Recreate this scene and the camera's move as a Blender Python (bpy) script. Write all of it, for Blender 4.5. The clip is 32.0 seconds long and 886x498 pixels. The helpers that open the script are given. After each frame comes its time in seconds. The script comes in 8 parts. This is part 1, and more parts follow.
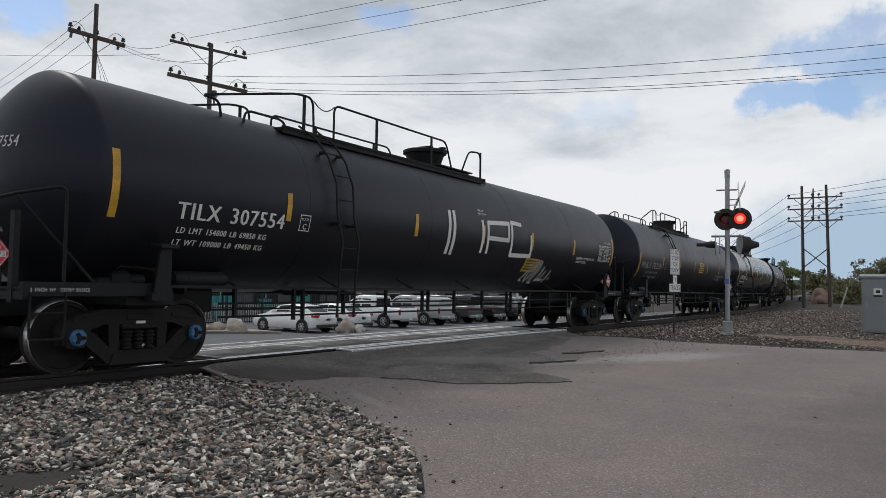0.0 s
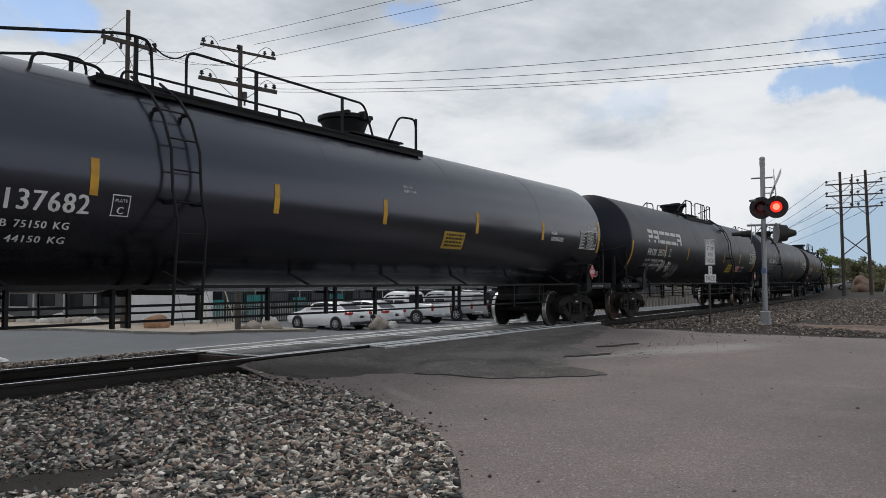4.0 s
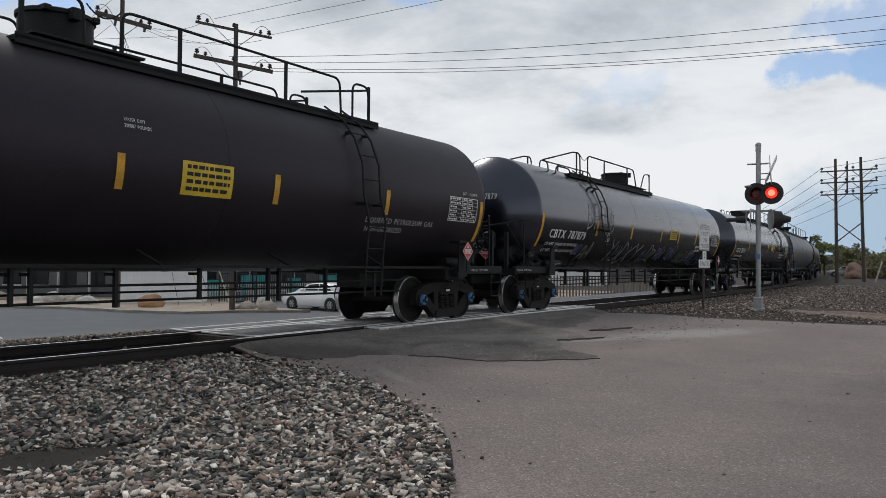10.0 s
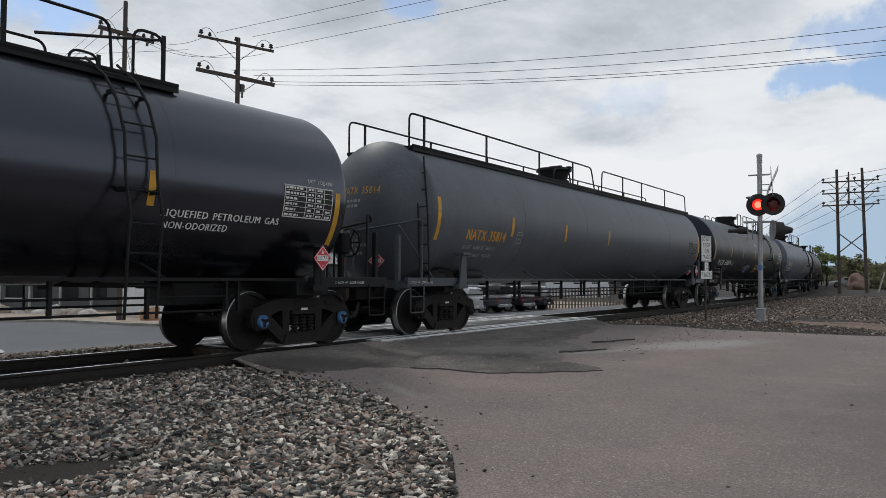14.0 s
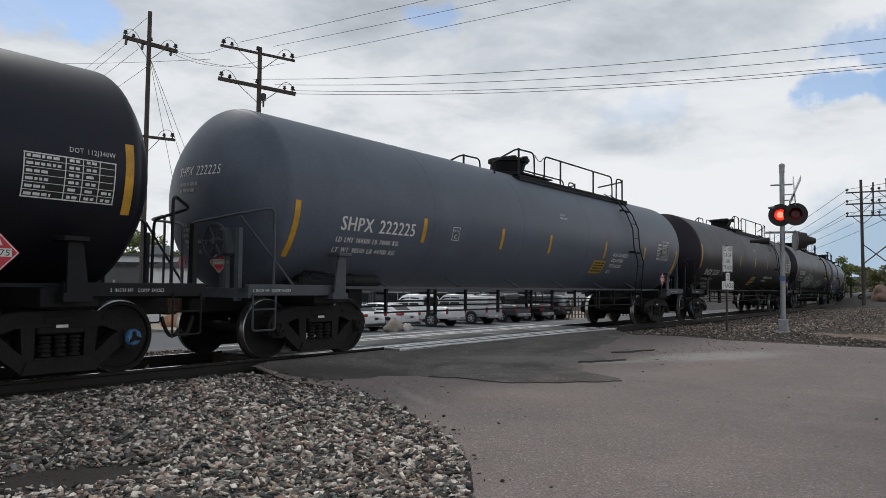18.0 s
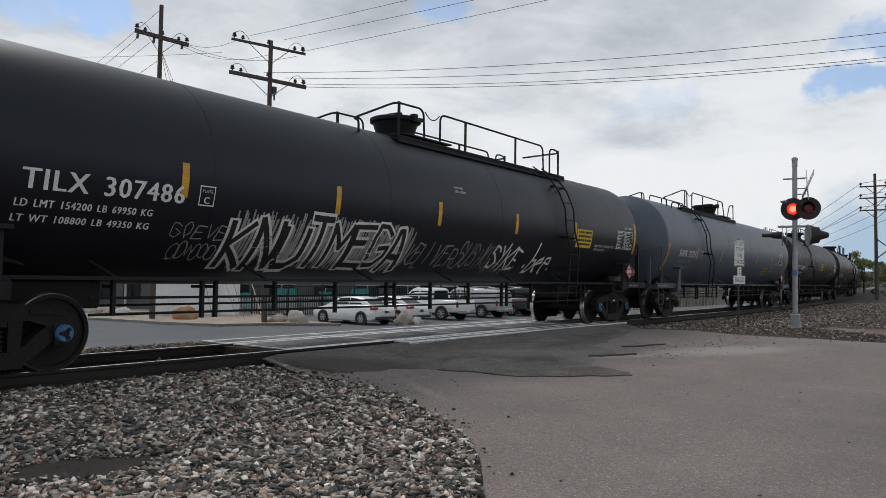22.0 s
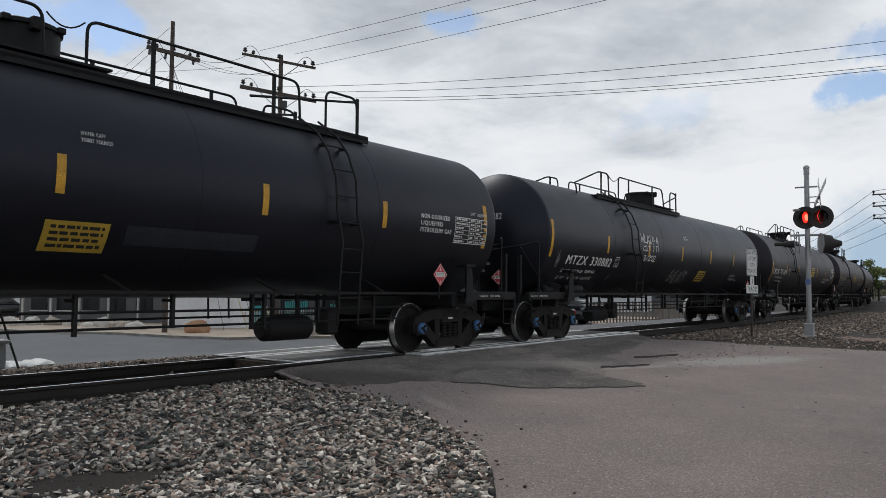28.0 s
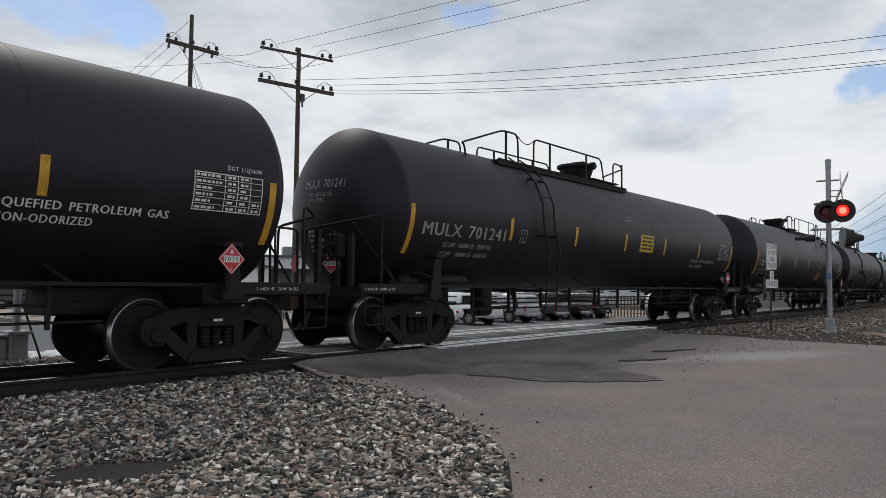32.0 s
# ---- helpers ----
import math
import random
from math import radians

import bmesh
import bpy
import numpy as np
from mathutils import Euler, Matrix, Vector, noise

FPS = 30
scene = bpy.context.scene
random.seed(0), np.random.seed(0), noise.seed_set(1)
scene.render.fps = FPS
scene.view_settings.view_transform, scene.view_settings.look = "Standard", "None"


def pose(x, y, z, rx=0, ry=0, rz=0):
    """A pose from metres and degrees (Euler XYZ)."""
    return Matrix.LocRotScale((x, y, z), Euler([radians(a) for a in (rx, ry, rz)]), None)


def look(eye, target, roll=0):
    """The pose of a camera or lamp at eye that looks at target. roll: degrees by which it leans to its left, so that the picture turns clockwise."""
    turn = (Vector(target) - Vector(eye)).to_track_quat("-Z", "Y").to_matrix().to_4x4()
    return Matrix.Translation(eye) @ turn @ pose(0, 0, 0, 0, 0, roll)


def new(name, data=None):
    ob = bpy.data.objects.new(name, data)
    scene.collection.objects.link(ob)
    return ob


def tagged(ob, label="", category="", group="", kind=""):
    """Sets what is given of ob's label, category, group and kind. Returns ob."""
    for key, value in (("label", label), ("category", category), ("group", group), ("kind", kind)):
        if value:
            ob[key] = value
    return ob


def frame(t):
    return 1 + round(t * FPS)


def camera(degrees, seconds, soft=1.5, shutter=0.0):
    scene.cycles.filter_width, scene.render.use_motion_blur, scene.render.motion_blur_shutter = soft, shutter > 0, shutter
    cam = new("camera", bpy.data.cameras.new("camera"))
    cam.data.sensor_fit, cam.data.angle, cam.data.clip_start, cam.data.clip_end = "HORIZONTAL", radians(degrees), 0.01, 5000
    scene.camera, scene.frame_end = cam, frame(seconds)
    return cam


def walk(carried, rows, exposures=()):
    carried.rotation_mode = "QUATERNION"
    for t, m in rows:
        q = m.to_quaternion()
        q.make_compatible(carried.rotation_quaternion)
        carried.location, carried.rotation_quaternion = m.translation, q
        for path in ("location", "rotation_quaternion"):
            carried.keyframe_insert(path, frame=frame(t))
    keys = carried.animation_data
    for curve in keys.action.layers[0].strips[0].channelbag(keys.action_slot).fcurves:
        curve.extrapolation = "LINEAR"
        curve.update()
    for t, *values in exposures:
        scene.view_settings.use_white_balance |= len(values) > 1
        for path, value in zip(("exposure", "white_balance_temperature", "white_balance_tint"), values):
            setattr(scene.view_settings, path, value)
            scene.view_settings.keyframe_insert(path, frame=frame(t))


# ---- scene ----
# World: metres, x along the track (away from the camera), y across it, z up; the rails lie at z = RAIL.
RAIL = 0.452
TRACK_Y = 9.87
BEND_AT, BEND_END, BEND_R = 22.0, 120.0, 560.0
SPEED = 11.158

# ---- camera: hand-held, standing in one spot beside the road ----
cam = camera(60.85, 32.0, soft=0.5)
PATH = [
        (0, 0.01, 2.94, -0.95), (0.5, 0.35, 3.17, -0.96), (1, 0.5, 2.96, -0.88), (1.5, 0.6, 2.79, -0.81), (2, 1.06, 2.51, -0.64),
        (2.5, 1.55, 2.42, -0.45), (3, 1.98, 2.51, -0.25), (3.5, 2.33, 2.54, 0.25), (5.5, 3.02, 2.66, -0.61), (6, 2.7, 2.49, -0.72),
        (6.5, 2.29, 2.36, -0.8), (7, 2.14, 2.18, -0.73), (7.5, 2.05, 1.98, -0.61), (8, 1.85, 2.06, -0.57), (8.5, 1.58, 2, -0.59),
        (9, 1.65, 1.75, -0.58), (9.5, 2.03, 1.41, -0.52), (10, 2.05, 1.24, -0.48), (10.5, 1.7, 1.29, -0.52), (11, 1.45, 1.46, -0.54),
        (11.5, 1.13, 1.49, -0.53), (12, 1.12, 1.68, -0.51), (12.5, 1.42, 1.96, -0.42), (13, 1.67, 1.95, -0.32), (13.5, 1.96, 1.89, -0.31),
        (14, 2.19, 2.15, -0.3), (14.5, 2.58, 2.36, -0.38), (16.5, 3.77, 2.24, -0.55), (17, 3.68, 2.24, -0.62), (17.5, 3.39, 2.68, -0.72),
        (18, 3.6, 2.8, -0.69), (18.5, 4.83, 2.45, -0.7), (19, 5.97, 2.48, -0.19), (19.5, 5.03, 2.23, 0.08), (20, 4.51, 2.06, 0.16),
        (20.5, 4.66, 1.79, 0.21), (21, 4.86, 1.64, -0.11), (21.5, 4.46, 2.11, -0.69), (22, 4.37, 2.3, -0.85), (22.5, 4.22, 2.62, -1.28),
        (23, 3.99, 2.95, -1.87), (23.5, 3.64, 2.98, -2.14), (24, 3.48, 2.87, -2.29), (24.5, 3.72, 2.77, -2.19), (25, 3.43, 2.81, -1.88),
        (25.5, 3.14, 2.85, -1.53), (27.5, 4.64, 3.47, -0.6), (28, 5.2, 3.18, -0.41), (28.5, 5.2, 3.04, -0.48), (29, 5.01, 2.88, -0.44),
        (29.5, 5.05, 2.77, -0.73), (30, 5.17, 2.62, -1), (30.5, 5.61, 2.59, -0.87), (31, 6.17, 2.64, -0.63), (31.5, 6.41, 2.67, -0.61),
        (32, 6.47, 2.65, -0.66)]
walk(cam, [(t, pose(0, 0, 1.6, 90 + p, r, y - 57.526)) for t, y, p, r in PATH], [(0, 0.0), (32, 0.0)])


def sky_and_sun():
    world = bpy.data.worlds.new("sky")
    scene.world = world
    world.use_nodes = True
    nt = world.node_tree
    nt.nodes.clear()
    N, K = nt.nodes.new, nt.links.new

    def math_(op, a, b=None):
        m = N("ShaderNodeMath")
        m.operation = op
        for i, v in enumerate((a, b)):
            if v is None:
                continue
            if isinstance(v, (int, float)):
                m.inputs[i].default_value = v
            else:
                K(v, m.inputs[i])
        return m.outputs[0]

    sky = N("ShaderNodeTexSky")
    sky.sky_type = "NISHITA"
    sky.sun_disc = False
    sky.ozone_density, sky.dust_density = 4.0, 0.3
    sky.sun_elevation = radians(52)
    sky.sun_rotation = radians(20)
    tc = N("ShaderNodeTexCoord")
    sep = N("ShaderNodeSeparateXYZ")
    K(tc.outputs["Generated"], sep.inputs[0])
    up = math_("ADD", math_("MAXIMUM", sep.outputs[2], 0.0), 0.16)
    com = N("ShaderNodeCombineXYZ")
    K(math_("DIVIDE", sep.outputs[0], up), com.inputs[0])
    K(math_("DIVIDE", sep.outputs[1], up), com.inputs[1])
    com.inputs[2].default_value = 3.7

    def cloud(scale, detail, rough, dist=0.0, shift=(0, 0, 0)):
        mp = N("ShaderNodeMapping")
        mp.inputs["Location"].default_value = shift
        K(com.outputs[0], mp.inputs[0])
        n = N("ShaderNodeTexNoise")
        n.inputs["Scale"].default_value = scale
        n.inputs["Detail"].default_value = detail
        n.inputs["Roughness"].default_value = rough
        n.inputs["Distortion"].default_value = dist
        K(mp.outputs[0], n.inputs["Vector"])
        return n.outputs["Fac"]

    def ramp(fac, stops):
        r = N("ShaderNodeValToRGB")
        e = r.color_ramp.elements
        while len(e) < len(stops):
            e.new(0.5)
        for q, (pos, c) in zip(e, stops):
            q.position, q.color = pos, (*c, 1)
        K(fac, r.inputs[0])
        return r.outputs[0]

    # gaps of blue between the clouds, by their direction
    wob = N("ShaderNodeTexNoise")
    wob.inputs["Scale"].default_value, wob.inputs["Detail"].default_value, wob.inputs["Roughness"].default_value = 9.0, 8.0, 0.62
    K(tc.outputs["Generated"], wob.inputs["Vector"])
    off = N("ShaderNodeVectorMath")
    off.operation = "SUBTRACT"
    K(wob.outputs["Color"], off.inputs[0])
    off.inputs[1].default_value = (0.5, 0.5, 0.5)
    bent = N("ShaderNodeVectorMath")
    bent.operation = "MULTIPLY_ADD"
    K(off.outputs[0], bent.inputs[0])
    bent.inputs[1].default_value = (0.20, 0.20, 0.13)
    K(tc.outputs["Generated"], bent.inputs[2])
    flat = N("ShaderNodeVectorMath")
    flat.operation = "MULTIPLY"
    K(bent.outputs[0], flat.inputs[0])
    flat.inputs[1].default_value = (1, 1, 1.9)

    def gap(way, r, strength):
        d = N("ShaderNodeVectorMath")
        d.operation = "DISTANCE"
        K(flat.outputs[0], d.inputs[0])
        d.inputs[1].default_value = (way[0], way[1], way[2] * 1.9)
        q = N("ShaderNodeMapRange")
        q.interpolation_type = "SMOOTHSTEP"
        q.inputs["From Min"].default_value, q.inputs["From Max"].default_value = r * 0.55, r * 1.25
        q.inputs["To Min"].default_value, q.inputs["To Max"].default_value = strength, 0.0
        K(d.outputs["Value"], q.inputs[0])
        return q.outputs[0]

    blue_gap = None
    for way, r, k in SKY_GAPS:
        g = gap(way, r, k)
        blue_gap = g if blue_gap is None else math_("MAXIMUM", blue_gap, g)
    cover = math_("ADD", math_("MULTIPLY", cloud(1.1, 7, 0.55, 0.3, SKY_SHIFT), 0.75), math_("MULTIPLY", cloud(0.45, 3, 0.5, 0.0, (4, 2, 0)), 0.3))
    overhead = ramp(cover, [(0.26, (0, 0, 0)), (0.35, (1, 1, 1))])
    mask = math_("SUBTRACT", overhead, blue_gap)
    billow = math_("ADD", math_("MULTIPLY", cloud(2.1, 9, 0.60, 0.2, (7, 1, 0)), 0.55), math_("MULTIPLY", cloud(0.7, 4, 0.5, 0.2, (1, 8, 0)), 0.45))
    lift = math_("MULTIPLY", math_("SUBTRACT", 0.22, math_("MINIMUM", sep.outputs[2], 0.5)), 0.62)
    # brighter, farther cloud down the line; greyer cloud across the track
    lift = math_("ADD", lift, math_("MULTIPLY", math_("SUBTRACT", math_("MAXIMUM", sep.outputs[0], 0.42), 0.82), 0.20))
    shade = ramp(math_("ADD", billow, lift),
                 [(0.28, (0.50, 0.545, 0.60)), (0.39, (0.70, 0.745, 0.80)), (0.47, (0.89, 0.925, 0.965)), (0.58, (0.985, 1.005, 1.03))])
    # a blue-grey bank of far cloud low on the horizon
    rain = N("ShaderNodeMix")
    rain.data_type = "RGBA"
    K(gap(SKY_BANK[0], SKY_BANK[1], 1.0), rain.inputs[0])
    K(shade, rain.inputs[6])
    rain.inputs[7].default_value = (0.47, 0.62, 0.78, 1)
    shade = rain.outputs[2]
    blue = N("ShaderNodeBackground")
    blue.inputs[1].default_value = 0.13
    K(sky.outputs[0], blue.inputs[0])
    grey = N("ShaderNodeBackground")
    grey.inputs[1].default_value = SKY_LIGHT
    K(shade, grey.inputs[0])
    mix = N("ShaderNodeMixShader")
    K(mask, mix.inputs[0])
    K(blue.outputs[0], mix.inputs[1])
    K(grey.outputs[0], mix.inputs[2])
    out = N("ShaderNodeOutputWorld")
    K(mix.outputs[0], out.inputs[0])
    sun = new("sun", bpy.data.lights.new("sun", "SUN"))
    sun.data.energy, sun.data.angle, sun.data.color = 0.9, radians(14), (1.0, 0.96, 0.9)
    sun.matrix_world = look((0, 0, 100), (-34.2 * 0.8, -94.0 * 0.8, 0))


SKY_SHIFT = (0.0, 0.0, 0.0)
SKY_LIGHT = 0.86
SKY_BANK = ((0.990, 0.06, 0.035), 0.17)
SKY_GAPS = [((0.962, 0.150, 0.231), 0.038, 0.75), ((0.967, 0.112, 0.229), 0.045, 0.8), ((0.971, 0.066, 0.233), 0.055, 0.85), ((0.945, 0.140, 0.284), 0.042, 0.5), ((0.957, 0.080, 0.284), 0.055, 0.65), ((0.972, 0.020, 0.255), 0.07, 0.75),
            ((0.907, 0.355, 0.224), 0.045, 0.22), ((0.757, 0.559, 0.339), 0.035, 0.6), ((0.43, 0.85, 0.312), 0.06, 0.75), ((0.36, 0.885, 0.30), 0.07, 0.6)]
sky_and_sun()
scene.view_settings.exposure = 0.0

# ---- materials ----
MATS = {}


def mat(name, base, rough=0.6, metal=0.0, vary=0.25, scale=6.0, fine=60.0, bump=0.15, spec=0.5, tint=None, tint_at=(0.55, 0.7), coat=0.0, island=0.0, emit=None, obj=0.0, stretch=(1, 1, 1), sheen=None):
    """A worn surface: base colour varied at two scales, a second colour in patches, rough and bumpy by its grain."""
    if name in MATS:
        return MATS[name]
    m = bpy.data.materials.new(name)
    MATS[name] = m
    m.use_nodes = True
    nt = m.node_tree
    N, K = nt.nodes.new, nt.links.new
    b = nt.nodes["Principled BSDF"]
    b.inputs["Roughness"].default_value = rough
    b.inputs["Metallic"].default_value = metal
    b.inputs["Specular IOR Level"].default_value = spec
    b.inputs["Coat Weight"].default_value = coat
    if sheen:
        b.inputs["Specular Tint"].default_value = (*sheen, 1)
    b.inputs["Coat Roughness"].default_value = 0.12
    if emit:
        b.inputs["Emission Color"].default_value = (*emit[:3], 1)
        b.inputs["Emission Strength"].default_value = emit[3]
    tc = N("ShaderNodeTexCoord")
    mp = N("ShaderNodeMapping")
    mp.inputs["Scale"].default_value = stretch
    K(tc.outputs["Object"], mp.inputs[0])

    def noise_(s, d, r=0.6):
        n = N("ShaderNodeTexNoise")
        n.inputs["Scale"].default_value, n.inputs["Detail"].default_value, n.inputs["Roughness"].default_value = s, d, r
        K(mp.outputs[0], n.inputs["Vector"])
        return n.outputs["Fac"]

    big, small = noise_(scale, 5), noise_(fine, 3)
    hi = [min(1, c * (1 + vary)) for c in base]
    lo = [c * (1 - vary) for c in base]
    r1 = N("ShaderNodeValToRGB")
    r1.color_ramp.elements[0].position, r1.color_ramp.elements[1].position = 0.32, 0.68
    r1.color_ramp.elements[0].color, r1.color_ramp.elements[1].color = (*lo, 1), (*hi, 1)
    K(big, r1.inputs[0])
    col = r1.outputs[0]

    def mixc(fac, a, c, mode="MIX"):
        x = N("ShaderNodeMix")
        x.data_type, x.blend_type = "RGBA", mode
        if isinstance(fac, float):
            x.inputs[0].default_value = fac
        else:
            K(fac, x.inputs[0])
        K(a, x.inputs[6])
        if isinstance(c, tuple):
            x.inputs[7].default_value = (*c, 1)
        else:
            K(c, x.inputs[7])
        return x.outputs[2]

    r2 = N("ShaderNodeValToRGB")
    r2.color_ramp.elements[0].color, r2.color_ramp.elements[1].color = (1 - vary, 1 - vary, 1 - vary, 1), (1 + vary * 0.6,) * 3 + (1,)
    r2.color_ramp.elements[0].position, r2.color_ramp.elements[1].position = 0.35, 0.65
    K(small, r2.inputs[0])
    col = mixc(1.0, col, r2.outputs[0], "MULTIPLY")
    if tint:
        r3 = N("ShaderNodeValToRGB")
        r3.color_ramp.elements[0].position, r3.color_ramp.elements[1].position = tint_at
        K(noise_(scale * 0.6, 7, 0.7), r3.inputs[0])
        col = mixc(r3.outputs[0], col, tint)
    if island or obj:
        if obj:
            src = N("ShaderNodeObjectInfo").outputs["Random"]
        else:
            src = N("ShaderNodeNewGeometry").outputs["Random Per Island"]
        k = island or obj
        r4 = N("ShaderNodeValToRGB")
        e = r4.color_ramp.elements
        e[0].color, e[1].color = (1 - k, 1 - k, 1 - k * 0.95, 1), (1 + k, 1 + k * 0.97, 1 + k * 0.92, 1)
        mid = e.new(0.5)
        mid.color = (1 + k * 0.15, 1 - k * 0.05, 1 - k * 0.12, 1)
        K(src, r4.inputs[0])
        col = mixc(1.0, col, r4.outputs[0], "MULTIPLY")
    K(col, b.inputs["Base Color"])
    rr = N("ShaderNodeMapRange")
    rr.inputs["To Min"].default_value, rr.inputs["To Max"].default_value = max(0.02, rough * 0.8), min(1, rough * 1.2)
    K(big, rr.inputs[0])
    K(rr.outputs[0], b.inputs["Roughness"])
    if bump:
        bp = N("ShaderNodeBump")
        bp.inputs["Strength"].default_value, bp.inputs["Distance"].default_value = bump, 0.02
        K(small, bp.inputs["Height"])
        K(bp.outputs[0], b.inputs["Normal"])
    return m


def stone_mat(name, colours, gain=1.0):
    """Crushed stone: each piece takes one of several colours, mottled by its grain."""
    m = mat(name, (0.5, 0.5, 0.5), 0.88, vary=0.22, scale=14, fine=90, bump=0.2, spec=0.25)
    nt = m.node_tree
    b = nt.nodes["Principled BSDF"]
    col = b.inputs["Base Color"].links[0].from_socket
    r = nt.nodes.new("ShaderNodeValToRGB")
    r.color_ramp.interpolation = "CONSTANT"
    e = r.color_ramp.elements
    while len(e) < len(colours):
        e.new(0.5)
    for i, c in enumerate(colours):
        e[i].position, e[i].color = i / len(colours), (c[0] * gain * 2.06, c[1] * gain * 1.98, c[2] * gain * 1.88, 1)
    nt.links.new(nt.nodes.new("ShaderNodeNewGeometry").outputs["Random Per Island"], r.inputs[0])
    x = nt.nodes.new("ShaderNodeMix")
    x.data_type, x.blend_type = "RGBA", "MULTIPLY"
    x.inputs[0].default_value = 1.0
    nt.links.new(col, x.inputs[6])
    nt.links.new(r.outputs[0], x.inputs[7])
    nt.links.new(x.outputs[2], b.inputs["Base Color"])
    return m


def speckled(m, scale=70.0, depth=0.4, chips=0.035, chip=(0.42, 0.40, 0.37)):
    """Aggregate in a paved surface: every grain its own shade, a few pale ones."""
    nt = m.node_tree
    N, K = nt.nodes.new, nt.links.new
    b = nt.nodes["Principled BSDF"]
    col = b.inputs["Base Color"].links[0].from_socket
    v = N("ShaderNodeTexVoronoi")
    v.inputs["Scale"].default_value = scale
    K(N("ShaderNodeTexCoord").outputs["Object"], v.inputs["Vector"])
    sp = N("ShaderNodeSeparateColor")
    K(v.outputs["Color"], sp.inputs[0])
    r = N("ShaderNodeValToRGB")
    r.color_ramp.elements[0].color, r.color_ramp.elements[1].color = (1 - depth,) * 3 + (1,), (1 + depth,) * 3 + (1,)
    K(sp.outputs[0], r.inputs[0])
    x = N("ShaderNodeMix")
    x.data_type, x.blend_type = "RGBA", "MULTIPLY"
    x.inputs[0].default_value = 1.0
    K(col, x.inputs[6])
    K(r.outputs[0], x.inputs[7])
    g = N("ShaderNodeMath")
    g.operation = "GREATER_THAN"
    g.inputs[1].default_value = 1 - chips
    K(sp.outputs[1], g.inputs[0])
    y = N("ShaderNodeMix")
    y.data_type = "RGBA"
    K(g.outputs[0], y.inputs[0])
    K(x.outputs[2], y.inputs[6])
    y.inputs[7].default_value = (*chip, 1)
    K(y.outputs[2], b.inputs["Base Color"])
    return m


# ---- mesh building ----
class Shape:
    """Vertices and faces gathered piece by piece, then made into one mesh."""

    def __init__(self):
        self.v, self.f, self.k, self.slot = [], [], [], 0

    def add(self, vs, fs):
        n = len(self.v)
        self.v.extend(vs)
        self.f.extend([tuple(n + i for i in q) for q in fs])
        self.k.extend([self.slot] * len(fs))
        return self

    def box(self, x0, x1, y0, y1, z0, z1, e=0.0):
        """A box; e: chamfer of its upright and level edges."""
        if e <= 0:
            vs = [(x, y, z) for x in (x0, x1) for y in (y0, y1) for z in (z0, z1)]
            return self.add(vs, [(0, 1, 3, 2), (4, 6, 7, 5), (0, 4, 5, 1), (2, 3, 7, 6), (0, 2, 6, 4), (1, 5, 7, 3)])
        ring = [(x0 + e, y0), (x1 - e, y0), (x1, y0 + e), (x1, y1 - e), (x1 - e, y1), (x0 + e, y1), (x0, y1 - e), (x0, y0 + e)]
        cx, cy = (x0 + x1) / 2, (y0 + y1) / 2

        def shrink(p):
            return (p[0] - math.copysign(min(e, abs(p[0] - cx)), p[0] - cx), p[1] - math.copysign(min(e, abs(p[1] - cy)), p[1] - cy))
        lay = [[(*shrink(p), z0) for p in ring], [(*p, z0 + e) for p in ring], [(*p, z1 - e) for p in ring], [(*shrink(p), z1) for p in ring]]
        return self.loft(lay)

    def loft(self, layers, closed=True, caps=True):
        n = len(layers[0])
        vs = [p for l in layers for p in l]
        fs = []
        for i in range(len(layers) - 1):
            for j in range(n if closed else n - 1):
                a, b = i * n + j, i * n + (j + 1) % n
                fs.append((a, b, b + n, a + n))
        if caps:
            fs.append(tuple(reversed(range(n))))
            fs.append(tuple(range((len(layers) - 1) * n, len(layers) * n)))
        return self.add(vs, fs)

    def prism(self, poly, y0, y1):
        """A polygon in x, z pushed from y0 to y1."""
        n = len(poly)
        vs = [(x, y0, z) for x, z in poly] + [(x, y1, z) for x, z in poly]
        fs = [tuple(range(n)), tuple(reversed(range(n, 2 * n)))] + [(i, i + n, (i + 1) % n + n, (i + 1) % n) for i in range(n)]
        return self.add(vs, fs)

    def slab(self, poly, z0, z1):
        """A polygon in x, y pushed from z0 to z1."""
        n = len(poly)
        vs = [(x, y, z0) for x, y in poly] + [(x, y, z1) for x, y in poly]
        fs = [tuple(reversed(range(n))), tuple(range(n, 2 * n))] + [(i, (i + 1) % n, (i + 1) % n + n, i + n) for i in range(n)]
        return self.add(vs, fs)

    def rod(self, p, q, r, r2=None, seg=10, caps=True):
        p, q = Vector(p), Vector(q)
        w = (q - p).normalized()
        u = w.orthogonal().normalized()
        v = w.cross(u)
        r2 = r if r2 is None else r2
        c = [(math.cos(2 * math.pi * i / seg), math.sin(2 * math.pi * i / seg)) for i in range(seg)]
        return self.loft([[tuple(p + (u * a + v * b) * r) for a, b in c], [tuple(q + (u * a + v * b) * r2) for a, b in c]], caps=caps)

    def tube(self, pts, r, seg=8, caps=True):
        """A bent tube through points."""
        pts = [Vector(p) for p in pts]
        lay = []
        u = None
        for i, p in enumerate(pts):
            w = (pts[min(i + 1, len(pts) - 1)] - pts[max(i - 1, 0)]).normalized()
            u = w.orthogonal().normalized() if u is None else (u - w * u.dot(w)).normalized()
            v = w.cross(u)
            lay.append([tuple(p + (u * math.cos(a) + v * math.sin(a)) * r) for a in (2 * math.pi * k / seg for k in range(seg))])
        return self.loft(lay, caps=caps)

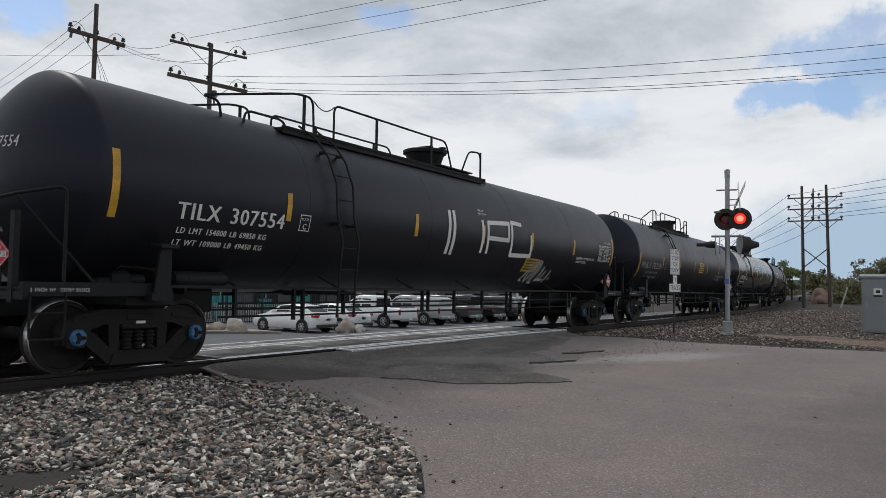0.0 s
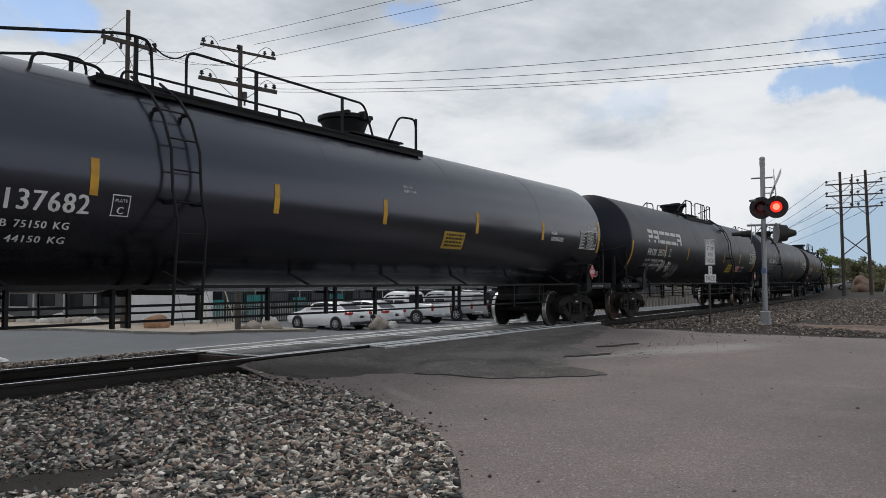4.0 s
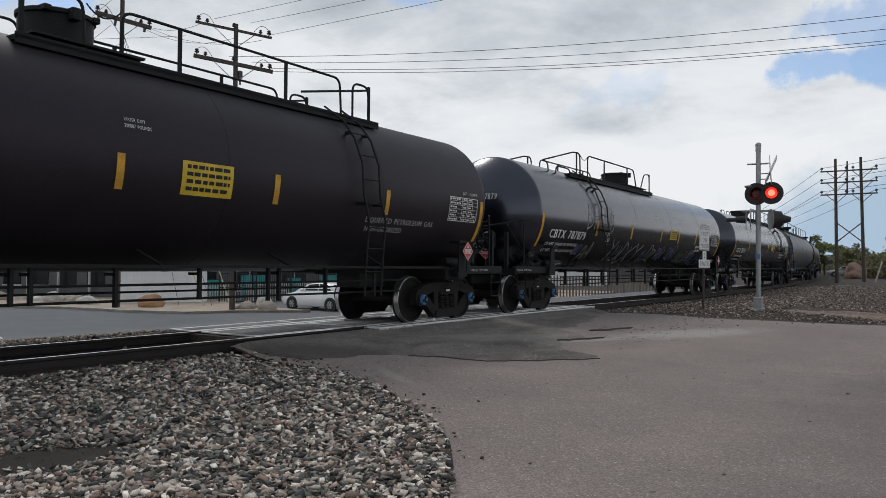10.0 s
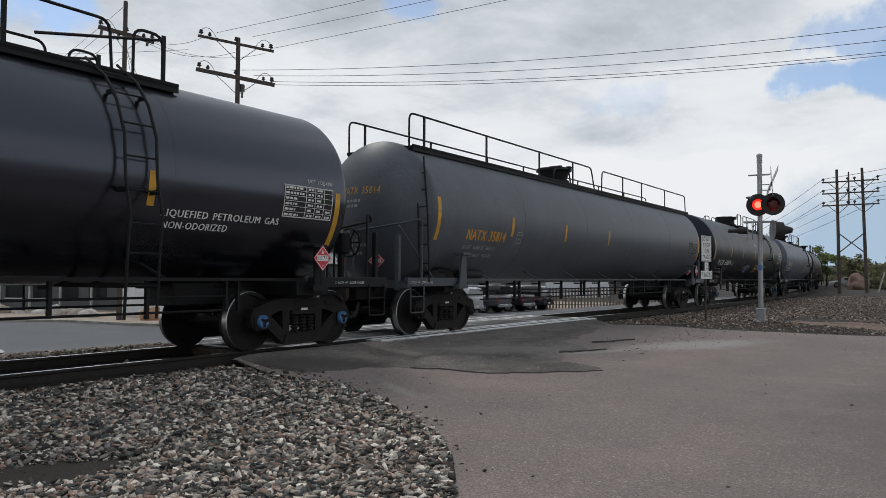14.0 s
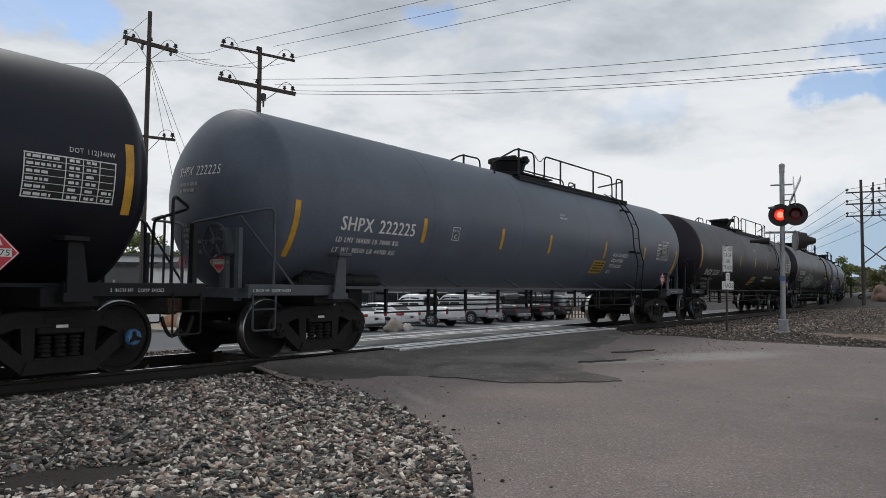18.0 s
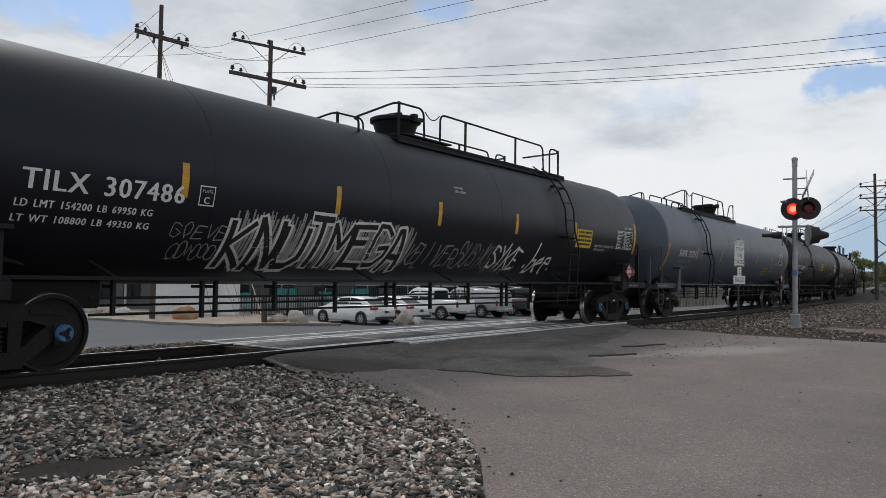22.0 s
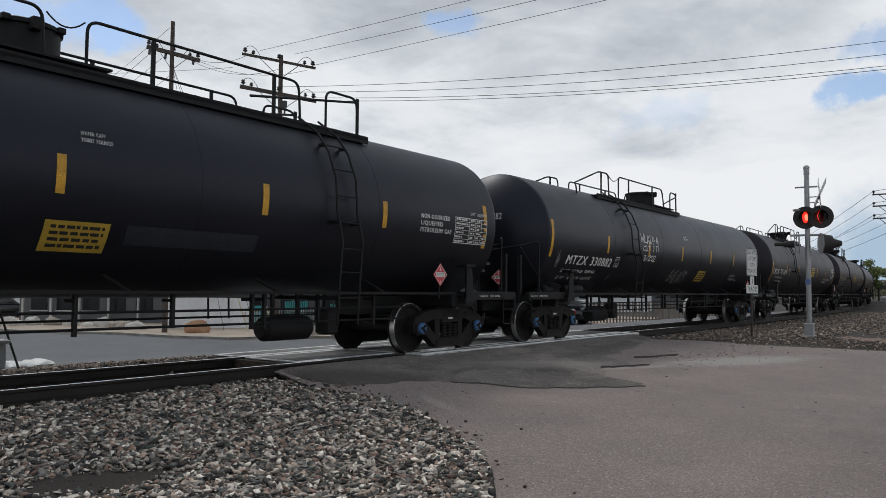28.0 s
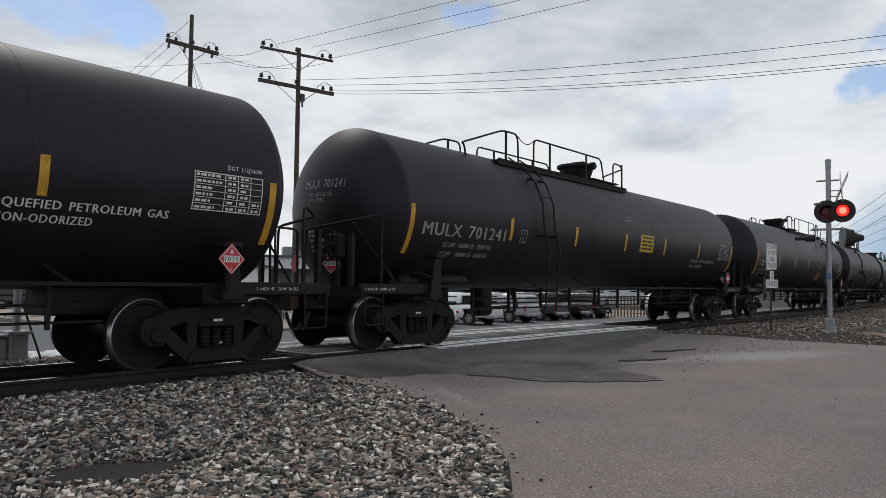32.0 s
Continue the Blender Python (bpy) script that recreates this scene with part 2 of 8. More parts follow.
    def turn(self, prof, seg=32, axis="x", at=(0, 0, 0), caps=True):
        """A profile of (along, radius) turned about an axis."""
        lay = []
        for a, r in prof:
            ring = []
            for i in range(seg):
                c, s = math.cos(2 * math.pi * i / seg) * r, math.sin(2 * math.pi * i / seg) * r
                q = {"x": (a, c, s), "y": (c, a, s), "z": (c, s, a)}[axis]
                ring.append((q[0] + at[0], q[1] + at[1], q[2] + at[2]))
            lay.append(ring)
        return self.loft(lay, caps=caps)

    def lump(self, x, y, z, sx, sy, sz, rough=0.2, seed=1, n=2):
        """An uneven stone."""
        bm = bmesh.new()
        bmesh.ops.create_icosphere(bm, subdivisions=n, radius=1.0)
        o = Vector((seed * 7.3, seed * 3.1, seed * 1.7))
        vs = []
        for q in bm.verts:
            k = 1 + rough * (noise.noise(q.co * 1.3 + o) * 1.4 + noise.noise(q.co * 3.1 + o) * 0.5)
            vs.append((x + q.co.x * sx * k, y + q.co.y * sy * k, z + q.co.z * sz * k))
        fs = [tuple(w.index for w in f.verts) for f in bm.faces]
        bm.free()
        return self.add(vs, fs)

    def mesh(self, name, mats, smooth=35):
        me = bpy.data.meshes.new(name)
        me.from_pydata(self.v, [], self.f)
        for m in (mats if isinstance(mats, (list, tuple)) else [mats]):
            me.materials.append(m)
        if any(self.k):
            me.polygons.foreach_set("material_index", self.k)
        bm = bmesh.new()
        bm.from_mesh(me)
        bmesh.ops.recalc_face_normals(bm, faces=bm.faces)
        bm.to_mesh(me)
        bm.free()
        if smooth:
            me.shade_smooth()
            me.set_sharp_from_angle(angle=radians(smooth))
        me.update()
        return me


def raw_mesh(name, verts, faces, material, smooth=False):
    """A mesh from numpy arrays of vertices and of equal-sized faces."""
    me = bpy.data.meshes.new(name)
    n, k = faces.shape
    me.vertices.add(len(verts))
    me.vertices.foreach_set("co", np.asarray(verts, dtype=np.float32).ravel())
    me.loops.add(n * k)
    me.loops.foreach_set("vertex_index", faces.astype(np.int32).ravel())
    me.polygons.add(n)
    me.polygons.foreach_set("loop_start", np.arange(0, n * k, k, dtype=np.int32))
    me.polygons.foreach_set("loop_total", np.full(n, k, dtype=np.int32))
    me.materials.append(material)
    me.update(calc_edges=True)
    me.validate()
    if smooth:
        me.shade_smooth()
    return me


def thing(name, label, category, group="", kind="", m=None, data=None):
    ob = tagged(new(name, data), label, category, group, kind)
    if m is not None:
        ob.matrix_world = m
    return ob


def part(name, shape, material, parent=None, label="", smooth=35, m=None):
    """One mesh object under a thing or a part. shape: a Shape or a finished mesh."""
    me = shape if isinstance(shape, bpy.types.Mesh) else shape.mesh(name, material, smooth)
    ob = new(name, me)
    if parent:
        ob.parent = parent
    if m is not None:
        ob.matrix_basis = m
    if label:
        ob["label"] = label
    return ob


CACHE = {}


def cached(key, build):
    if key not in CACHE:
        CACHE[key] = build()
    return CACHE[key]

# ---- track line and ground ----
def lean_out(s):
    """The near stretch of the line drifts a little sideways before its bend."""
    q = np.clip((np.asarray(s, dtype=float) - 4.0) / 14.0, 0, 1)
    return 0.15 * q * q * (3 - 2 * q)


def track_point(s):
    """Place and heading (radians) of the track's middle at s metres along it."""
    if s <= BEND_AT:
        return s, TRACK_Y + float(lean_out(s)), float(lean_out(s + 0.5) - lean_out(s - 0.5))
    a = (min(s, BEND_END) - BEND_AT) / BEND_R
    x, y = BEND_AT + BEND_R * math.sin(a), TRACK_Y + 0.15 + BEND_R * (1 - math.cos(a))
    k = max(0.0, s - BEND_END)
    return x + k * math.cos(a), y + k * math.sin(a), a


def track_y(x):
    x = np.asarray(x, dtype=float)
    a_end = (BEND_END - BEND_AT) / BEND_R
    xe, ye = BEND_AT + BEND_R * math.sin(a_end), TRACK_Y + BEND_R * (1 - math.cos(a_end))
    q = np.clip((x - BEND_AT) / BEND_R, 0, 0.99)
    y = TRACK_Y + BEND_R * (1 - np.sqrt(1 - q * q))
    return np.where(x < BEND_AT, TRACK_Y, np.where(x < xe, y, ye + (x - xe) * math.tan(a_end))) + lean_out(x)


def road_left(v):
    return np.interp(v, [-40, 0, 2.2, 2.97, 3.21, 3.73, 4.32, 4.92, 5.98, 6.6, 7.2, 7.7, 8.1, 9], [-4.0, 1.4, 3.2, 4.44, 4.83, 5.53, 6.20, 6.62, 7.28, 7.52, 7.58, 7.48, 7.40, 7.5])


def road_right(v):
    return np.interp(v, [-40, -4, 2.3, 3.8, 5.3, 6.9, 8.0, 9], [44, 21.3, 20.2, 20.2, 20.3, 20.9, 20.75, 20.6])


def road_z(x, v):
    """The road's height: level with the rails at the crossing, rising a little towards its far edge."""
    z = np.interp(v, [2.0, 6.3, 8.3, 8.85], [0.0, 0.12, 0.30, 0.40])
    k = soft_step((np.asarray(x, dtype=float) - 11.5) / 9.0)
    return z + np.maximum(0, 0.28 - z) * k


def soft_step(x):
    x = np.clip(x, 0, 1)
    return x * x * (3 - 2 * x)


def ground_z(x, y, wobble=True):
    x, y = np.asarray(x, dtype=float), np.asarray(y, dtype=float)
    v = y - track_y(x) + TRACK_Y
    left = np.interp(v, [2.5, 5.2, 7.6, 9.0], [0.0, 0.03, 0.19, 0.24])
    road = road_z(x, v)
    right = np.interp(v, [-6, -1, 1.5, 4.0, 6, 7.5, 9], [0.05, 0.15, 0.30, 0.47, 0.40, 0.30, 0.24])
    w1 = soft_step((x - road_left(v)) / 0.35 + 0.5)
    w2 = soft_step((x - road_right(v)) / 1.4)
    near = left * (1 - w1) + road * w1
    near = near * (1 - w2) + right * w2
    if wobble:
        near = near + (1 - w1 + w2) * 0.025 * np.sin(x * 2.3 + 1.1 * np.sin(y * 1.7)) * np.sin(y * 1.9 + 0.7 * np.sin(x * 1.3))
    far = np.interp(v, [11.4, 12.4, 25, 60], [0.25, 0.30, -0.85, -0.85])
    fade = soft_step((x - 55) / 60)
    far = far * (1 - fade) + 0.1 * fade
    z = np.where(v < TRACK_Y, near, far)
    bed = soft_step((1.5 - np.abs(v - TRACK_Y)) / 0.3)
    return z * (1 - bed) + 0.235 * bed


def gz(x, y):
    return float(ground_z(x, y, False))


def steps(*runs):
    out = []
    for a, b, d in runs:
        out.extend(np.arange(a, b, d))
    return np.array(out)


def sheet(name, xs, ys, zfun, material, smooth=True):
    X, Y = np.meshgrid(xs, ys, indexing="ij")
    Z = zfun(X, Y)
    i = np.arange(len(xs) * len(ys)).reshape(len(xs), len(ys))
    faces = np.stack([i[:-1, :-1], i[1:, :-1], i[1:, 1:], i[:-1, 1:]], -1).reshape(-1, 4)
    return raw_mesh(name, np.stack([X, Y, Z], -1).reshape(-1, 3), faces, material, smooth)


M_DIRT = mat("gravelly dirt", (0.080, 0.070, 0.063), 0.95, vary=0.3, scale=0.9, fine=30, bump=0.8, tint=(0.060, 0.052, 0.047), tint_at=(0.45, 0.6), spec=0.2)
M_REDSTRIP = speckled(mat("reddish dirt", (0.235, 0.165, 0.13), 0.95, vary=0.25, scale=1.6, fine=30, bump=0.6, tint=(0.14, 0.10, 0.08), tint_at=(0.52, 0.66), spec=0.2), 22, 0.35, 0.02)
M_ROAD = speckled(mat("worn asphalt", (0.276, 0.226, 0.210), 0.9, vary=0.10, scale=0.5, fine=30, bump=0.6, tint=(0.216, 0.184, 0.173), tint_at=(0.40, 0.64), spec=0.25), 75, 0.26, 0.016, (0.46, 0.43, 0.40))
M_PATCH = speckled(mat("dark asphalt patch", (0.205, 0.183, 0.168), 0.92, vary=0.22, scale=1.3, fine=40, bump=0.9, tint=(0.118, 0.105, 0.096), tint_at=(0.46, 0.62), spec=0.25, stretch=(0.6, 1.3, 1)), 42, 0.30, 0.006)
M_CRACK = mat("dark crack filler", (0.08, 0.07, 0.066), 0.95, vary=0.3, scale=5, bump=0.3)
M_LOT = mat("grey parking asphalt", (0.16, 0.165, 0.172), 0.9, vary=0.12, scale=0.5, fine=60, bump=0.3, spec=0.25)
M_WALK = mat("tan pavement", (0.42, 0.34, 0.27), 0.9, vary=0.15, scale=0.8, fine=40, bump=0.3)
M_CONC = mat("crossing concrete", (0.30, 0.295, 0.285), 0.85, vary=0.25, scale=1.5, fine=50, bump=0.3, tint=(0.13, 0.125, 0.12), tint_at=(0.46, 0.62))
# steel edges: the sky's grazing reflection is put into a near-white base colour
M_ARMOR = mat("steel edge pale with sky shine", (0.86, 0.86, 0.86), 0.34, 0.1, vary=0.12, scale=3, fine=40, bump=0.03)
M_STONE = stone_mat("ballast stone", [(0.022, 0.022, 0.023), (0.25, 0.225, 0.205), (0.060, 0.066, 0.066), (0.40, 0.365, 0.335), (0.115, 0.105, 0.10), (0.22, 0.155, 0.13), (0.040, 0.038, 0.037), (0.155, 0.16, 0.155), (0.50, 0.47, 0.435), (0.085, 0.095, 0.092), (0.30, 0.275, 0.25), (0.13, 0.095, 0.082), (0.62, 0.585, 0.55), (0.030, 0.031, 0.033), (0.34, 0.27, 0.23), (0.075, 0.07, 0.066), (0.19, 0.18, 0.17)], 1.62)
M_PALESTONE = stone_mat("pale pink gravel", [(0.30, 0.26, 0.23), (0.42, 0.37, 0.33), (0.20, 0.17, 0.15), (0.50, 0.46, 0.42), (0.34, 0.27, 0.23), (0.14, 0.12, 0.11)])
M_BROWNSTONE = stone_mat("brown ballast stone", [(0.05, 0.042, 0.037), (0.20, 0.165, 0.145), (0.10, 0.08, 0.07), (0.28, 0.24, 0.21), (0.075, 0.065, 0.06), (0.16, 0.12, 0.10), (0.13, 0.12, 0.11), (0.36, 0.33, 0.30)], 1.5)
M_STONE_D = stone_mat("dark ballast", [(0.03, 0.03, 0.03), (0.12, 0.113, 0.108), (0.055, 0.053, 0.05), (0.20, 0.19, 0.18), (0.08, 0.075, 0.07), (0.15, 0.12, 0.105)])
M_TIE = mat("weathered tie", (0.06, 0.045, 0.036), 0.9, vary=0.35, scale=5, fine=40, bump=0.5, obj=0.3, stretch=(4, 1, 1))
M_RAIL = mat("rusty rail", (0.022, 0.0175, 0.015), 0.75, 0.2, vary=0.3, scale=4, fine=40, bump=0.2)
M_SHINE = mat("polished rail head", (0.62, 0.62, 0.63), 0.24, 1.0, vary=0.1, scale=2, fine=30, bump=0.02)


def road_blots(m, blots):
    """Dust, soil and broad tone on a paved surface: blots of (place, size, turn, share, colour, grain, raggedness)."""
    nt = m.node_tree
    N, K = nt.nodes.new, nt.links.new
    b = nt.nodes["Principled BSDF"]
    col = b.inputs["Base Color"].links[0].from_socket
    tc = N("ShaderNodeTexCoord")

    def blot(at, size, turned, share, colour, grain, edge):
        nonlocal col
        mp = N("ShaderNodeMapping")
        mp.vector_type = "TEXTURE"
        mp.inputs["Location"].default_value = (*at, 0)
        mp.inputs["Rotation"].default_value = (0, 0, radians(turned))
        mp.inputs["Scale"].default_value = (*size, 50)
        K(tc.outputs["Object"], mp.inputs[0])
        ln = N("ShaderNodeVectorMath")
        ln.operation = "LENGTH"
        K(mp.outputs[0], ln.inputs[0])
        n = N("ShaderNodeTexNoise")
        n.inputs["Scale"].default_value, n.inputs["Detail"].default_value, n.inputs["Roughness"].default_value = grain, 6, 0.7
        K(tc.outputs["Object"], n.inputs["Vector"])
        ad = N("ShaderNodeMath")
        ad.operation = "MULTIPLY_ADD"
        K(n.outputs["Fac"], ad.inputs[0])
        ad.inputs[1].default_value = edge
        K(ln.outputs["Value"], ad.inputs[2])
        r = N("ShaderNodeMapRange")
        r.interpolation_type = "SMOOTHSTEP"
        r.inputs["From Min"].default_value, r.inputs["From Max"].default_value = 0.25 + edge * 0.5, 1.0 + edge * 0.5
        r.inputs["To Min"].default_value, r.inputs["To Max"].default_value = share, 0.0
        K(ad.outputs[0], r.inputs[0])
        x = N("ShaderNodeMix")
        x.data_type = "RGBA"
        K(r.outputs[0], x.inputs[0])
        K(col, x.inputs[6])
        x.inputs[7].default_value = (*colour, 1)
        col = x.outputs[2]
    for q in blots:
        blot(*q)
    K(col, b.inputs["Base Color"])


# the first, broad blot darkens the near stretch; the pale ones are dust
road_blots(M_ROAD, [((9.6, -1.9), (9.5, 4.7), 4, 0.8, (0.135, 0.115, 0.108), 0.8, 0.7),
                   ((16.2, 4.7), (2.6, 0.9), -35, 0.7, (0.40, 0.375, 0.355), 5.0, 1.3), ((13.9, 6.0), (1.5, 0.3), -30, 0.6, (0.38, 0.355, 0.335), 6.0, 1.0),
                   ((7.9, 6.2), (0.9, 0.14), 60, 0.5, (0.36, 0.32, 0.30), 9.0, 1.2)])
road_blots(M_PATCH, [((8.2, 8.0), (2.0, 0.9), -25, 0.85, (0.082, 0.073, 0.066), 3.0, 0.8), ((12.5, 7.2), (2.5, 0.6), -25, 0.5, (0.27, 0.245, 0.23), 4.0, 1.2)])


def build_ground():
    xs = np.unique(np.round(np.concatenate([-np.geomspace(12, 3000, 26)[::-1], steps((-12, 30, 0.22), (30, 60, 0.8), (60, 130, 3)), np.geomspace(130, 3000, 20)]), 3))
    ys = np.unique(np.round(np.concatenate([-np.geomspace(14, 3000, 22)[::-1], steps((-14, 2, 1.0), (2, 13, 0.22), (13, 60, 1.0), (60, 130, 4)), np.geomspace(130, 3000, 20)]), 3))

    def under(x, y):
        v = y - track_y(x) + TRACK_Y
        return ground_z(x, y) - 0.06 * soft_step((x - road_left(v)) / 0.3 + 0.3) * soft_step((road_right(v) - x) / 0.5) * (v < 8.9)
    tagged(new("ground", sheet("ground", xs, ys, under, M_DIRT)), "bare brown dirt and gravel ground round the crossing", "ground", kind="structure")
    # the road on the camera's side
    v = np.concatenate([-np.geomspace(2, 40, 14)[::-1], steps((-1.5, 8.95, 0.12))])
    k = np.linspace(0, 1, 60)
    V, Kk = np.meshgrid(v, k, indexing="ij")
    ragged = 0.025 * np.sin(V * 2.1) + 0.02 * np.sin(V * 5.3 + 1) + 0.012 * np.sin(V * 13 + 2)
    X = road_left(V) + ragged + (road_right(V) - road_left(V)) * Kk
    Y = V + track_y(X) - TRACK_Y
    Z = road_z(X, V) + 0.02 - 0.05 * np.exp(-np.minimum(Kk, 1 - Kk) * 60)
    Z = np.where((Kk > 0.9) & (V < 8), np.maximum(Z, ground_z(X, Y) + 0.004 * (Kk < 0.99)), Z)
    i = np.arange(V.size).reshape(V.shape)
    faces = np.stack([i[:-1, :-1], i[1:, :-1], i[1:, 1:], i[:-1, 1:]], -1).reshape(-1, 4)
    tagged(new("road", raw_mesh("road", np.stack([X, Y, Z], -1).reshape(-1, 3), faces, M_ROAD, True)), "worn pinkish-grey asphalt road running up to the crossing", "road", kind="structure")


def build_patch():
    """The darker asphalt laid along the crossing, with a ragged front edge."""
    front = [(7.48, 8.50), (7.55, 8.10), (7.72, 7.66), (8.18, 7.49), (8.74, 7.41), (9.38, 6.92), (9.69, 6.74), (9.95, 6.10), (10.49, 5.50), (11.09, 5.20), (11.60, 4.90), (11.95, 4.86), (12.25, 5.75), (13.4, 6.42), (14.3, 6.25), (14.9, 7.1), (17.5, 7.5), (20.4, 8.4)]
    xs = np.concatenate([np.linspace(7.48, 8.3, 14)[:-1], np.linspace(8.3, 20.3, 110)])
    fr = np.interp(xs, [p[0] for p in front], [p[1] for p in front]) + (0.05 * np.sin(xs * 4.3) + 0.03 * np.sin(xs * 11.1) + 0.02 * np.sin(xs * 27)) * np.clip((xs - 7.9) * 2, 0, 1)
    n = 14
    X = np.repeat(xs[:, None], n, 1)
    Y = fr[:, None] + (8.86 - fr[:, None]) * np.linspace(0, 1, n)[None]
    Z = road_z(X, Y) + 0.032 + 0.006 * np.sin(X * 2.1) * np.sin(Y * 3)
    Z[:, 0] -= 0.022
    Z[0] -= 0.10
    Z[1] -= 0.05
    Z[2] -= 0.02
    i = np.arange(X.size).reshape(X.shape)
    faces = np.stack([i[:-1, :-1], i[1:, :-1], i[1:, 1:], i[:-1, 1:]], -1).reshape(-1, 4)
    tagged(new("asphalt_patch", raw_mesh("asphalt_patch", np.stack([X, Y, Z], -1).reshape(-1, 3), faces, M_PATCH, True)), "dark cracked asphalt patch beside the rails", "road", kind="structure")
    # cracks: along the patch's front edge and in its surface
    rnd = random.Random(14)
    edge = list(zip(xs[6:], fr[6:]))
    # short open cracks farther in, by the worn right end
    def wander(x0, y0, x1, y1, n):
        return [(x0 + (x1 - x0) * i / n + rnd.uniform(-0.05, 0.05), y0 + (y1 - y0) * i / n + rnd.uniform(-0.05, 0.05)) for i in range(n + 1)]
    runs = [edge[16:38], wander(13.3, 6.42, 14.3, 5.95, 9), wander(15.2, 6.6, 16.4, 6.1, 8)]
    for run in runs:
        s = Shape()
        lay = []
        for k, (x, y) in enumerate(run):
            w = (0.004 + 0.010 * abs(math.sin(k * 1.7))) * (2.2 if run is not runs[0] else 1) * (0.3 if k in (0, len(run) - 1) else 1)
            z = float(road_z(x, y)) + (0.047 if run is not runs[0] else 0.034)
            lay.append([(x, y - w, z - 0.03), (x, y + w, z - 0.03), (x, y + w, z), (x, y - w, z)])
        s.loft(lay)
        tagged(part("crack", s, M_CRACK, smooth=0), "dark open crack in the asphalt", "crack", kind="structure")
    # bare reddish dirt along the bank by the signal
    X, T = np.meshgrid(np.linspace(-6, 4.0, 44), np.linspace(0, 1, 9), indexing="ij")
    W = 21.7 + 0.18 * np.sin(X * 1.3) + (0.8 + 2.6 * np.clip((4.3 - X) / 2.5, 0, 1) + 0.2 * np.sin(X * 2.9)) * T
    Zs = ground_z(W, X) + 0.03 - 0.08 * (np.abs(T - 0.5) * 2) ** 6 - 0.08 * (X > 3.9)
    i = np.arange(X.size).reshape(X.shape)
    faces = np.stack([i[:-1, :-1], i[1:, :-1], i[1:, 1:], i[:-1, 1:]], -1).reshape(-1, 4)
    tagged(new("dirt_strip", raw_mesh("dirt_strip", np.stack([W, X, Zs], -1).reshape(-1, 3), faces, M_REDSTRIP, True)), "strip of bare reddish dirt along the bank", "dirt", kind="structure")


def build_far_side():
    xs = steps((4.4, 12, 0.3), (12, 60, 0.8))
    ys = steps((11.75, 13, 0.3), (13, 46, 0.8))

    def z(X, Y):
        return ground_z(X, Y) + 0.02 - 0.09 * (X < np.interp(Y, [13.6, 17.6, 19], [9.6, 7.4, 4.5]))
    tagged(new("parking_lot", sheet("parking_lot", xs, ys, z, M_LOT)), "grey asphalt street and parking lot sloping down beyond the track", "road", kind="structure")


def build_track():
    """Two rails on ties; panels of concrete fill the road crossing."""
    prof = [(-0.07, 0), (0.07, 0), (0.07, 0.02), (0.012, 0.04), (0.012, 0.125), (0.037, 0.14), (0.037, 0.172), (-0.037, 0.172), (-0.037, 0.14), (-0.012, 0.125), (-0.012, 0.04), (-0.07, 0.02)]
    ss = np.concatenate([[-400, -100, -30, 0], steps((0.5, 22, 1.2), (22, 124, 4)), [200, 400, 620]])
    track = thing("railway_track", "single railway track with polished steel rails on ballast", "railway track", kind="structure")
    for side in (-0.754, 0.754):
        body, head = Shape(), Shape()
        lay, top = [], []
        for s in ss:
            x, y, a = track_point(s)
            nx, ny = -math.sin(a), math.cos(a)
            lay.append([(x + nx * (side + u), y + ny * (side + u), RAIL - 0.174 + w) for u, w in prof])
            top.append([(x + nx * (side + u), y + ny * (side + u), RAIL + w) for u, w in ((-0.033, -0.004), (0.033, -0.004), (0.028, 0.0), (-0.028, 0.0))])
        body.loft(lay)
        head.loft(top)
        r = part("rail", body, M_RAIL, track, "rusty steel rail", smooth=0)
        part("rail_head", head, M_SHINE, r, "polished running surface", smooth=0)
    tie = Shape().box(-0.115, 0.115, -1.3, 1.3, -0.16, 0, 0.012).mesh("tie", M_TIE, 0)
    plate = Shape()
    for y in (-0.754, 0.754):
        plate.box(-0.09, 0.09, y - 0.17, y + 0.17, 0, 0.018)
        for q in (-0.11, 0.11):
            plate.rod((0.05, y + q, 0.018), (0.05, y + q, 0.05), 0.014, seg=6)
    plate = plate.mesh("tie_plate", M_RAIL, 0)
    rnd = random.Random(3)
    for i in range(150):
        s = -9 + 0.5 * i
        if 8.2 < s < 20.5:
            continue
        x, y, a = track_point(s)
        t = part("tie", tie, None, track, m=pose(x, y, RAIL - 0.193 + rnd.uniform(-0.006, 0.004), 0, 0, math.degrees(a) + rnd.uniform(-1, 1)))
        part("tie_plate", plate, None, t)
    # a low dark bar along the far side of the ballast
    far = Shape()
    far.loft([[(s, TRACK_Y + 1.52 + u, 0.22 + w) for u, w in ((-0.06, 0), (0.06, 0), (0.04, 0.14), (-0.04, 0.14))] for s in (-60, 8.2)])
    part("edge_rail", far, M_RAIL, track, "low dark bar along the ballast", smooth=0)


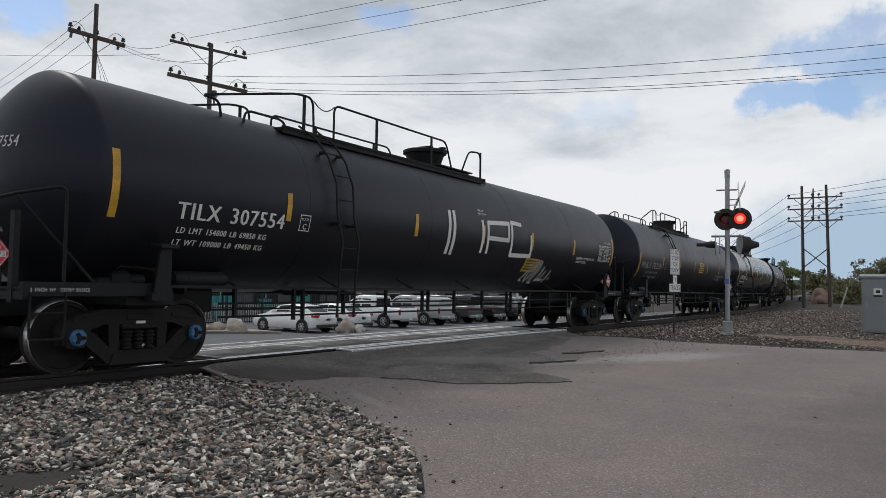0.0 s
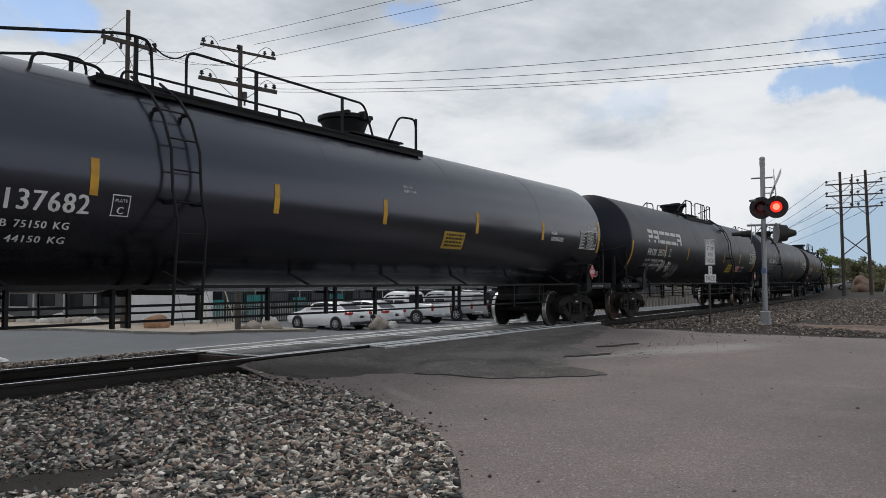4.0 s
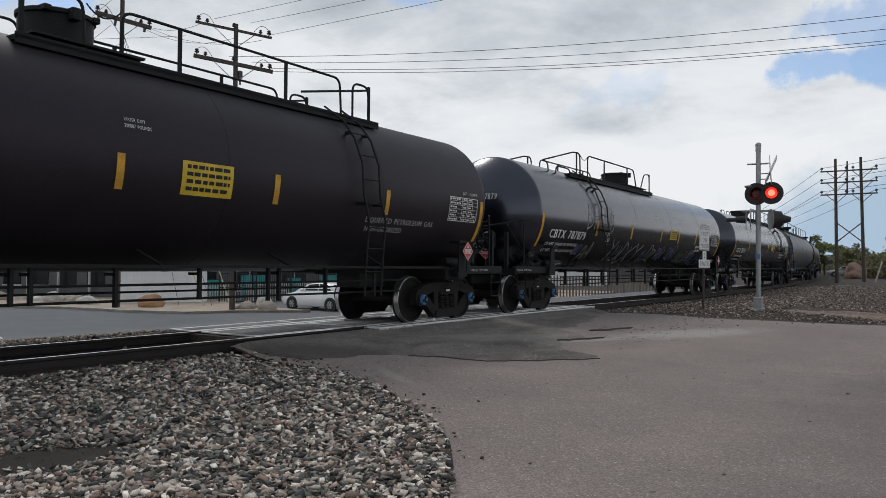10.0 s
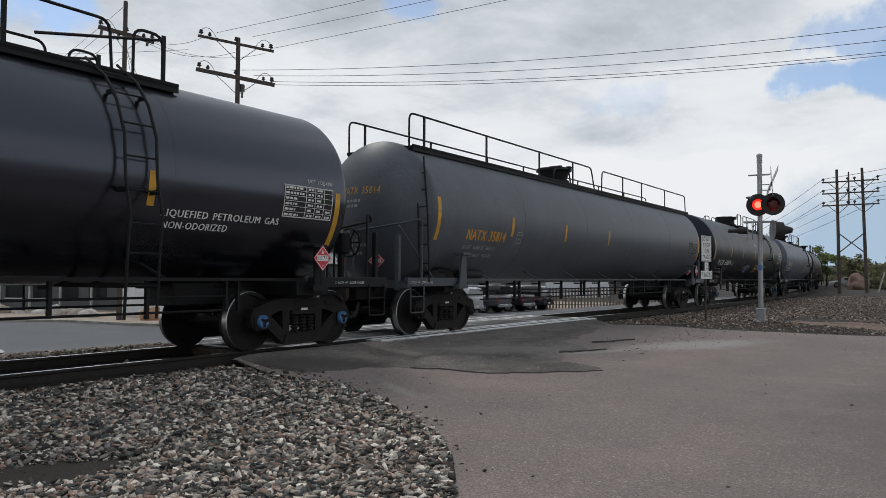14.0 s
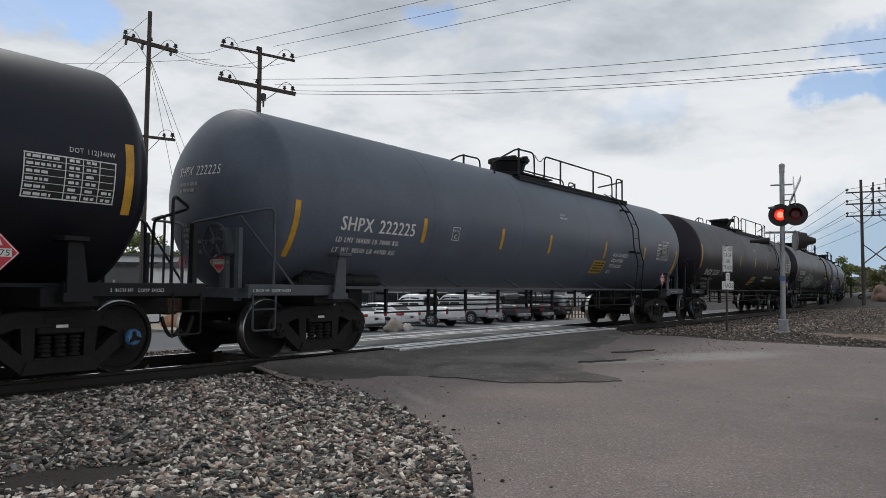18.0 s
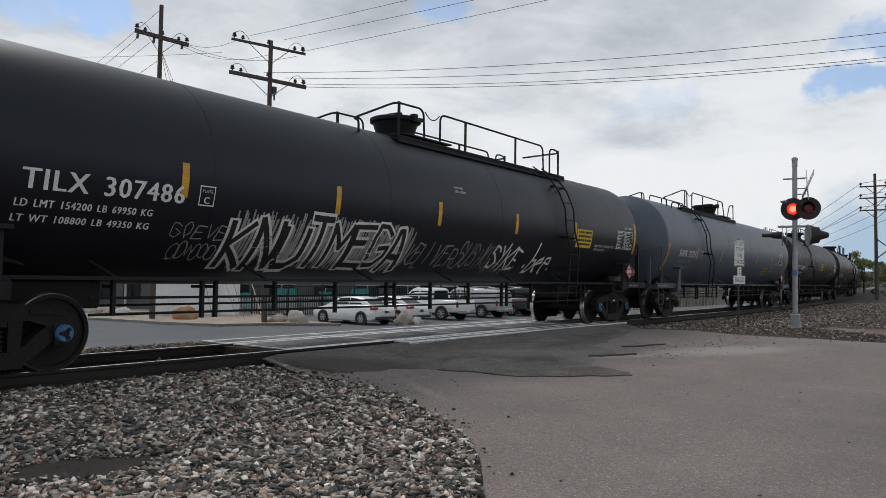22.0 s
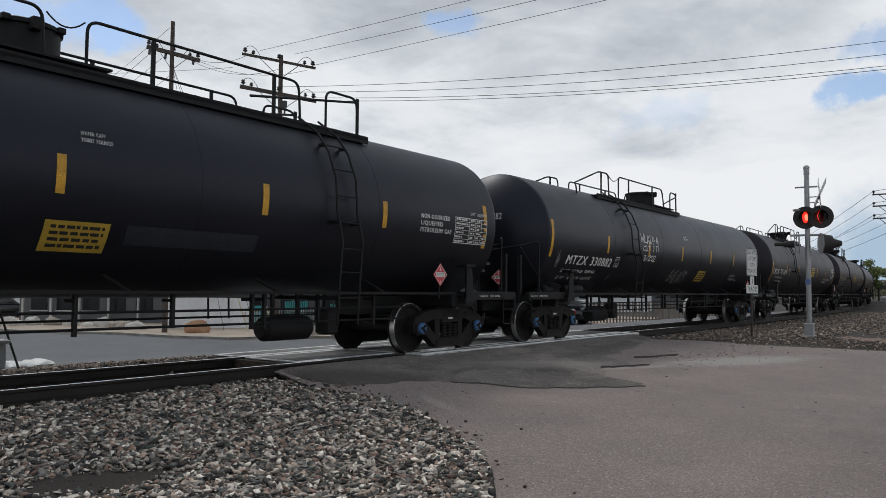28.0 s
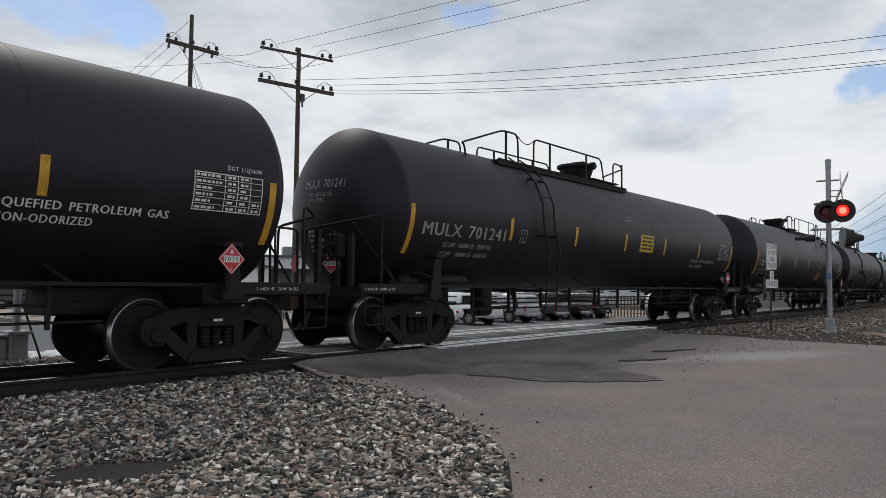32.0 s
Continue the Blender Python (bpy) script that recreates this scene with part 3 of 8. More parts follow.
def build_crossing():
    deck = thing("crossing_deck", "pale concrete crossing panels with worn steel edges between the rails", "crossing deck", kind="structure")
    for i in range(5):
        x0, x1 = 8.2 + 2.48 * i, 8.2 + 2.48 * (i + 1) - 0.012
        for y0, y1 in (((-1.22, -0.84),) if i else ()) + ((-0.66, 0.66), (0.84, 1.52)):
            p = part("panel", cached(("panel", y0), lambda: Shape().box(0, 2.468, y0, y1, RAIL - 0.2, RAIL - 0.004, 0.012).mesh("panel", M_CONC, 0)), None, deck, m=pose(x0, float(track_y(x0 + 1.2)), -0.002, 0, 0, math.degrees(float(lean_out(x0 + 2.4) - lean_out(x0)) / 2.4)))
            part("steel_edge", cached(("edge", y0), lambda: Shape().box(0, 2.468, y0, y0 + 0.10, RAIL - 0.05, RAIL + 0.001).box(0, 2.468, y1 - 0.10, y1, RAIL - 0.05, RAIL + 0.001).box(0, 0.05, y0 + 0.10, y1 - 0.10, RAIL - 0.05, RAIL + 0.001).mesh("steel_edge", M_ARMOR, 0)), None, p)
    ramp = Shape()
    for s in (8.1, 20.6):
        ramp.box(s - 0.08, s + 0.02, TRACK_Y - 0.66, TRACK_Y + 1.52, RAIL - 0.2, RAIL - 0.03)
    part("end_ramp", ramp, M_TIE, deck)


def stones(name, count, place, size, material, label, seed):
    """Loose angular stones, each a chipped, skewed block."""
    rng = np.random.default_rng(seed)
    base = np.array([(x, y, z) for x in (-1, 1) for y in (-1, 1) for z in (-1, 1)]) * 0.62
    tri = np.array([(0, 1, 3), (0, 3, 2), (4, 6, 7), (4, 7, 5), (0, 4, 5), (0, 5, 1), (2, 3, 7), (2, 7, 6), (0, 2, 6), (0, 6, 4), (1, 5, 7), (1, 7, 3)])
    xy = place(rng, count)
    n = len(xy)
    r = size[0] + (size[1] - size[0]) * rng.random(n) ** 1.7
    v = np.repeat(base[None], n, 0) * (1 + rng.uniform(-0.45, 0.40, (n, 8, 3)))
    v *= np.stack([rng.uniform(0.85, 1.55, n), rng.uniform(0.6, 1.1, n), rng.uniform(0.20, 0.42, n)], 1)[:, None]
    q = rng.normal(size=(n, 4)) * [1, 0.20, 0.20, 1]
    q /= np.linalg.norm(q, axis=1)[:, None]
    w, a, b, c = q.T
    R = np.stack([1 - 2 * (b * b + c * c), 2 * (a * b - c * w), 2 * (a * c + b * w), 2 * (a * b + c * w), 1 - 2 * (a * a + c * c), 2 * (b * c - a * w), 2 * (a * c - b * w), 2 * (b * c + a * w), 1 - 2 * (a * a + b * b)], 1).reshape(n, 3, 3)
    v = np.einsum("nij,nkj->nki", R, v) * r[:, None, None]
    z = ground_z(xy[:, 0], xy[:, 1]) + r * rng.uniform(0.0, 0.85, n)
    v += np.stack([xy[:, 0], xy[:, 1], z], 1)[:, None]
    faces = (tri[None] + 8 * np.arange(n)[:, None, None]).reshape(-1, 3)
    tagged(new(name, raw_mesh(name, v.reshape(-1, 3), faces, material)), label, "gravel", kind="stuff")


def scatter(x0, x1, y0, y1, keep):
    def place(rng, n):
        xy = np.stack([rng.uniform(x0, x1, n * 2), rng.uniform(y0, y1, n * 2)], 1)
        return xy[keep(xy[:, 0], xy[:, 1], rng)][:n]
    return place


def build_ballast():
    def bare(x, y):
        return np.exp(-(((x - 3.15) / 0.85) ** 2 + ((y - 5.86 + 0.1 * (x - 3.15)) / 0.36) ** 2) ** 2) * 1.1 + np.exp(-(((x - 7.6) / 0.6) ** 2 + ((y - 8.35) / 0.5) ** 2)) * 0.6

    def near_bank(x, y, rng):
        return (x < road_left(y) - 0.07 + rng.normal(0, 0.06, len(x))) & (rng.random(len(x)) > bare(x, y) * 0.96) & (y > 2.4 * x - 12.5 - 3) & (x > 0.30 * y - 0.6)

    def grit(x, y, rng):
        return (x < road_left(y) + 0.03 + rng.normal(0, 0.05, len(x))) & (rng.random(len(x)) < 0.25 * bare(x, y) + 0.8 * np.exp(-(((x - road_left(y)) / 0.14) ** 2)))

    def rail_side(x, y, rng):
        return (np.abs(np.abs(y - TRACK_Y) - 0.754) > 0.07) & ((x < 8.1) | (x > 20.7)) & (rng.random(len(x)) > 0.2)

    def right_bank(x, y, rng):
        v = y - track_y(x) + TRACK_Y
        return (x > road_right(v) + 0.1 + np.abs(rng.normal(0, 0.2, len(x)))) & (np.abs(v - TRACK_Y) > 0.85) & (rng.random(len(x)) < np.where((x > 21.6) & (x < 24.9) & (v < 3.9), 0.03, 0.9)) & (v < 11.4)

    stones("gravel_bank", 82000, scatter(0.2, 8.4, 2.6, 9.35, near_bank), (0.013, 0.047), M_STONE, "loose grey and reddish crushed stone beside the road", 5)
    stones("edge_grit", 9000, scatter(1.5, 8.2, 2.6, 8.9, grit), (0.004, 0.013), M_STONE_D, "dark grit along the road edge and on bare soil", 15)
    stones("track_ballast", 5200, scatter(-6.0, 8.1, 9.2, 12.2, rail_side), (0.03, 0.06), M_STONE_D, "dark soiled ballast between and beside the rails", 6)
    stones("far_ballast", 26000, scatter(20.2, 58, -2.0, 16.0, right_bank), (0.018, 0.048), M_BROWNSTONE, "brown and grey ballast bank along the curving track", 7)

    stones("bank_gravel", 9000, scatter(20.2, 27.5, -1.5, 9.2, right_bank), (0.014, 0.042), M_BROWNSTONE, "small brown stones on the bank by the signal", 9)

    def crumbs(x, y, rng):
        return (x > road_left(y) + 0.1) & (x < road_right(y) - 0.2) & (rng.random(len(x)) < 0.012 + 0.02 * np.exp(-(((y - 6.0) / 1.6) ** 2)) + 0.45 * np.exp(-(((x - 17.5) / 2.6) ** 2 + ((y - 5.4) / 0.9) ** 2)) + 0.10 * np.exp(-(((x - road_left(y)) / 0.25) ** 2)) + 0.8 * np.exp(-(((x - 8.2) / 0.7) ** 2 + ((y - 8.15) / 0.45) ** 2)))
    stones("road_crumbs", 42000, scatter(5, 24, 1.0, 8.7, crumbs), (0.007, 0.028), M_STONE_D, "loose dark stone chips scattered on the asphalt", 8)


def build_far_gravel():
    def strip(x, y, rng):
        return (y < np.interp(x, [4.5, 7.2, 9.3, 9.6], [19, 17.6, 14.0, 11.6]) - 0.5 * rng.random(len(x))) & ((x < 8.1) | (y > 11.95))
    stones("far_gravel", 11000, scatter(-5, 9.6, 11.6, 18.8, strip), (0.02, 0.045), M_PALESTONE, "pale pinkish gravel between the track and the street", 16)


build_ground()
build_patch()
build_far_side()
build_track()
build_crossing()
build_ballast()
build_far_gravel()

# ---- the train ----
TANK_R, TANK_Z = 1.47, 2.49
# blue of the reflected sky, put into the paints' specular tint and base colour
SKY_TINT = (0.74, 0.80, 1.0)
M_BLACK = mat("black tank paint", (0.0082, 0.0084, 0.0112), 0.42, vary=0.2, scale=1.2, fine=30, bump=0.02, tint=(0.0098, 0.0100, 0.0130), tint_at=(0.5, 0.75), spec=0.36, sheen=SKY_TINT)
M_BROWN = mat("faded brown-black tank paint", (0.0118, 0.0096, 0.0112), 0.48, vary=0.22, scale=1.2, fine=30, bump=0.03, tint=(0.0160, 0.0132, 0.0150), tint_at=(0.5, 0.75), spec=0.36, sheen=(0.90, 0.82, 1.0))
M_CHAR = mat("charcoal tank paint", (0.0235, 0.0260, 0.0325), 0.44, vary=0.2, scale=1.2, fine=30, bump=0.02, tint=(0.031, 0.034, 0.041), tint_at=(0.5, 0.75), spec=0.36, sheen=SKY_TINT)
M_GLOSS = mat("glossy black tank paint", (0.0034, 0.0038, 0.0062), 0.24, vary=0.15, scale=1.0, fine=30, bump=0.008, spec=0.95, coat=0.2, sheen=SKY_TINT)
M_GREY = mat("blue-grey tank paint", (0.100, 0.117, 0.150), 0.44, vary=0.12, scale=1.0, fine=30, bump=0.02, tint=(0.072, 0.084, 0.104), tint_at=(0.52, 0.75), spec=0.3)
M_GREY2 = mat("weathered grey tank paint", (0.098, 0.108, 0.124), 0.44, vary=0.18, scale=1.0, fine=30, bump=0.02, tint=(0.078, 0.087, 0.099), tint_at=(0.5, 0.75), spec=0.3)
M_DARK = mat("dark grimy steel", (0.0092, 0.0092, 0.0100), 0.66, 0.0, vary=0.35, scale=5, fine=40, bump=0.2, spec=0.3)
M_GRIME = mat("brown-black truck casting", (0.0135, 0.0120, 0.0110), 0.74, 0.0, vary=0.4, scale=6, fine=50, bump=0.35, spec=0.28)
M_RUSTY = mat("rust-brown steel", (0.07, 0.04, 0.028), 0.85, 0.0, vary=0.4, scale=7, fine=50, bump=0.3)
M_GREYSTEEL = mat("grey painted steel", (0.06, 0.068, 0.079), 0.6, 0.0, vary=0.2, scale=5, fine=40, bump=0.1)
M_TREAD = mat("bright wheel tread", (0.55, 0.54, 0.53), 0.34, 1.0, vary=0.15, scale=6, fine=60, bump=0.03)
M_WHITE = mat("white stencil paint", (0.72, 0.72, 0.70), 0.7, vary=0.12, scale=3, fine=50, bump=0.0)
M_DIMWHITE = mat("dirty white stencil paint", (0.34, 0.34, 0.335), 0.75, vary=0.25, scale=3, fine=50, bump=0.0)
M_ORANGE = mat("orange stencil paint", (0.62, 0.30, 0.03), 0.7, vary=0.12, scale=3, fine=50, bump=0.0)
M_STRIPE = mat("yellow reflective stripe", (0.62, 0.33, 0.025), 0.5, vary=0.2, scale=4, fine=60, bump=0.0)
M_AMBER = mat("dull amber decal", (0.46, 0.30, 0.035), 0.5, vary=0.15, scale=4, fine=60, bump=0.0)
M_YELLOW = mat("yellow decal", (0.66, 0.46, 0.03), 0.5, vary=0.15, scale=4, fine=60, bump=0.0)
M_RED = mat("red placard", (0.55, 0.035, 0.05), 0.5, vary=0.12, scale=4, fine=60, bump=0.0)
M_BLUE = mat("blue bearing cap", (0.05, 0.16, 0.34), 0.6, vary=0.3, scale=12, fine=60, bump=0.1)
M_RUBBER = mat("black rubber", (0.012, 0.012, 0.012), 0.7, vary=0.2, scale=8, fine=60, bump=0.1)


def on_tank(x, z, out=0.0, r=TANK_R):
    """A point of the tank's near side at the height z above the rails."""
    z -= 0.05
    a = math.asin(max(-1, min(1, (z - TANK_Z) / r)))
    return (x, -(r + out) * math.cos(a), TANK_Z + (r + out) * math.sin(a))


def arc_z(z, up):
    """The height reached by going up metres along the tank's skin from z."""
    a = math.asin(max(-1, min(1, (z - TANK_Z) / TANK_R))) + up / TANK_R
    return TANK_Z + TANK_R * math.sin(a)


TEXTS = {}


def text_mesh(txt, size, width=None):
    """Flat lettering from the built-in font, its lower left corner at the origin."""
    key = (txt, size, width)
    if key in TEXTS:
        return TEXTS[key]
    cu = bpy.data.curves.new("lettering", "FONT")
    cu.body, cu.size, cu.resolution_u = txt, size / 0.70, 2
    cu.space_character, cu.space_word = 1.12, 1.5
    ob = bpy.data.objects.new("lettering", cu)
    scene.collection.objects.link(ob)
    dg = bpy.context.evaluated_depsgraph_get()
    me = bpy.data.meshes.new_from_object(ob.evaluated_get(dg))
    bpy.data.objects.remove(ob)
    n = len(me.vertices)
    co = np.empty(n * 3)
    me.vertices.foreach_get("co", co)
    co = co.reshape(-1, 3)
    fs = [tuple(p.vertices) for p in me.polygons]
    bpy.data.meshes.remove(me)
    if n:
        co[:, 0] -= co[:, 0].min()
        if width:
            co[:, 0] *= width / co[:, 0].max()
    TEXTS[key] = (co, fs)
    return TEXTS[key]


def lettering(txt, x, z, size, width=None, slope=0.0):
    co, fs = text_mesh(txt, size, width)
    s = Shape()
    for k in (-1, 0, 1) if size > 0.06 else (0,):
        s.add([on_tank(x + q[0] + k * size * 0.035, arc_z(z, q[1] + slope * q[0]), 0.009 + 0.0006 * k) for q in co], fs)
    return s


def sticker(x0, x1, z0, z1, out=0.006, lean=0.0, n=4):
    """A decal that follows the tank's skin."""
    s = Shape()
    lay = []
    for i in range(n + 1):
        z = z0 + (z1 - z0) * i / n
        d = lean * (z - z0)
        lay.append([on_tank(x0 + d, z, out), on_tank(x1 + d, z, out), on_tank(x1 + d, z, out - 0.004), on_tank(x0 + d, z, out - 0.004)])
    return s.loft(lay)


def bars(rows, x, z, width, height, gap=0.5, seed=1, out=0.008):
    """Unreadable small print: rows of short bars."""
    rnd = random.Random(seed)
    s = Shape()
    for i in range(rows):
        zz = z - i * height / rows
        h = height / rows * gap
        q = x
        while q < x + width - 0.02:
            w = min(rnd.uniform(0.04, 0.13), x + width - q)
            s.add([on_tank(q, zz - h, out), on_tank(q + w, zz - h, out), on_tank(q + w, zz, out), on_tank(q, zz, out)], [(0, 1, 2, 3)])
            q += w + rnd.uniform(0.015, 0.03)
    return s


def frame_of(x0, x1, z0, z1, t=0.014):
    s = Shape()
    h = t / 2
    for a, b in (((x0, z0 + h), (x1, z0 + h)), ((x0, z1 - h), (x1, z1 - h)), ((x0 + h, z0 + h), (x0 + h, z1 - h)), ((x1 - h, z0 + h), (x1 - h, z1 - h))):
        stroke(s, [a, b], t)
    return s


def stroke(s, pts, w, out=0.008):
    """A painted stroke along points (x, z) on the tank's skin."""
    for (x0, z0), (x1, z1) in zip(pts, pts[1:]):
        dx, dz = x1 - x0, z1 - z0
        l = math.hypot(dx, dz) or 1
        nx, nz = -dz / l * w / 2, dx / l * w / 2
        ex, ez = dx / l * w * 0.3, dz / l * w * 0.3
        n = max(1, math.ceil(abs(dz) / 0.12))
        pairs = []
        for k in range(n + 1):
            f = k / n
            e = -1 if k == 0 else 1 if k == n else 0
            x, z = x0 + dx * f + ex * e, z0 + dz * f + ez * e
            pairs += [on_tank(x + nx, z + nz, out), on_tank(x - nx, z - nz, out)]
        s.add(pairs, [(2 * k, 2 * k + 1, 2 * k + 3, 2 * k + 2) for k in range(n)])


def table_print(tx, seed):
    """Small print in the cells of the test table, a clear gap round each cell."""
    rnd = random.Random(seed)
    s = Shape()
    for k in range(6):
        z = 2.11 + 0.49 * k / 6 + 0.026
        for q, w in ((0.03, rnd.uniform(0.22, 0.38)), (0.50, 0.12), (0.70, 0.12), (0.90, rnd.choice((0.0, 0.12, 0.12)))):
            end = q + w
            while q < end - 0.02:
                b = min(rnd.uniform(0.03, 0.09), end - q)
                s.add([on_tank(tx + q, z, 0.009), on_tank(tx + q + b, z, 0.009), on_tank(tx + q + b, z + 0.032, 0.009), on_tank(tx + q, z + 0.032, 0.009)], [(0, 1, 2, 3)])
                q += b + 0.018
    return s


def scrawl(x0, z0, width, height, letters, seed, w=0.035):
    """Sprayed loops and slashes that spell nothing."""
    rnd = random.Random(seed)
    s = Shape()
    step = width / letters
    for i in range(letters):
        cx, cz = x0 + step * (i + 0.5), z0 + height / 2 + rnd.uniform(-0.1, 0.1) * height
        kind = rnd.choice("osolosvno")
        a, b = step * rnd.uniform(0.45, 0.75), height * rnd.uniform(0.35, 0.55)
        if kind == "o":
            k0 = rnd.uniform(0, 6)
            p = [(cx + a * math.cos(k0 + q * 0.31) + 0.02 * a * q, cz + b * math.sin(k0 + q * 0.31)) for q in range(22)]
        elif kind == "s":
            p = [(cx + a * math.sin(q * 0.45), cz + b * (1 - q / 8)) for q in range(17)]
        elif kind == "l":
            p = [(cx + a * 0.3, cz + b * 1.3), (cx, cz), (cx - a * 0.2, cz - b), (cx + a, cz - b * 0.8)]
        elif kind == "v":
            p = [(cx - a, cz + b), (cx - a * 0.1, cz - b), (cx + a * 0.3, cz + b * 0.6), (cx + a, cz - b * 0.5)]
        else:
            p = [(cx - a, cz - b), (cx - a * 0.7, cz + b), (cx + a * 0.4, cz - b * 0.8), (cx + a * 0.7, cz + b * 1.1)]
        stroke(s, p, w * rnd.uniform(0.8, 1.3))
    return s


# letter shapes of sprayed tags, as runs of points on a grid 6 wide and 9 high
HAND = {"A": "00 29 39 60|13 53", "B": "00 09 49 58 56 45 05|45 63 61 40 00", "C": "67 49 19 06 03 10 40 62", "D": "00 09 39 66 63 30 00", "E": "69 09 00 60|05 45", "G": "67 49 19 06 03 10 40 62 64 34",
        "H": "00 09|60 69|04 65", "I": "30 39", "K": "00 09|69 04 60", "L": "09 00 60", "M": "00 09 34 69 60", "N": "00 09 60 69", "O": "30 12 07 29 49 67 52 30", "P": "00 09 49 67 65 44 04", "R": "00 09 49 67 65 44 04|34 60",
        "S": "67 49 19 07 15 45 63 50 10 02", "T": "09 69|39 30", "U": "09 02 10 40 62 69", "V": "09 30 69", "W": "09 10 35 50 69", "X": "00 69|09 60", "Y": "09 35 69|35 20", "Z": "09 69 00 60", "b": "0A 00 40 63 45 04", "e": "03 63 45 15 02 20 50",
        "0": "30 12 07 29 49 67 52 30", "1": "17 39 30", "2": "07 29 58 56 00 60", "3": "09 59 35 63 40 00", "4": "59 03 63|59 50", "8": "35 18 39 58 35 12 30 52 35", "-": "14 54", "/": "00 69", ".": "30 31"}


def tag(word, x0, z0, width, height, seed, w=0.035, out=0.008, lean=0.18, wild=0.6, s=None):
    """A sprayed tag: a word in quick hand strokes, each letter a little uneven."""
    rnd = random.Random(seed)
    s = s or Shape()
    step = width / len(word)
    for i, ch in enumerate(word):
        if ch not in HAND:
            continue
        kx, kz = step * rnd.uniform(0.75, 1.0) / 6.6, height * rnd.uniform(0.82, 1.12) / 9
        dz = rnd.uniform(-0.06, 0.10) * height
        for run in HAND[ch].split("|"):
            pts = []
            for q in run.split():
                px, pz = int(q[0]), int(q[1], 16) * (1.35 if q[1] == "A" else 1)
                px, pz = px + rnd.uniform(-wild, wild) * 0.8, pz + rnd.uniform(-wild, wild)
                pts.append((x0 + step * i + px * kx + lean * pz * kz, z0 + dz + pz * kz))
            soft = [pts[0]]
            for a, b in zip(pts, pts[1:]):
                m = ((a[0] + b[0]) / 2 + rnd.uniform(-0.1, 0.1) * kx, (a[1] + b[1]) / 2)
                soft += [m, b]
            stroke(s, soft, w * rnd.uniform(0.8, 1.2), out)
    return s


def hatch(x0, z0, width, height, n, seed, w=0.03, out=0.0055):
    """Quick upright spray strokes filling the ground of a graffiti piece."""
    rnd = random.Random(seed)
    s = Shape()
    for i in range(n):
        x = x0 + width * (i + rnd.uniform(0, 1)) / n
        a, b = z0 + height * rnd.uniform(-0.05, 0.25), z0 + height * rnd.uniform(0.75, 1.1)
        stroke(s, [(x, a), (x + rnd.uniform(0.0, 0.08), b)], w * rnd.uniform(0.6, 1.3), out)
    return s


def wheel_mesh(face):
    s = Shape()
    prof = [(-0.07, 0.0), (-0.085, 0.10), (-0.055, 0.13), (-0.03, 0.25), (-0.045, 0.385), (-0.075, 0.40), (-0.075, 0.448)]
    s.turn(prof, 40, "y", caps=False)
    s.slot = 1
    s.turn([(-0.075, 0.448), (-0.068, 0.457), (0.03, 0.462)], 40, "y", caps=False)
    s.slot = 0
    s.turn([(0.03, 0.462), (0.045, 0.486), (0.06, 0.484), (0.066, 0.46), (0.066, 0.39), (0.03, 0.37), (0.02, 0.2), (0.06, 0.12), (0.07, 0.0)], 40, "y", caps=False)
    return s.mesh("wheel", [face, M_TREAD], 40)


def cap_mesh(m):
    s = Shape()
    s.turn([(0, 0.105), (-0.055, 0.105), (-0.075, 0.09), (-0.075, 0.0)], 18, "y", caps=False)
    s.slot = 1
    for i in range(3):
        a = 2 * math.pi * i / 3
        s.turn([(-0.072, 0.026), (-0.098, 0.024), (-0.098, 0.0)], 6, "y", (0.055 * math.cos(a), 0, 0.055 * math.sin(a)), caps=False)
    s.prism([(0.075 * math.cos(a), 0.075 * math.sin(a)) for a in (0, 2.094, 4.189)], -0.080, -0.074)
    return s.mesh("bearing_cap", [m, M_GRIME], 40)


def side_frame_mesh():
    """Cast side frame: an arched top over both bearings, deep struts round two three-cornered openings and the spring window."""
    s = Shape()
    for k in (-1, 1):
        s.prism([(0.0, 0.61), (k * 0.52, 0.61), (k * 0.74, 0.53), (k * 0.74, 0.40), (k * 1.06, 0.36), (k * 1.10, 0.52), (k * 1.04, 0.66), (k * 0.80, 0.74), (k * 0.45, 0.80), (0.0, 0.81)][::k], -0.10, 0.07)
        s.prism([(k * 0.29, 0.20), (k * 0.42, 0.20), (k * 0.45, 0.63), (k * 0.29, 0.63)][::k], -0.085, 0.06)
        s.prism([(k * 0.36, 0.10), (k * 0.44, 0.10), (k * 0.76, 0.36), (k * 0.80, 0.44), (k * 0.74, 0.56), (k * 0.62, 0.48), (k * 0.40, 0.28), (k * 0.32, 0.26)][::k], -0.095, 0.065)
        s.prism([(k * 0.79, 0.33), (k * 1.02, 0.33), (k * 1.04, 0.56), (k * 0.77, 0.56)][::k], -0.125, -0.095)
        s.prism([(k * 0.50, 0.70), (k * 0.94, 0.655), (k * 0.96, 0.69), (k * 0.50, 0.745)][::k], -0.118, -0.10)
    s.prism([(-0.44, 0.09), (0.44, 0.09), (0.38, 0.24), (-0.38, 0.24)], -0.12, 0.08)
    s.box(-0.29, 0.29, -0.10, 0.06, 0.235, 0.272, 0.008)
    s.box(-0.27, 0.27, -0.13, 0.10, 0.54, 0.62, 0.015)
    s.box(-0.20, 0.20, -0.115, -0.095, 0.66, 0.74, 0.006)
    return s.mesh("side_frame", M_GRIME, 30)


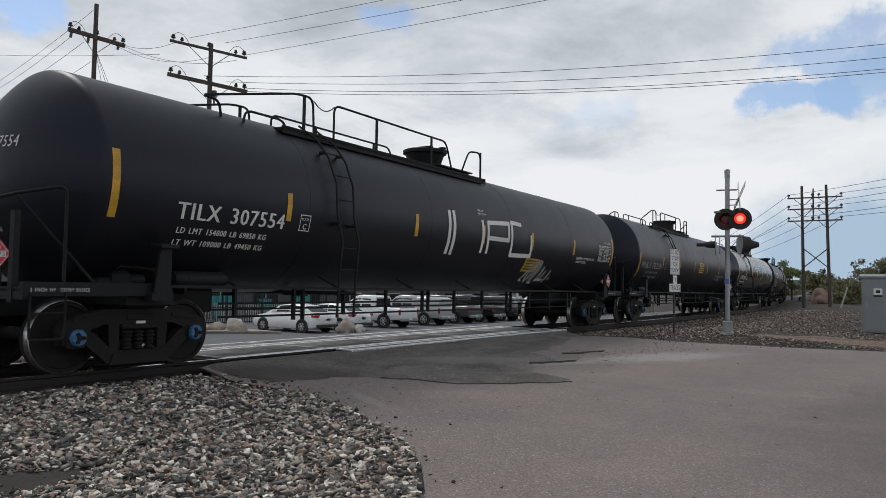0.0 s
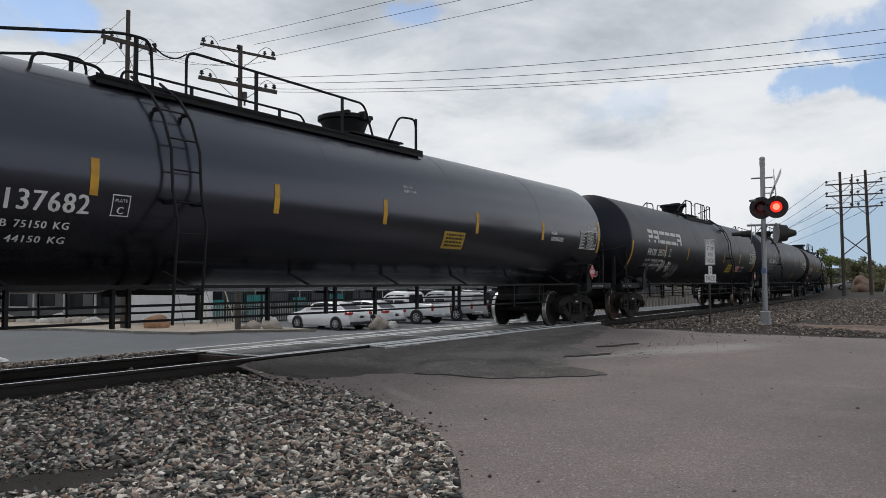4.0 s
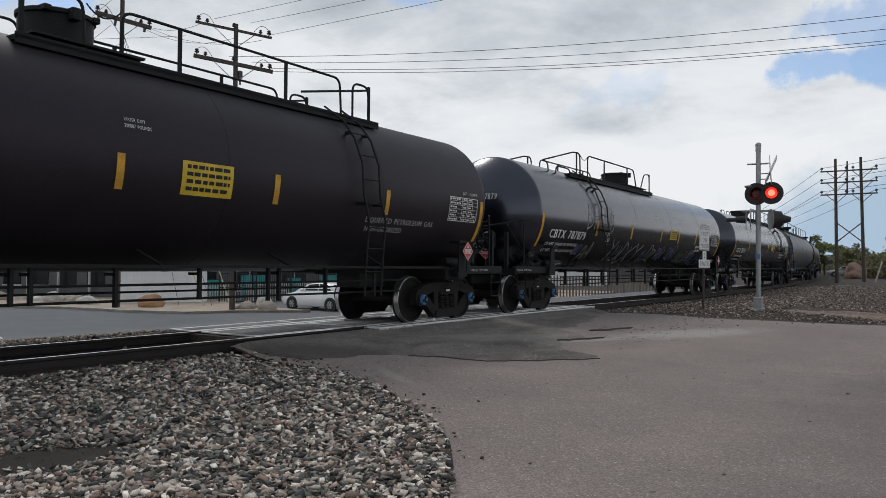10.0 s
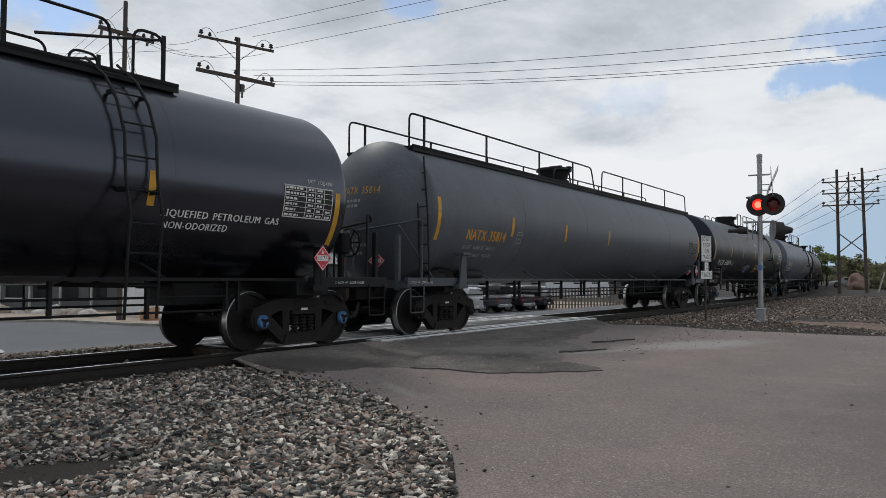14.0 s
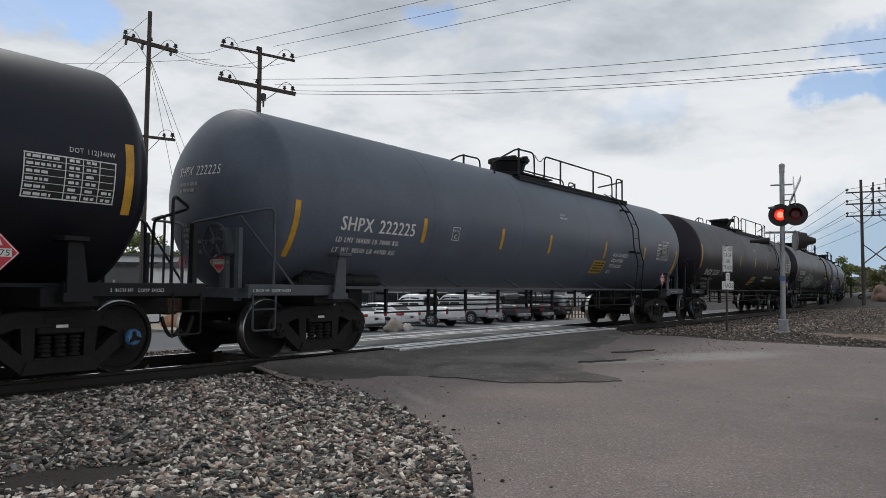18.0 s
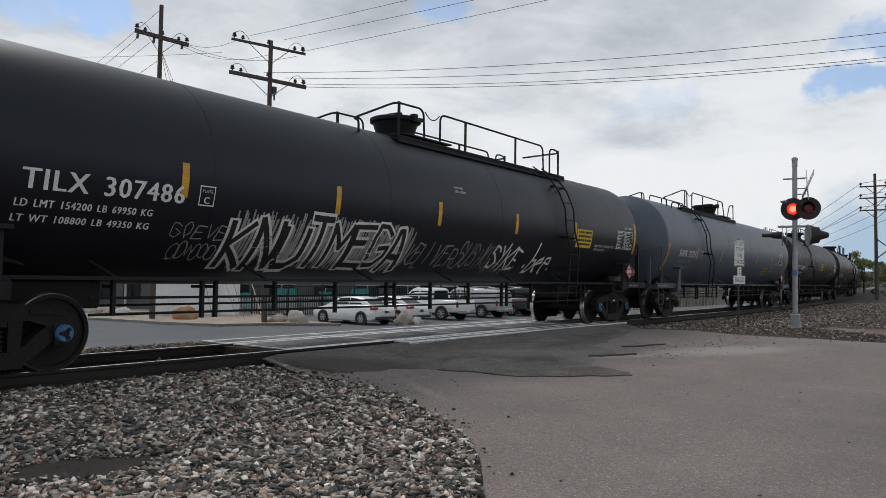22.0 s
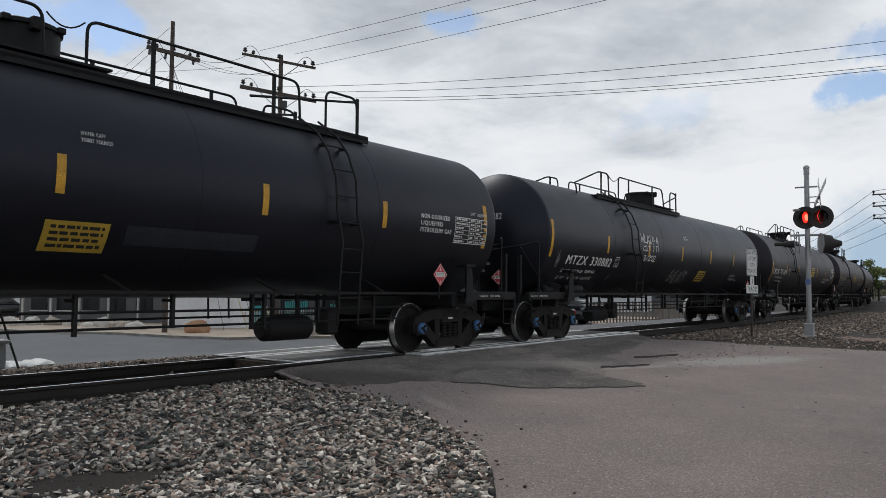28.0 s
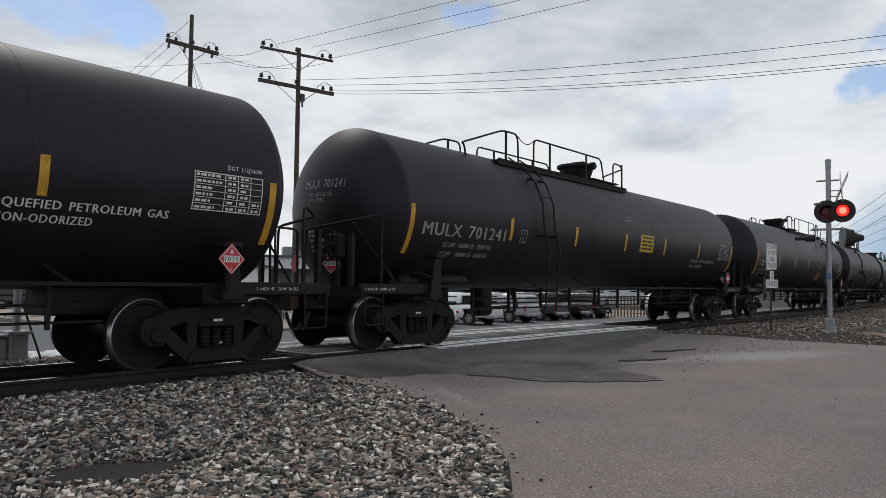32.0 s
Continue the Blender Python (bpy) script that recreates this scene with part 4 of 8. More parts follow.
def spring_mesh():
    p = []
    for i in range(5):
        z = 0.27 + i * 0.052
        p += [(z + 0.004, 0.05), (z + 0.016, 0.07), (z + 0.030, 0.07), (z + 0.042, 0.05)]
    return Shape().turn(p, 12, "z").mesh("spring", M_GRIME, 50)


def handrail(s, pts, r=0.021, bend=0.16):
    """A bent pipe rail with rounded corners."""
    out = [Vector(pts[0])]
    for a, b, c in zip(pts, pts[1:], pts[2:]):
        a, b, c = Vector(a), Vector(b), Vector(c)
        k0, k1 = min(bend, (a - b).length * 0.45), min(bend, (c - b).length * 0.45)
        p, q = b + (a - b).normalized() * k0, b + (c - b).normalized() * k1
        for i in range(6):
            u = i / 5
            out.append(p * (1 - u) ** 2 + b * 2 * u * (1 - u) + q * u * u)
    out.append(Vector(pts[-1]))
    s.tube(out, r, 7)


def skin(y, out=0.0):
    """The tank's height at the distance y from its middle."""
    return TANK_Z + math.sqrt(max(0.0, (TANK_R + out) ** 2 - y * y))


def head_line(crown=1.95, knuckle=0.17):
    """Profile of a dished head, (depth, radius) from its tip to its rim: a crown with a tight knuckle."""
    r = TANK_R
    rise = crown - math.sqrt((crown - knuckle) ** 2 - (r - knuckle) ** 2)
    turn_at = math.asin((r - knuckle) / (crown - knuckle))
    out = [(rise - crown + crown * math.cos(turn_at * i / 12), max(0.001, crown * math.sin(turn_at * i / 12))) for i in range(13)]
    for i in range(1, 8):
        q = turn_at + (math.pi / 2 - turn_at) * i / 7
        out.append((knuckle * math.cos(q), r - knuckle + knuckle * math.sin(q)))
    return out


HEAD_LINE = head_line()


def tank_mesh(lead, trail, paint, seams):
    """The tank: a long shell with dished heads; lead and trail are the ends of its straight part."""
    r = TANK_R
    prof = [(lead - q, rr) for q, rr in HEAD_LINE] + [(lead + 0.035, r)]
    for x in sorted(seams):
        prof += [(x - 0.016, r), (x - 0.014, r + 0.003), (x + 0.014, r + 0.003), (x + 0.016, r)]
    prof += [(trail - 0.035, r)] + [(trail + q, rr) for q, rr in reversed(HEAD_LINE)]
    return Shape().turn(prof, 96, "x", (0, 0, TANK_Z), caps=True).mesh("tank", paint, 24)


def top_works(car, kind, dark, half, short, straight, reach):
    """Platform, rails and valve housing on the tank's top; kind A, B or long."""
    yy = -0.80
    zb = skin(0.8) - 0.02
    zt = 4.47
    if kind == "B":
        e, g, h = reach or ((3.95, 4.50, 5.25) if short else (4.76, 5.06, 5.52))
        dome, deck, ladder = 0.0, (-0.95, h + 0.2), h + 0.25 if reach else e + (0.30 if short else -0.06)
        loops = [[(-1.95, yy, skin(.8)), (-1.95, yy, 3.94), (-2.1, yy, 3.94), (-0.95, yy, zt - 0.02), (-0.1, yy, zt), (-0.05, yy, zb)],
                 [(0.45, yy, zb), (0.45, yy, zt), (e - 0.05, yy, zt), (e, yy, zb)], [(e - 1.0, yy, zb + 0.35), (h - 0.02, yy, zt - 0.06)], [(g, yy, zb), (g, yy, zt), (h - 0.02, yy, zt), (h, yy, zb)]]
        posts = (-0.85, 1.35, min(3.4, e - 0.4), h)
    elif kind == "A":
        dome, deck, ladder = 0.05, (-5.6, 1.45), -4.75
        loops = [[(-6.85, yy, skin(.8)), (-6.9, yy, 3.98), (-7.25, yy, 3.98), (-5.2, yy, zt - 0.01), (-4.78, yy, zt), (-4.73, yy, zb)],
                 [(-4.2, yy, zb), (-4.2, yy, zt), (-0.3, yy, zt), (0.05, yy, zb)], [(-6.4, yy, zb), (-6.35, yy, 3.93), (-5.5, yy, 3.93), (-5.4, yy, zb)],
                 [(0.3, yy, zb), (0.75, yy, zt - 0.05), (1.30, yy, zt), (1.34, yy, zb)]]
        posts = (-5.0, -2.9, -0.9, 1.32)
        if short:
            deck, ladder, posts = (-4.95, 1.3), -4.02, (-4.55, -2.7, -0.9, 1.16)
            loops = [[(-6.0, yy, skin(.8)), (-6.05, yy, 3.96), (-6.15, yy, 3.98), (-4.7, yy, zt - 0.01), (-4.1, yy, zt), (-4.05, yy, zb)],
                     [(-3.42, yy, zb), (-3.42, yy, zt), (-0.1, yy, zt), (0.15, yy, zb)], [(0.62, yy, zb), (0.62, yy, zt), (1.16, yy, zt - 0.04), (1.18, yy, zb)], [(0.0, yy, zb + 0.3), (1.16, yy, zt - 0.12)]]
    else:
        dome, deck, ladder = -0.9, (-9.1, 9.6), -9.25
        loops = [[(-9.12, yy, zb), (-9.12, yy, zt), (0.0, yy, zt), (0.3, yy, zb)], [(0.8, yy, zb), (0.85, yy, zt), (9.4, yy, zt), (9.5, yy, zb)], [(-2.6, yy, zb), (-2.5, yy, 4.15), (-1.6, yy, 4.25), (-1.4, yy, zb)]]
        posts = (-8.6, -6.1, -3.4, -1.3, 2.6, 4.4, 6.9)
    zd = skin(0.0)
    prof = [(zd - 0.06, 0.52), (zd + 0.05, 0.55), (zd + 0.07, 0.46), (zd + 0.38, 0.46), (zd + 0.39, 0.49), (zd + 0.44, 0.49), (zd + 0.46, 0.45), (zd + 0.47, 0.0)] if straight else [(zd - 0.06, 0.46), (zd + 0.06, 0.46), (zd + 0.08, 0.38), (zd + 0.32, 0.46), (zd + 0.34, 0.52), (zd + 0.41, 0.52), (zd + 0.43, 0.48), (zd + 0.45, 0.0)]
    d = part("valve_housing", cached(("dome", straight), lambda: Shape().turn(prof, 28, "z").mesh("valve_housing", M_DARK, 30)), None, car, "dark round valve housing with hinged lid", m=pose(dome, 0, 0))
    part("lid_latch", cached(("latch",), lambda: Shape().box(-0.10, 0.02, -0.58, -0.44, zd + 0.30, zd + 0.46, 0.01).mesh("lid_latch", M_DARK, 30)), None, d)
    part("lid_hinge", cached(("hinge",), lambda: Shape().rod((-0.35, -0.1, zd + 0.43), (0.35, -0.1, zd + 0.43), 0.03, seg=8).box(0.28, 0.38, -0.42, -0.05, zd + 0.38, zd + 0.46, 0.01).box(-0.38, -0.28, -0.42, -0.05, zd + 0.38, zd + 0.46, 0.01).mesh("lid_hinge", M_DARK, 30)), None, d)
    deck_s = Shape()
    for y0, y1 in ((-0.88, -0.58), (0.58, 0.88)):
        deck_s.box(deck[0], deck[1], y0, y1, zb + 0.06, zb + 0.10)
        deck_s.box(deck[0], deck[1], y0, y0 + 0.02, zb + 0.0, zb + 0.13)
    x = deck[0]
    while x < deck[1]:
        deck_s.box(x, x + 0.03, -0.88, 0.88, zb + 0.04, zb + 0.07)
        x += 0.4
    if kind != "L":
        deck_s.box(dome - 0.75, dome + 0.75, -0.88, 0.88, zb + 0.17, zb + 0.20)
    part("walkway", deck_s, dark, car, "grated steel walkway", smooth=0)
    for side in (1, -1):
        for pts in loops:
            s = Shape()
            handrail(s, [(p[0], p[1] * side, p[2]) for p in pts])
            part("handrail", s, dark, car)
        for x in posts:
            part("rail_post", Shape().box(x - 0.03, x + 0.03, yy * side - 0.012, yy * side + 0.012, zb - 0.10, zt + 0.01).box(x - 0.05, x + 0.05, yy * side - 0.03, yy * side + 0.03, zb - 0.16, zb - 0.0), dark, car, smooth=0)
    if kind != "L":
        x0, x1 = (-0.05, 0.42) if kind == "B" else (-4.08, -3.42) if short else (-4.76, -4.2)
        part("safety_chain", Shape().tube([(x0 + (x1 - x0) * q / 8, yy, zt - 0.04 - 0.5 * (q / 8) * (1 - q / 8)) for q in range(9)], 0.011, 5), dark, car, "sagging chain between the rails")
    for side in (1, -1):
        s = Shape()
        zs = []
        if kind == "L":
            path = [(ladder + 0.12, -0.95, 3.55), (ladder - 0.15, -1.25, 2.4), (ladder - 0.15, -1.3, 1.05)]
            off = (0.0, 0.22)
        else:
            path = [on_tank(ladder, z, 0.13) for z in (3.88, 3.6, 3.3, 2.9, 2.4)] + [(ladder, -1.71, 1.9), (ladder, -1.66, 1.3), (ladder, -1.62, 0.62)]
            off = (-0.22, 0.22)
        for o in off:
            s.tube([(p[0] + (o if kind != "L" else 0), (p[1] - (o if kind == "L" else 0)) * side, p[2]) for p in path], 0.02, 6)
        fine = []
        for a, b in zip(path, path[1:]):
            n = max(1, int((Vector(a) - Vector(b)).length / 0.12))
            fine += [Vector(a).lerp(Vector(b), i / n) for i in range(n)]
        acc, last = 0.0, fine[0]
        for q in fine:
            acc += (q - last).length
            last = q
            if acc >= 0.34:
                acc = 0.0
                if kind == "L":
                    s.rod((q.x, q.y * side, q.z), (q.x, (q.y - 0.22) * side, q.z), 0.012, seg=6)
                else:
                    s.rod((q.x - 0.22, q.y * side, q.z), (q.x + 0.22, q.y * side, q.z), 0.012, seg=6)
                    if len(zs) % 3 == 1:
                        p2 = on_tank(q.x, max(0.95, min(3.9, q.z)), -0.03)
                        for o in (-0.22, 0.22):
                            s.box(q.x + o - 0.012, q.x + o + 0.012, min(p2[1], q.y) if side == 1 else -max(p2[1], q.y), max(p2[1], q.y) if side == 1 else -min(p2[1], q.y), q.z - 0.03, q.z + 0.03)
                zs.append(q.z)
        part("ladder", s, dark, car)


def end_works(car, e, half, axle, dark, brake, px):
    """Stub sill, coupler, end platform, rails, steps and brackets at one end; e is -1 for the leading end, 1 for the trailing one."""
    tc = axle - 0.889

    def X(x):
        return e * x

    def bx(s, x0, x1, y0, y1, z0, z1, c=0.0):
        return s.box(min(X(x0), X(x1)), max(X(x0), X(x1)), y0, y1, z0, z1, c)
    s = Shape()
    bx(s, tc - 1.9, axle + 1.02, -0.30, 0.30, 0.70, 1.06, 0.02)
    bx(s, tc - 0.35, tc + 0.35, -1.30, 1.30, 0.84, 1.08, 0.02)
    bx(s, tc - 0.3, tc + 0.3, -0.5, 0.5, 0.55, 0.85, 0.02)
    sill = part("stub_sill", s, M_DARK, car)
    s = Shape()
    bx(s, axle + 1.0, axle + 1.14, -0.10, 0.10, 0.72, 0.98, 0.02)
    bx(s, axle + 1.10, axle + 1.24, -0.17, 0.02 * e * 1.0, 0.68, 1.0, 0.03)
    bx(s, axle + 1.08, axle + 1.2, 0.02, 0.17, 0.70, 0.98, 0.03)
    part("coupler", s, M_RUSTY, sill, "rust-brown knuckle coupler")
    s = Shape()
    bx(s, axle + 0.42, axle + 0.86, -1.40, 1.40, 1.03, 1.08)
    bx(s, axle + 0.80, axle + 0.86, -1.40, 1.40, 0.94, 1.06)
    part("end_platform", s, dark, car, "steel end platform", smooth=0)
    for y in (-1.36, 1.36):
        s = Shape()
        bx(s, tc - 0.15, axle + 0.86, y - 0.045, y + 0.045, 0.97, 1.14, 0.01)
        ss = part("side_sill", s, dark, car)
        if y < 0:
            co, fs = text_mesh("2 INCH HF  COMP SHOES", 0.042, 0.72)
            sx = X(axle + 0.78) if e < 0 else X(tc + 0.40)
            fine_print(part("stencil", Shape().add([(sx + q[0], y - 0.049, 1.03 + q[1]) for q in co], fs), M_WHITE, ss, smooth=0))
        s = Shape()
        g = 1 if y < 0 else -1
        handrail(s, [(X(axle + 0.36), y, 1.1), (X(axle + 0.36), y, 2.28), (X(axle + 0.80), y * 0.80, 2.16), (X(axle + 0.90), y * 0.08, 2.05), (X(axle + 0.90), y * 0.06, 1.05)], 0.022, 0.12)
        part("end_handrail", s, dark, car)
        if e < 0:
            part("diagonal_brace", Shape().rod((X(axle + 0.84), y * 0.86, 2.12), (X(axle - 0.02), y, 1.14), 0.02, seg=6), dark, car)
        s = Shape()
        bx(s, axle + 0.80, axle + 0.87, y * 0.84 - 0.045, y * 0.84 + 0.045, 0.9, 1.95)
        part("end_post", s, dark, car, smooth=0)
        s = Shape()
        yy = y * 1.04
        handrail(s, [(X(axle + 0.78), yy, 1.02), (X(axle + 0.78), yy, 0.48), (X(axle + 0.36), yy, 0.48), (X(axle + 0.36), yy, 1.02)], 0.014, 0.05)
        s.rod((X(axle + 0.78), yy, 0.78), (X(axle + 0.36), yy, 0.78), 0.012, seg=6)
        part("sill_step", s, dark, car)
        # saddle bracket with jacking pad
        s = Shape()
        poly = [(X(tc - 0.16), 1.0), (X(tc + 0.10), 1.0), (X(tc + 0.02), 1.55), (X(tc - 0.02), 1.62), (X(tc - 0.16), 1.62)]
        s.prism(poly if e > 0 else poly[::-1], y * 1.08 - 0.02, y * 1.08 + 0.02)
        bx(s, tc - 0.24, tc + 0.06, min(y * 0.95, y * 1.14), max(y * 0.95, y * 1.14), 1.60, 1.66, 0.01)
        bx(s, tc - 0.20, tc + 0.14, min(y * 0.6, y * 1.10), max(y * 0.6, y * 1.10), 0.92, 1.02)
        part("saddle_bracket", s, dark, car)
        hx, hy = (X(axle + 0.62), y * 0.34) if e < 0 else (px - 0.06, -1.55 * g)
        pl = part("placard_holder", Shape().rod((hx, hy, 1.02), (hx, hy, 1.5), 0.016, seg=6), dark, car)
        if e < 0:
            plate_on(pl, Matrix.Translation((X(axle + 0.64), y * 0.34, 1.47)) @ pose(0, 0, 0, 0, 0, -74 * g), 0.25)
        else:
            plate_on(pl, Matrix.Translation((px - 0.06, -1.575 * g, 1.44)) @ pose(0, 0, 0, 0, 0, 0 if g > 0 else 180), 0.29)
    if brake:
        s = Shape()
        cx, cy, cz = X(axle + 0.80), -0.55, 1.78
        s.turn([(-0.02, 0.255), (-0.012, 0.275), (0.012, 0.275), (0.02, 0.255)], 20, "x", (cx, cy, cz), caps=False)
        for i in range(6):
            a = math.pi * i / 3
            s.rod((cx, cy, cz), (cx, cy + 0.26 * math.cos(a), cz + 0.26 * math.sin(a)), 0.016, seg=6)
        s.rod((cx - e * 0.12, cy, cz), (cx + e * 0.03, cy, cz), 0.05, seg=10)
        w = part("brake_wheel", s, dark, car, "spoked handbrake wheel")
        s = Shape()
        bx(s, axle + 0.5, axle + 0.72, cy - 0.13, cy + 0.13, cz - 0.22, cz + 0.2, 0.04)
        bx(s, axle + 0.55, axle + 0.62, cy - 0.05, cy + 0.05, 1.05, cz - 0.2)
        part("brake_housing", s, dark, w)
    s = Shape()
    s.tube([(X(axle + 0.95 + 0.26 * u), -0.28 - 0.05 * u, 0.66 - 0.95 * u * (1 - u) * 0.75 - 0.18 * u) for u in (i / 8 for i in range(9))], 0.028, 8)
    part("brake_hose", s, M_RUBBER, car, "sagging black rubber hose")


def plate_on(parent, m, size):
    """A red diamond hazard placard with its number."""
    def build():
        s = Shape()
        s.prism([(0, -size * 0.7), (size * 0.7, 0), (0, size * 0.7), (-size * 0.7, 0)], -0.004, 0.004)
        s.slot = 1
        k = size * 0.64
        for a, b in (((0, -k), (k, 0)), ((k, 0), (0, k)), ((0, k), (-k, 0)), ((-k, 0), (0, -k))):
            dx, dz = (b[0] - a[0]), (b[1] - a[1])
            l = math.hypot(dx, dz)
            nx, nz = -dz / l * 0.005, dx / l * 0.005
            s.add([(a[0] + nx, -0.0065, a[1] + nz), (a[0] - nx, -0.0065, a[1] - nz), (b[0] - nx, -0.0065, b[1] - nz), (b[0] + nx, -0.0065, b[1] + nz)], [(0, 1, 2, 3)])
        s.box(-size * 0.42, size * 0.42, -0.0068, -0.004, -size * 0.15, size * 0.15)
        co, fs = text_mesh("2", size * 0.15)
        s.add([(q[0] - size * 0.05, -0.0066, q[1] - size * 0.5) for q in co], fs)
        s.prism([(-size * 0.1, size * 0.25), (size * 0.1, size * 0.25), (0, size * 0.48)], -0.0068, -0.004)
        s.slot = 2
        co, fs = text_mesh("1075", size * 0.22, size * 0.7)
        s.add([(q[0] - size * 0.35, -0.0085, q[1] - size * 0.11) for q in co], fs)
        return s.mesh("placard", [M_RED, M_WHITE, M_RUBBER], 0)
    part("placard", cached(("placard", size), build), None, parent, "red flammable gas placard numbered 1075", m=m)


def fine_print(ob):
    """Print too small to pick apart letter by letter."""
    ob["kind"] = "stuff"
    return ob


def car_marks(car, c, half):
    """Stripes, numbers, stencils and decals painted on the near side."""
    ink = {"w": M_WHITE, "d": M_DIMWHITE, "o": M_ORANGE}[c.get("ink", "w")]
    for x in c.get("stripes", (-5.6, -2.85, -0.5, 2.0, 4.7)):
        part("reflective_stripe", cached(("stripe", c["sz"]), lambda: sticker(-0.01, 0.095, c["sz"], c["sz"] + 0.44).mesh("reflective_stripe", M_STRIPE, 0)), None, car, m=pose(x, 0, 0))
    ez = c["sz"] - (0.20 if c["sz"] > 2.13 else 0.38)
    for x in (c["lead"] + 0.025, c["trail"] - 0.135 + c["tail_stripe"]):
        part("end_stripe", cached(("endstripe", ez), lambda: sticker(0, 0.11, ez, ez + 0.85, n=7).mesh("end_stripe", M_STRIPE, 0)), None, car, m=pose(x, 0, 0))
    x, z, w = c.get("at", (-7.6, 2.08, 1.95))
    part("car_number", lettering(c["no"], x, z, c.get("size", 0.23), w), ink, car, "large stencilled car number", smooth=0)
    small = M_DIMWHITE if c.get("ink", "w") != "w" else M_WHITE
    a, b = c.get("wt", ("LD LMT  162400 LB  73650 KG", "LT WT   100600 LB  45650 KG"))
    lo, span = c.get("load", (-0.02, 0.80))
    for k, ln in enumerate((a, b)):
        fine_print(part("load_stencil", lettering(ln, x + lo * w, z - 0.19 - 0.16 * k, 0.088, w * span), small if c.get("crisp", True) else M_DIMWHITE, car, smooth=0))
    pc = c.get("plate", -5.25)
    if pc is not None:
        p = part("plate_mark", frame_of(pc, pc + 0.24, z + 0.0, z + 0.26), small, car, smooth=0)
        part("plate_letter", lettering("C", pc + 0.08, z + 0.03, 0.09), small, p, smooth=0)
        part("plate_word", lettering("PLATE", pc + 0.04, z + 0.17, 0.04, 0.16), small, p, smooth=0)
    cap = lettering("WATER CAPY", 0.1, 2.95, 0.05, 0.30)
    low = lettering("200887 POUNDS", 0.1, 2.87, 0.05, 0.38)
    cap.add(low.v, low.f)
    fine_print(part("capacity_stencil", cap, small, car, smooth=0))
    # test table at the trailing end
    tx = c.get("table", c["trail"] - 1.32)
    t = part("test_table", sticker(tx, tx + 1.06, 2.11, 2.60, 0.006), M_RUBBER, car, "black panel of small white test print", smooth=0)
    fine_print(part("table_print", table_print(tx, len(c["no"])), small, t, smooth=0))
    rules = frame_of(tx, tx + 1.06, 2.11, 2.60, 0.014)
    for k in range(1, 6):
        zz = 2.11 + 0.49 * k / 6
        rules.add([on_tank(tx + q, zz + h, 0.0095) for q, h in ((0, 0), (1.06, 0), (1.06, 0.007), (0, 0.007))], [(0, 1, 2, 3)])
    for q in (0.46, 0.66, 0.86):
        stroke(rules, [(tx + q, 2.115), (tx + q, 2.595)], 0.012, 0.0095)
    fine_print(part("table_rule", rules, small, t, smooth=0))
    fine_print(part("table_heading", lettering("DOT 112J340W", tx + 0.5, 2.66, 0.06, 0.55), small, t, smooth=0))
    if c.get("lpg", True):
        lx, lz = c.get("lpg_at", (half - 3.1, 1.62))
        for i, ln in enumerate(c.get("words", ("LIQUEFIED PETROLEUM GAS", "NON-ODORIZED"))):
            fine_print(part("cargo_stencil", lettering(ln, lx + c.get("indent", 0.05) * i, lz - c.get("lpg_size", 0.10) * 1.5 * i, c.get("lpg_size", 0.10), c.get("squeeze", 0.88) * c.get("lpg_size", 0.10) * len(ln)), M_DIMWHITE if c.get("dimwords") else M_WHITE, car, smooth=0))
    if c["no"].startswith("PROX"):
        q = part("pink_decal", sticker(5.08, 5.80, 1.68, 1.94, 0.006), mat("pink decal", (0.62, 0.36, 0.36), 0.5, bump=0.0), car, "pink and white notice", smooth=0)
        part("load_mark", frame_of(6.15, 6.62, 1.70, 1.92, 0.02), M_WHITE, car, smooth=0)
        fine_print(part("decal_print", bars(4, 5.12, 1.92, 0.64, 0.22, 0.4, 8, 0.011), M_RED, q, smooth=0))
    if c.get("decal", True):
        dx, dz, sq = c.get("decal_at", (2.55, 1.95, False))
        dw, dh = (0.85, 0.45) if sq else (0.76, 0.34)
        d = part("yellow_decal", sticker(dx, dx + dw, dz - dh, dz, 0.006, 0.0), M_YELLOW if sq or c["no"].startswith(("PROX", "CBTX 787")) else M_AMBER, car, "yellow emergency notice", smooth=0)
        fine_print(part("decal_print", bars(4, dx + 0.07, dz - 0.045, dw - 0.13, dh - 0.06, 0.52, 3, 0.011), M_RUBBER, d, smooth=0))
    # number and print on the leading head

    def on_head(u, z):
        """u: metres across the head from its middle, towards the camera negative."""
        q = float(np.interp(math.hypot(u, z - TANK_Z), [p[1] for p in HEAD_LINE], [p[0] for p in HEAD_LINE]))
        return (c["lead"] - q - 0.010, u, z)
    co, fs = text_mesh(c["no"], 0.15, 0.95)
    part("head_number", Shape().add([on_head(0.42 - q[0], 2.80 + q[1]) for q in co], fs), ink if ink is not M_ORANGE else M_ORANGE, car, smooth=0)
    s = Shape()
    rnd = random.Random(9)
    cap = {"MULX 702206": ("CAPY 33700 US GAL", "CAPY 127550 L"), "CBTX 785684": ("CAPY 33680 US GAL", "CAPY 127400 L"), "MULX 701241": ("CAPY 33760 US GAL", "CAPY 127700 L")}.get(c["no"])
    if cap:
        for ln, zz, wd in zip(cap, (2.65, 2.55), (0.62, 0.46)):
            co, fs = text_mesh(ln, 0.07, wd)
            s.add([on_head(0.32 - q[0], zz + q[1]) for q in co], fs)
    for zz, n in (() if cap else ((2.64, 5), (2.54, 4))) + ((2.02, 2), (1.94, 4), (1.86, 4), (1.76, 5), (1.68, 3), (1.60, 4)):
        u = 0.36
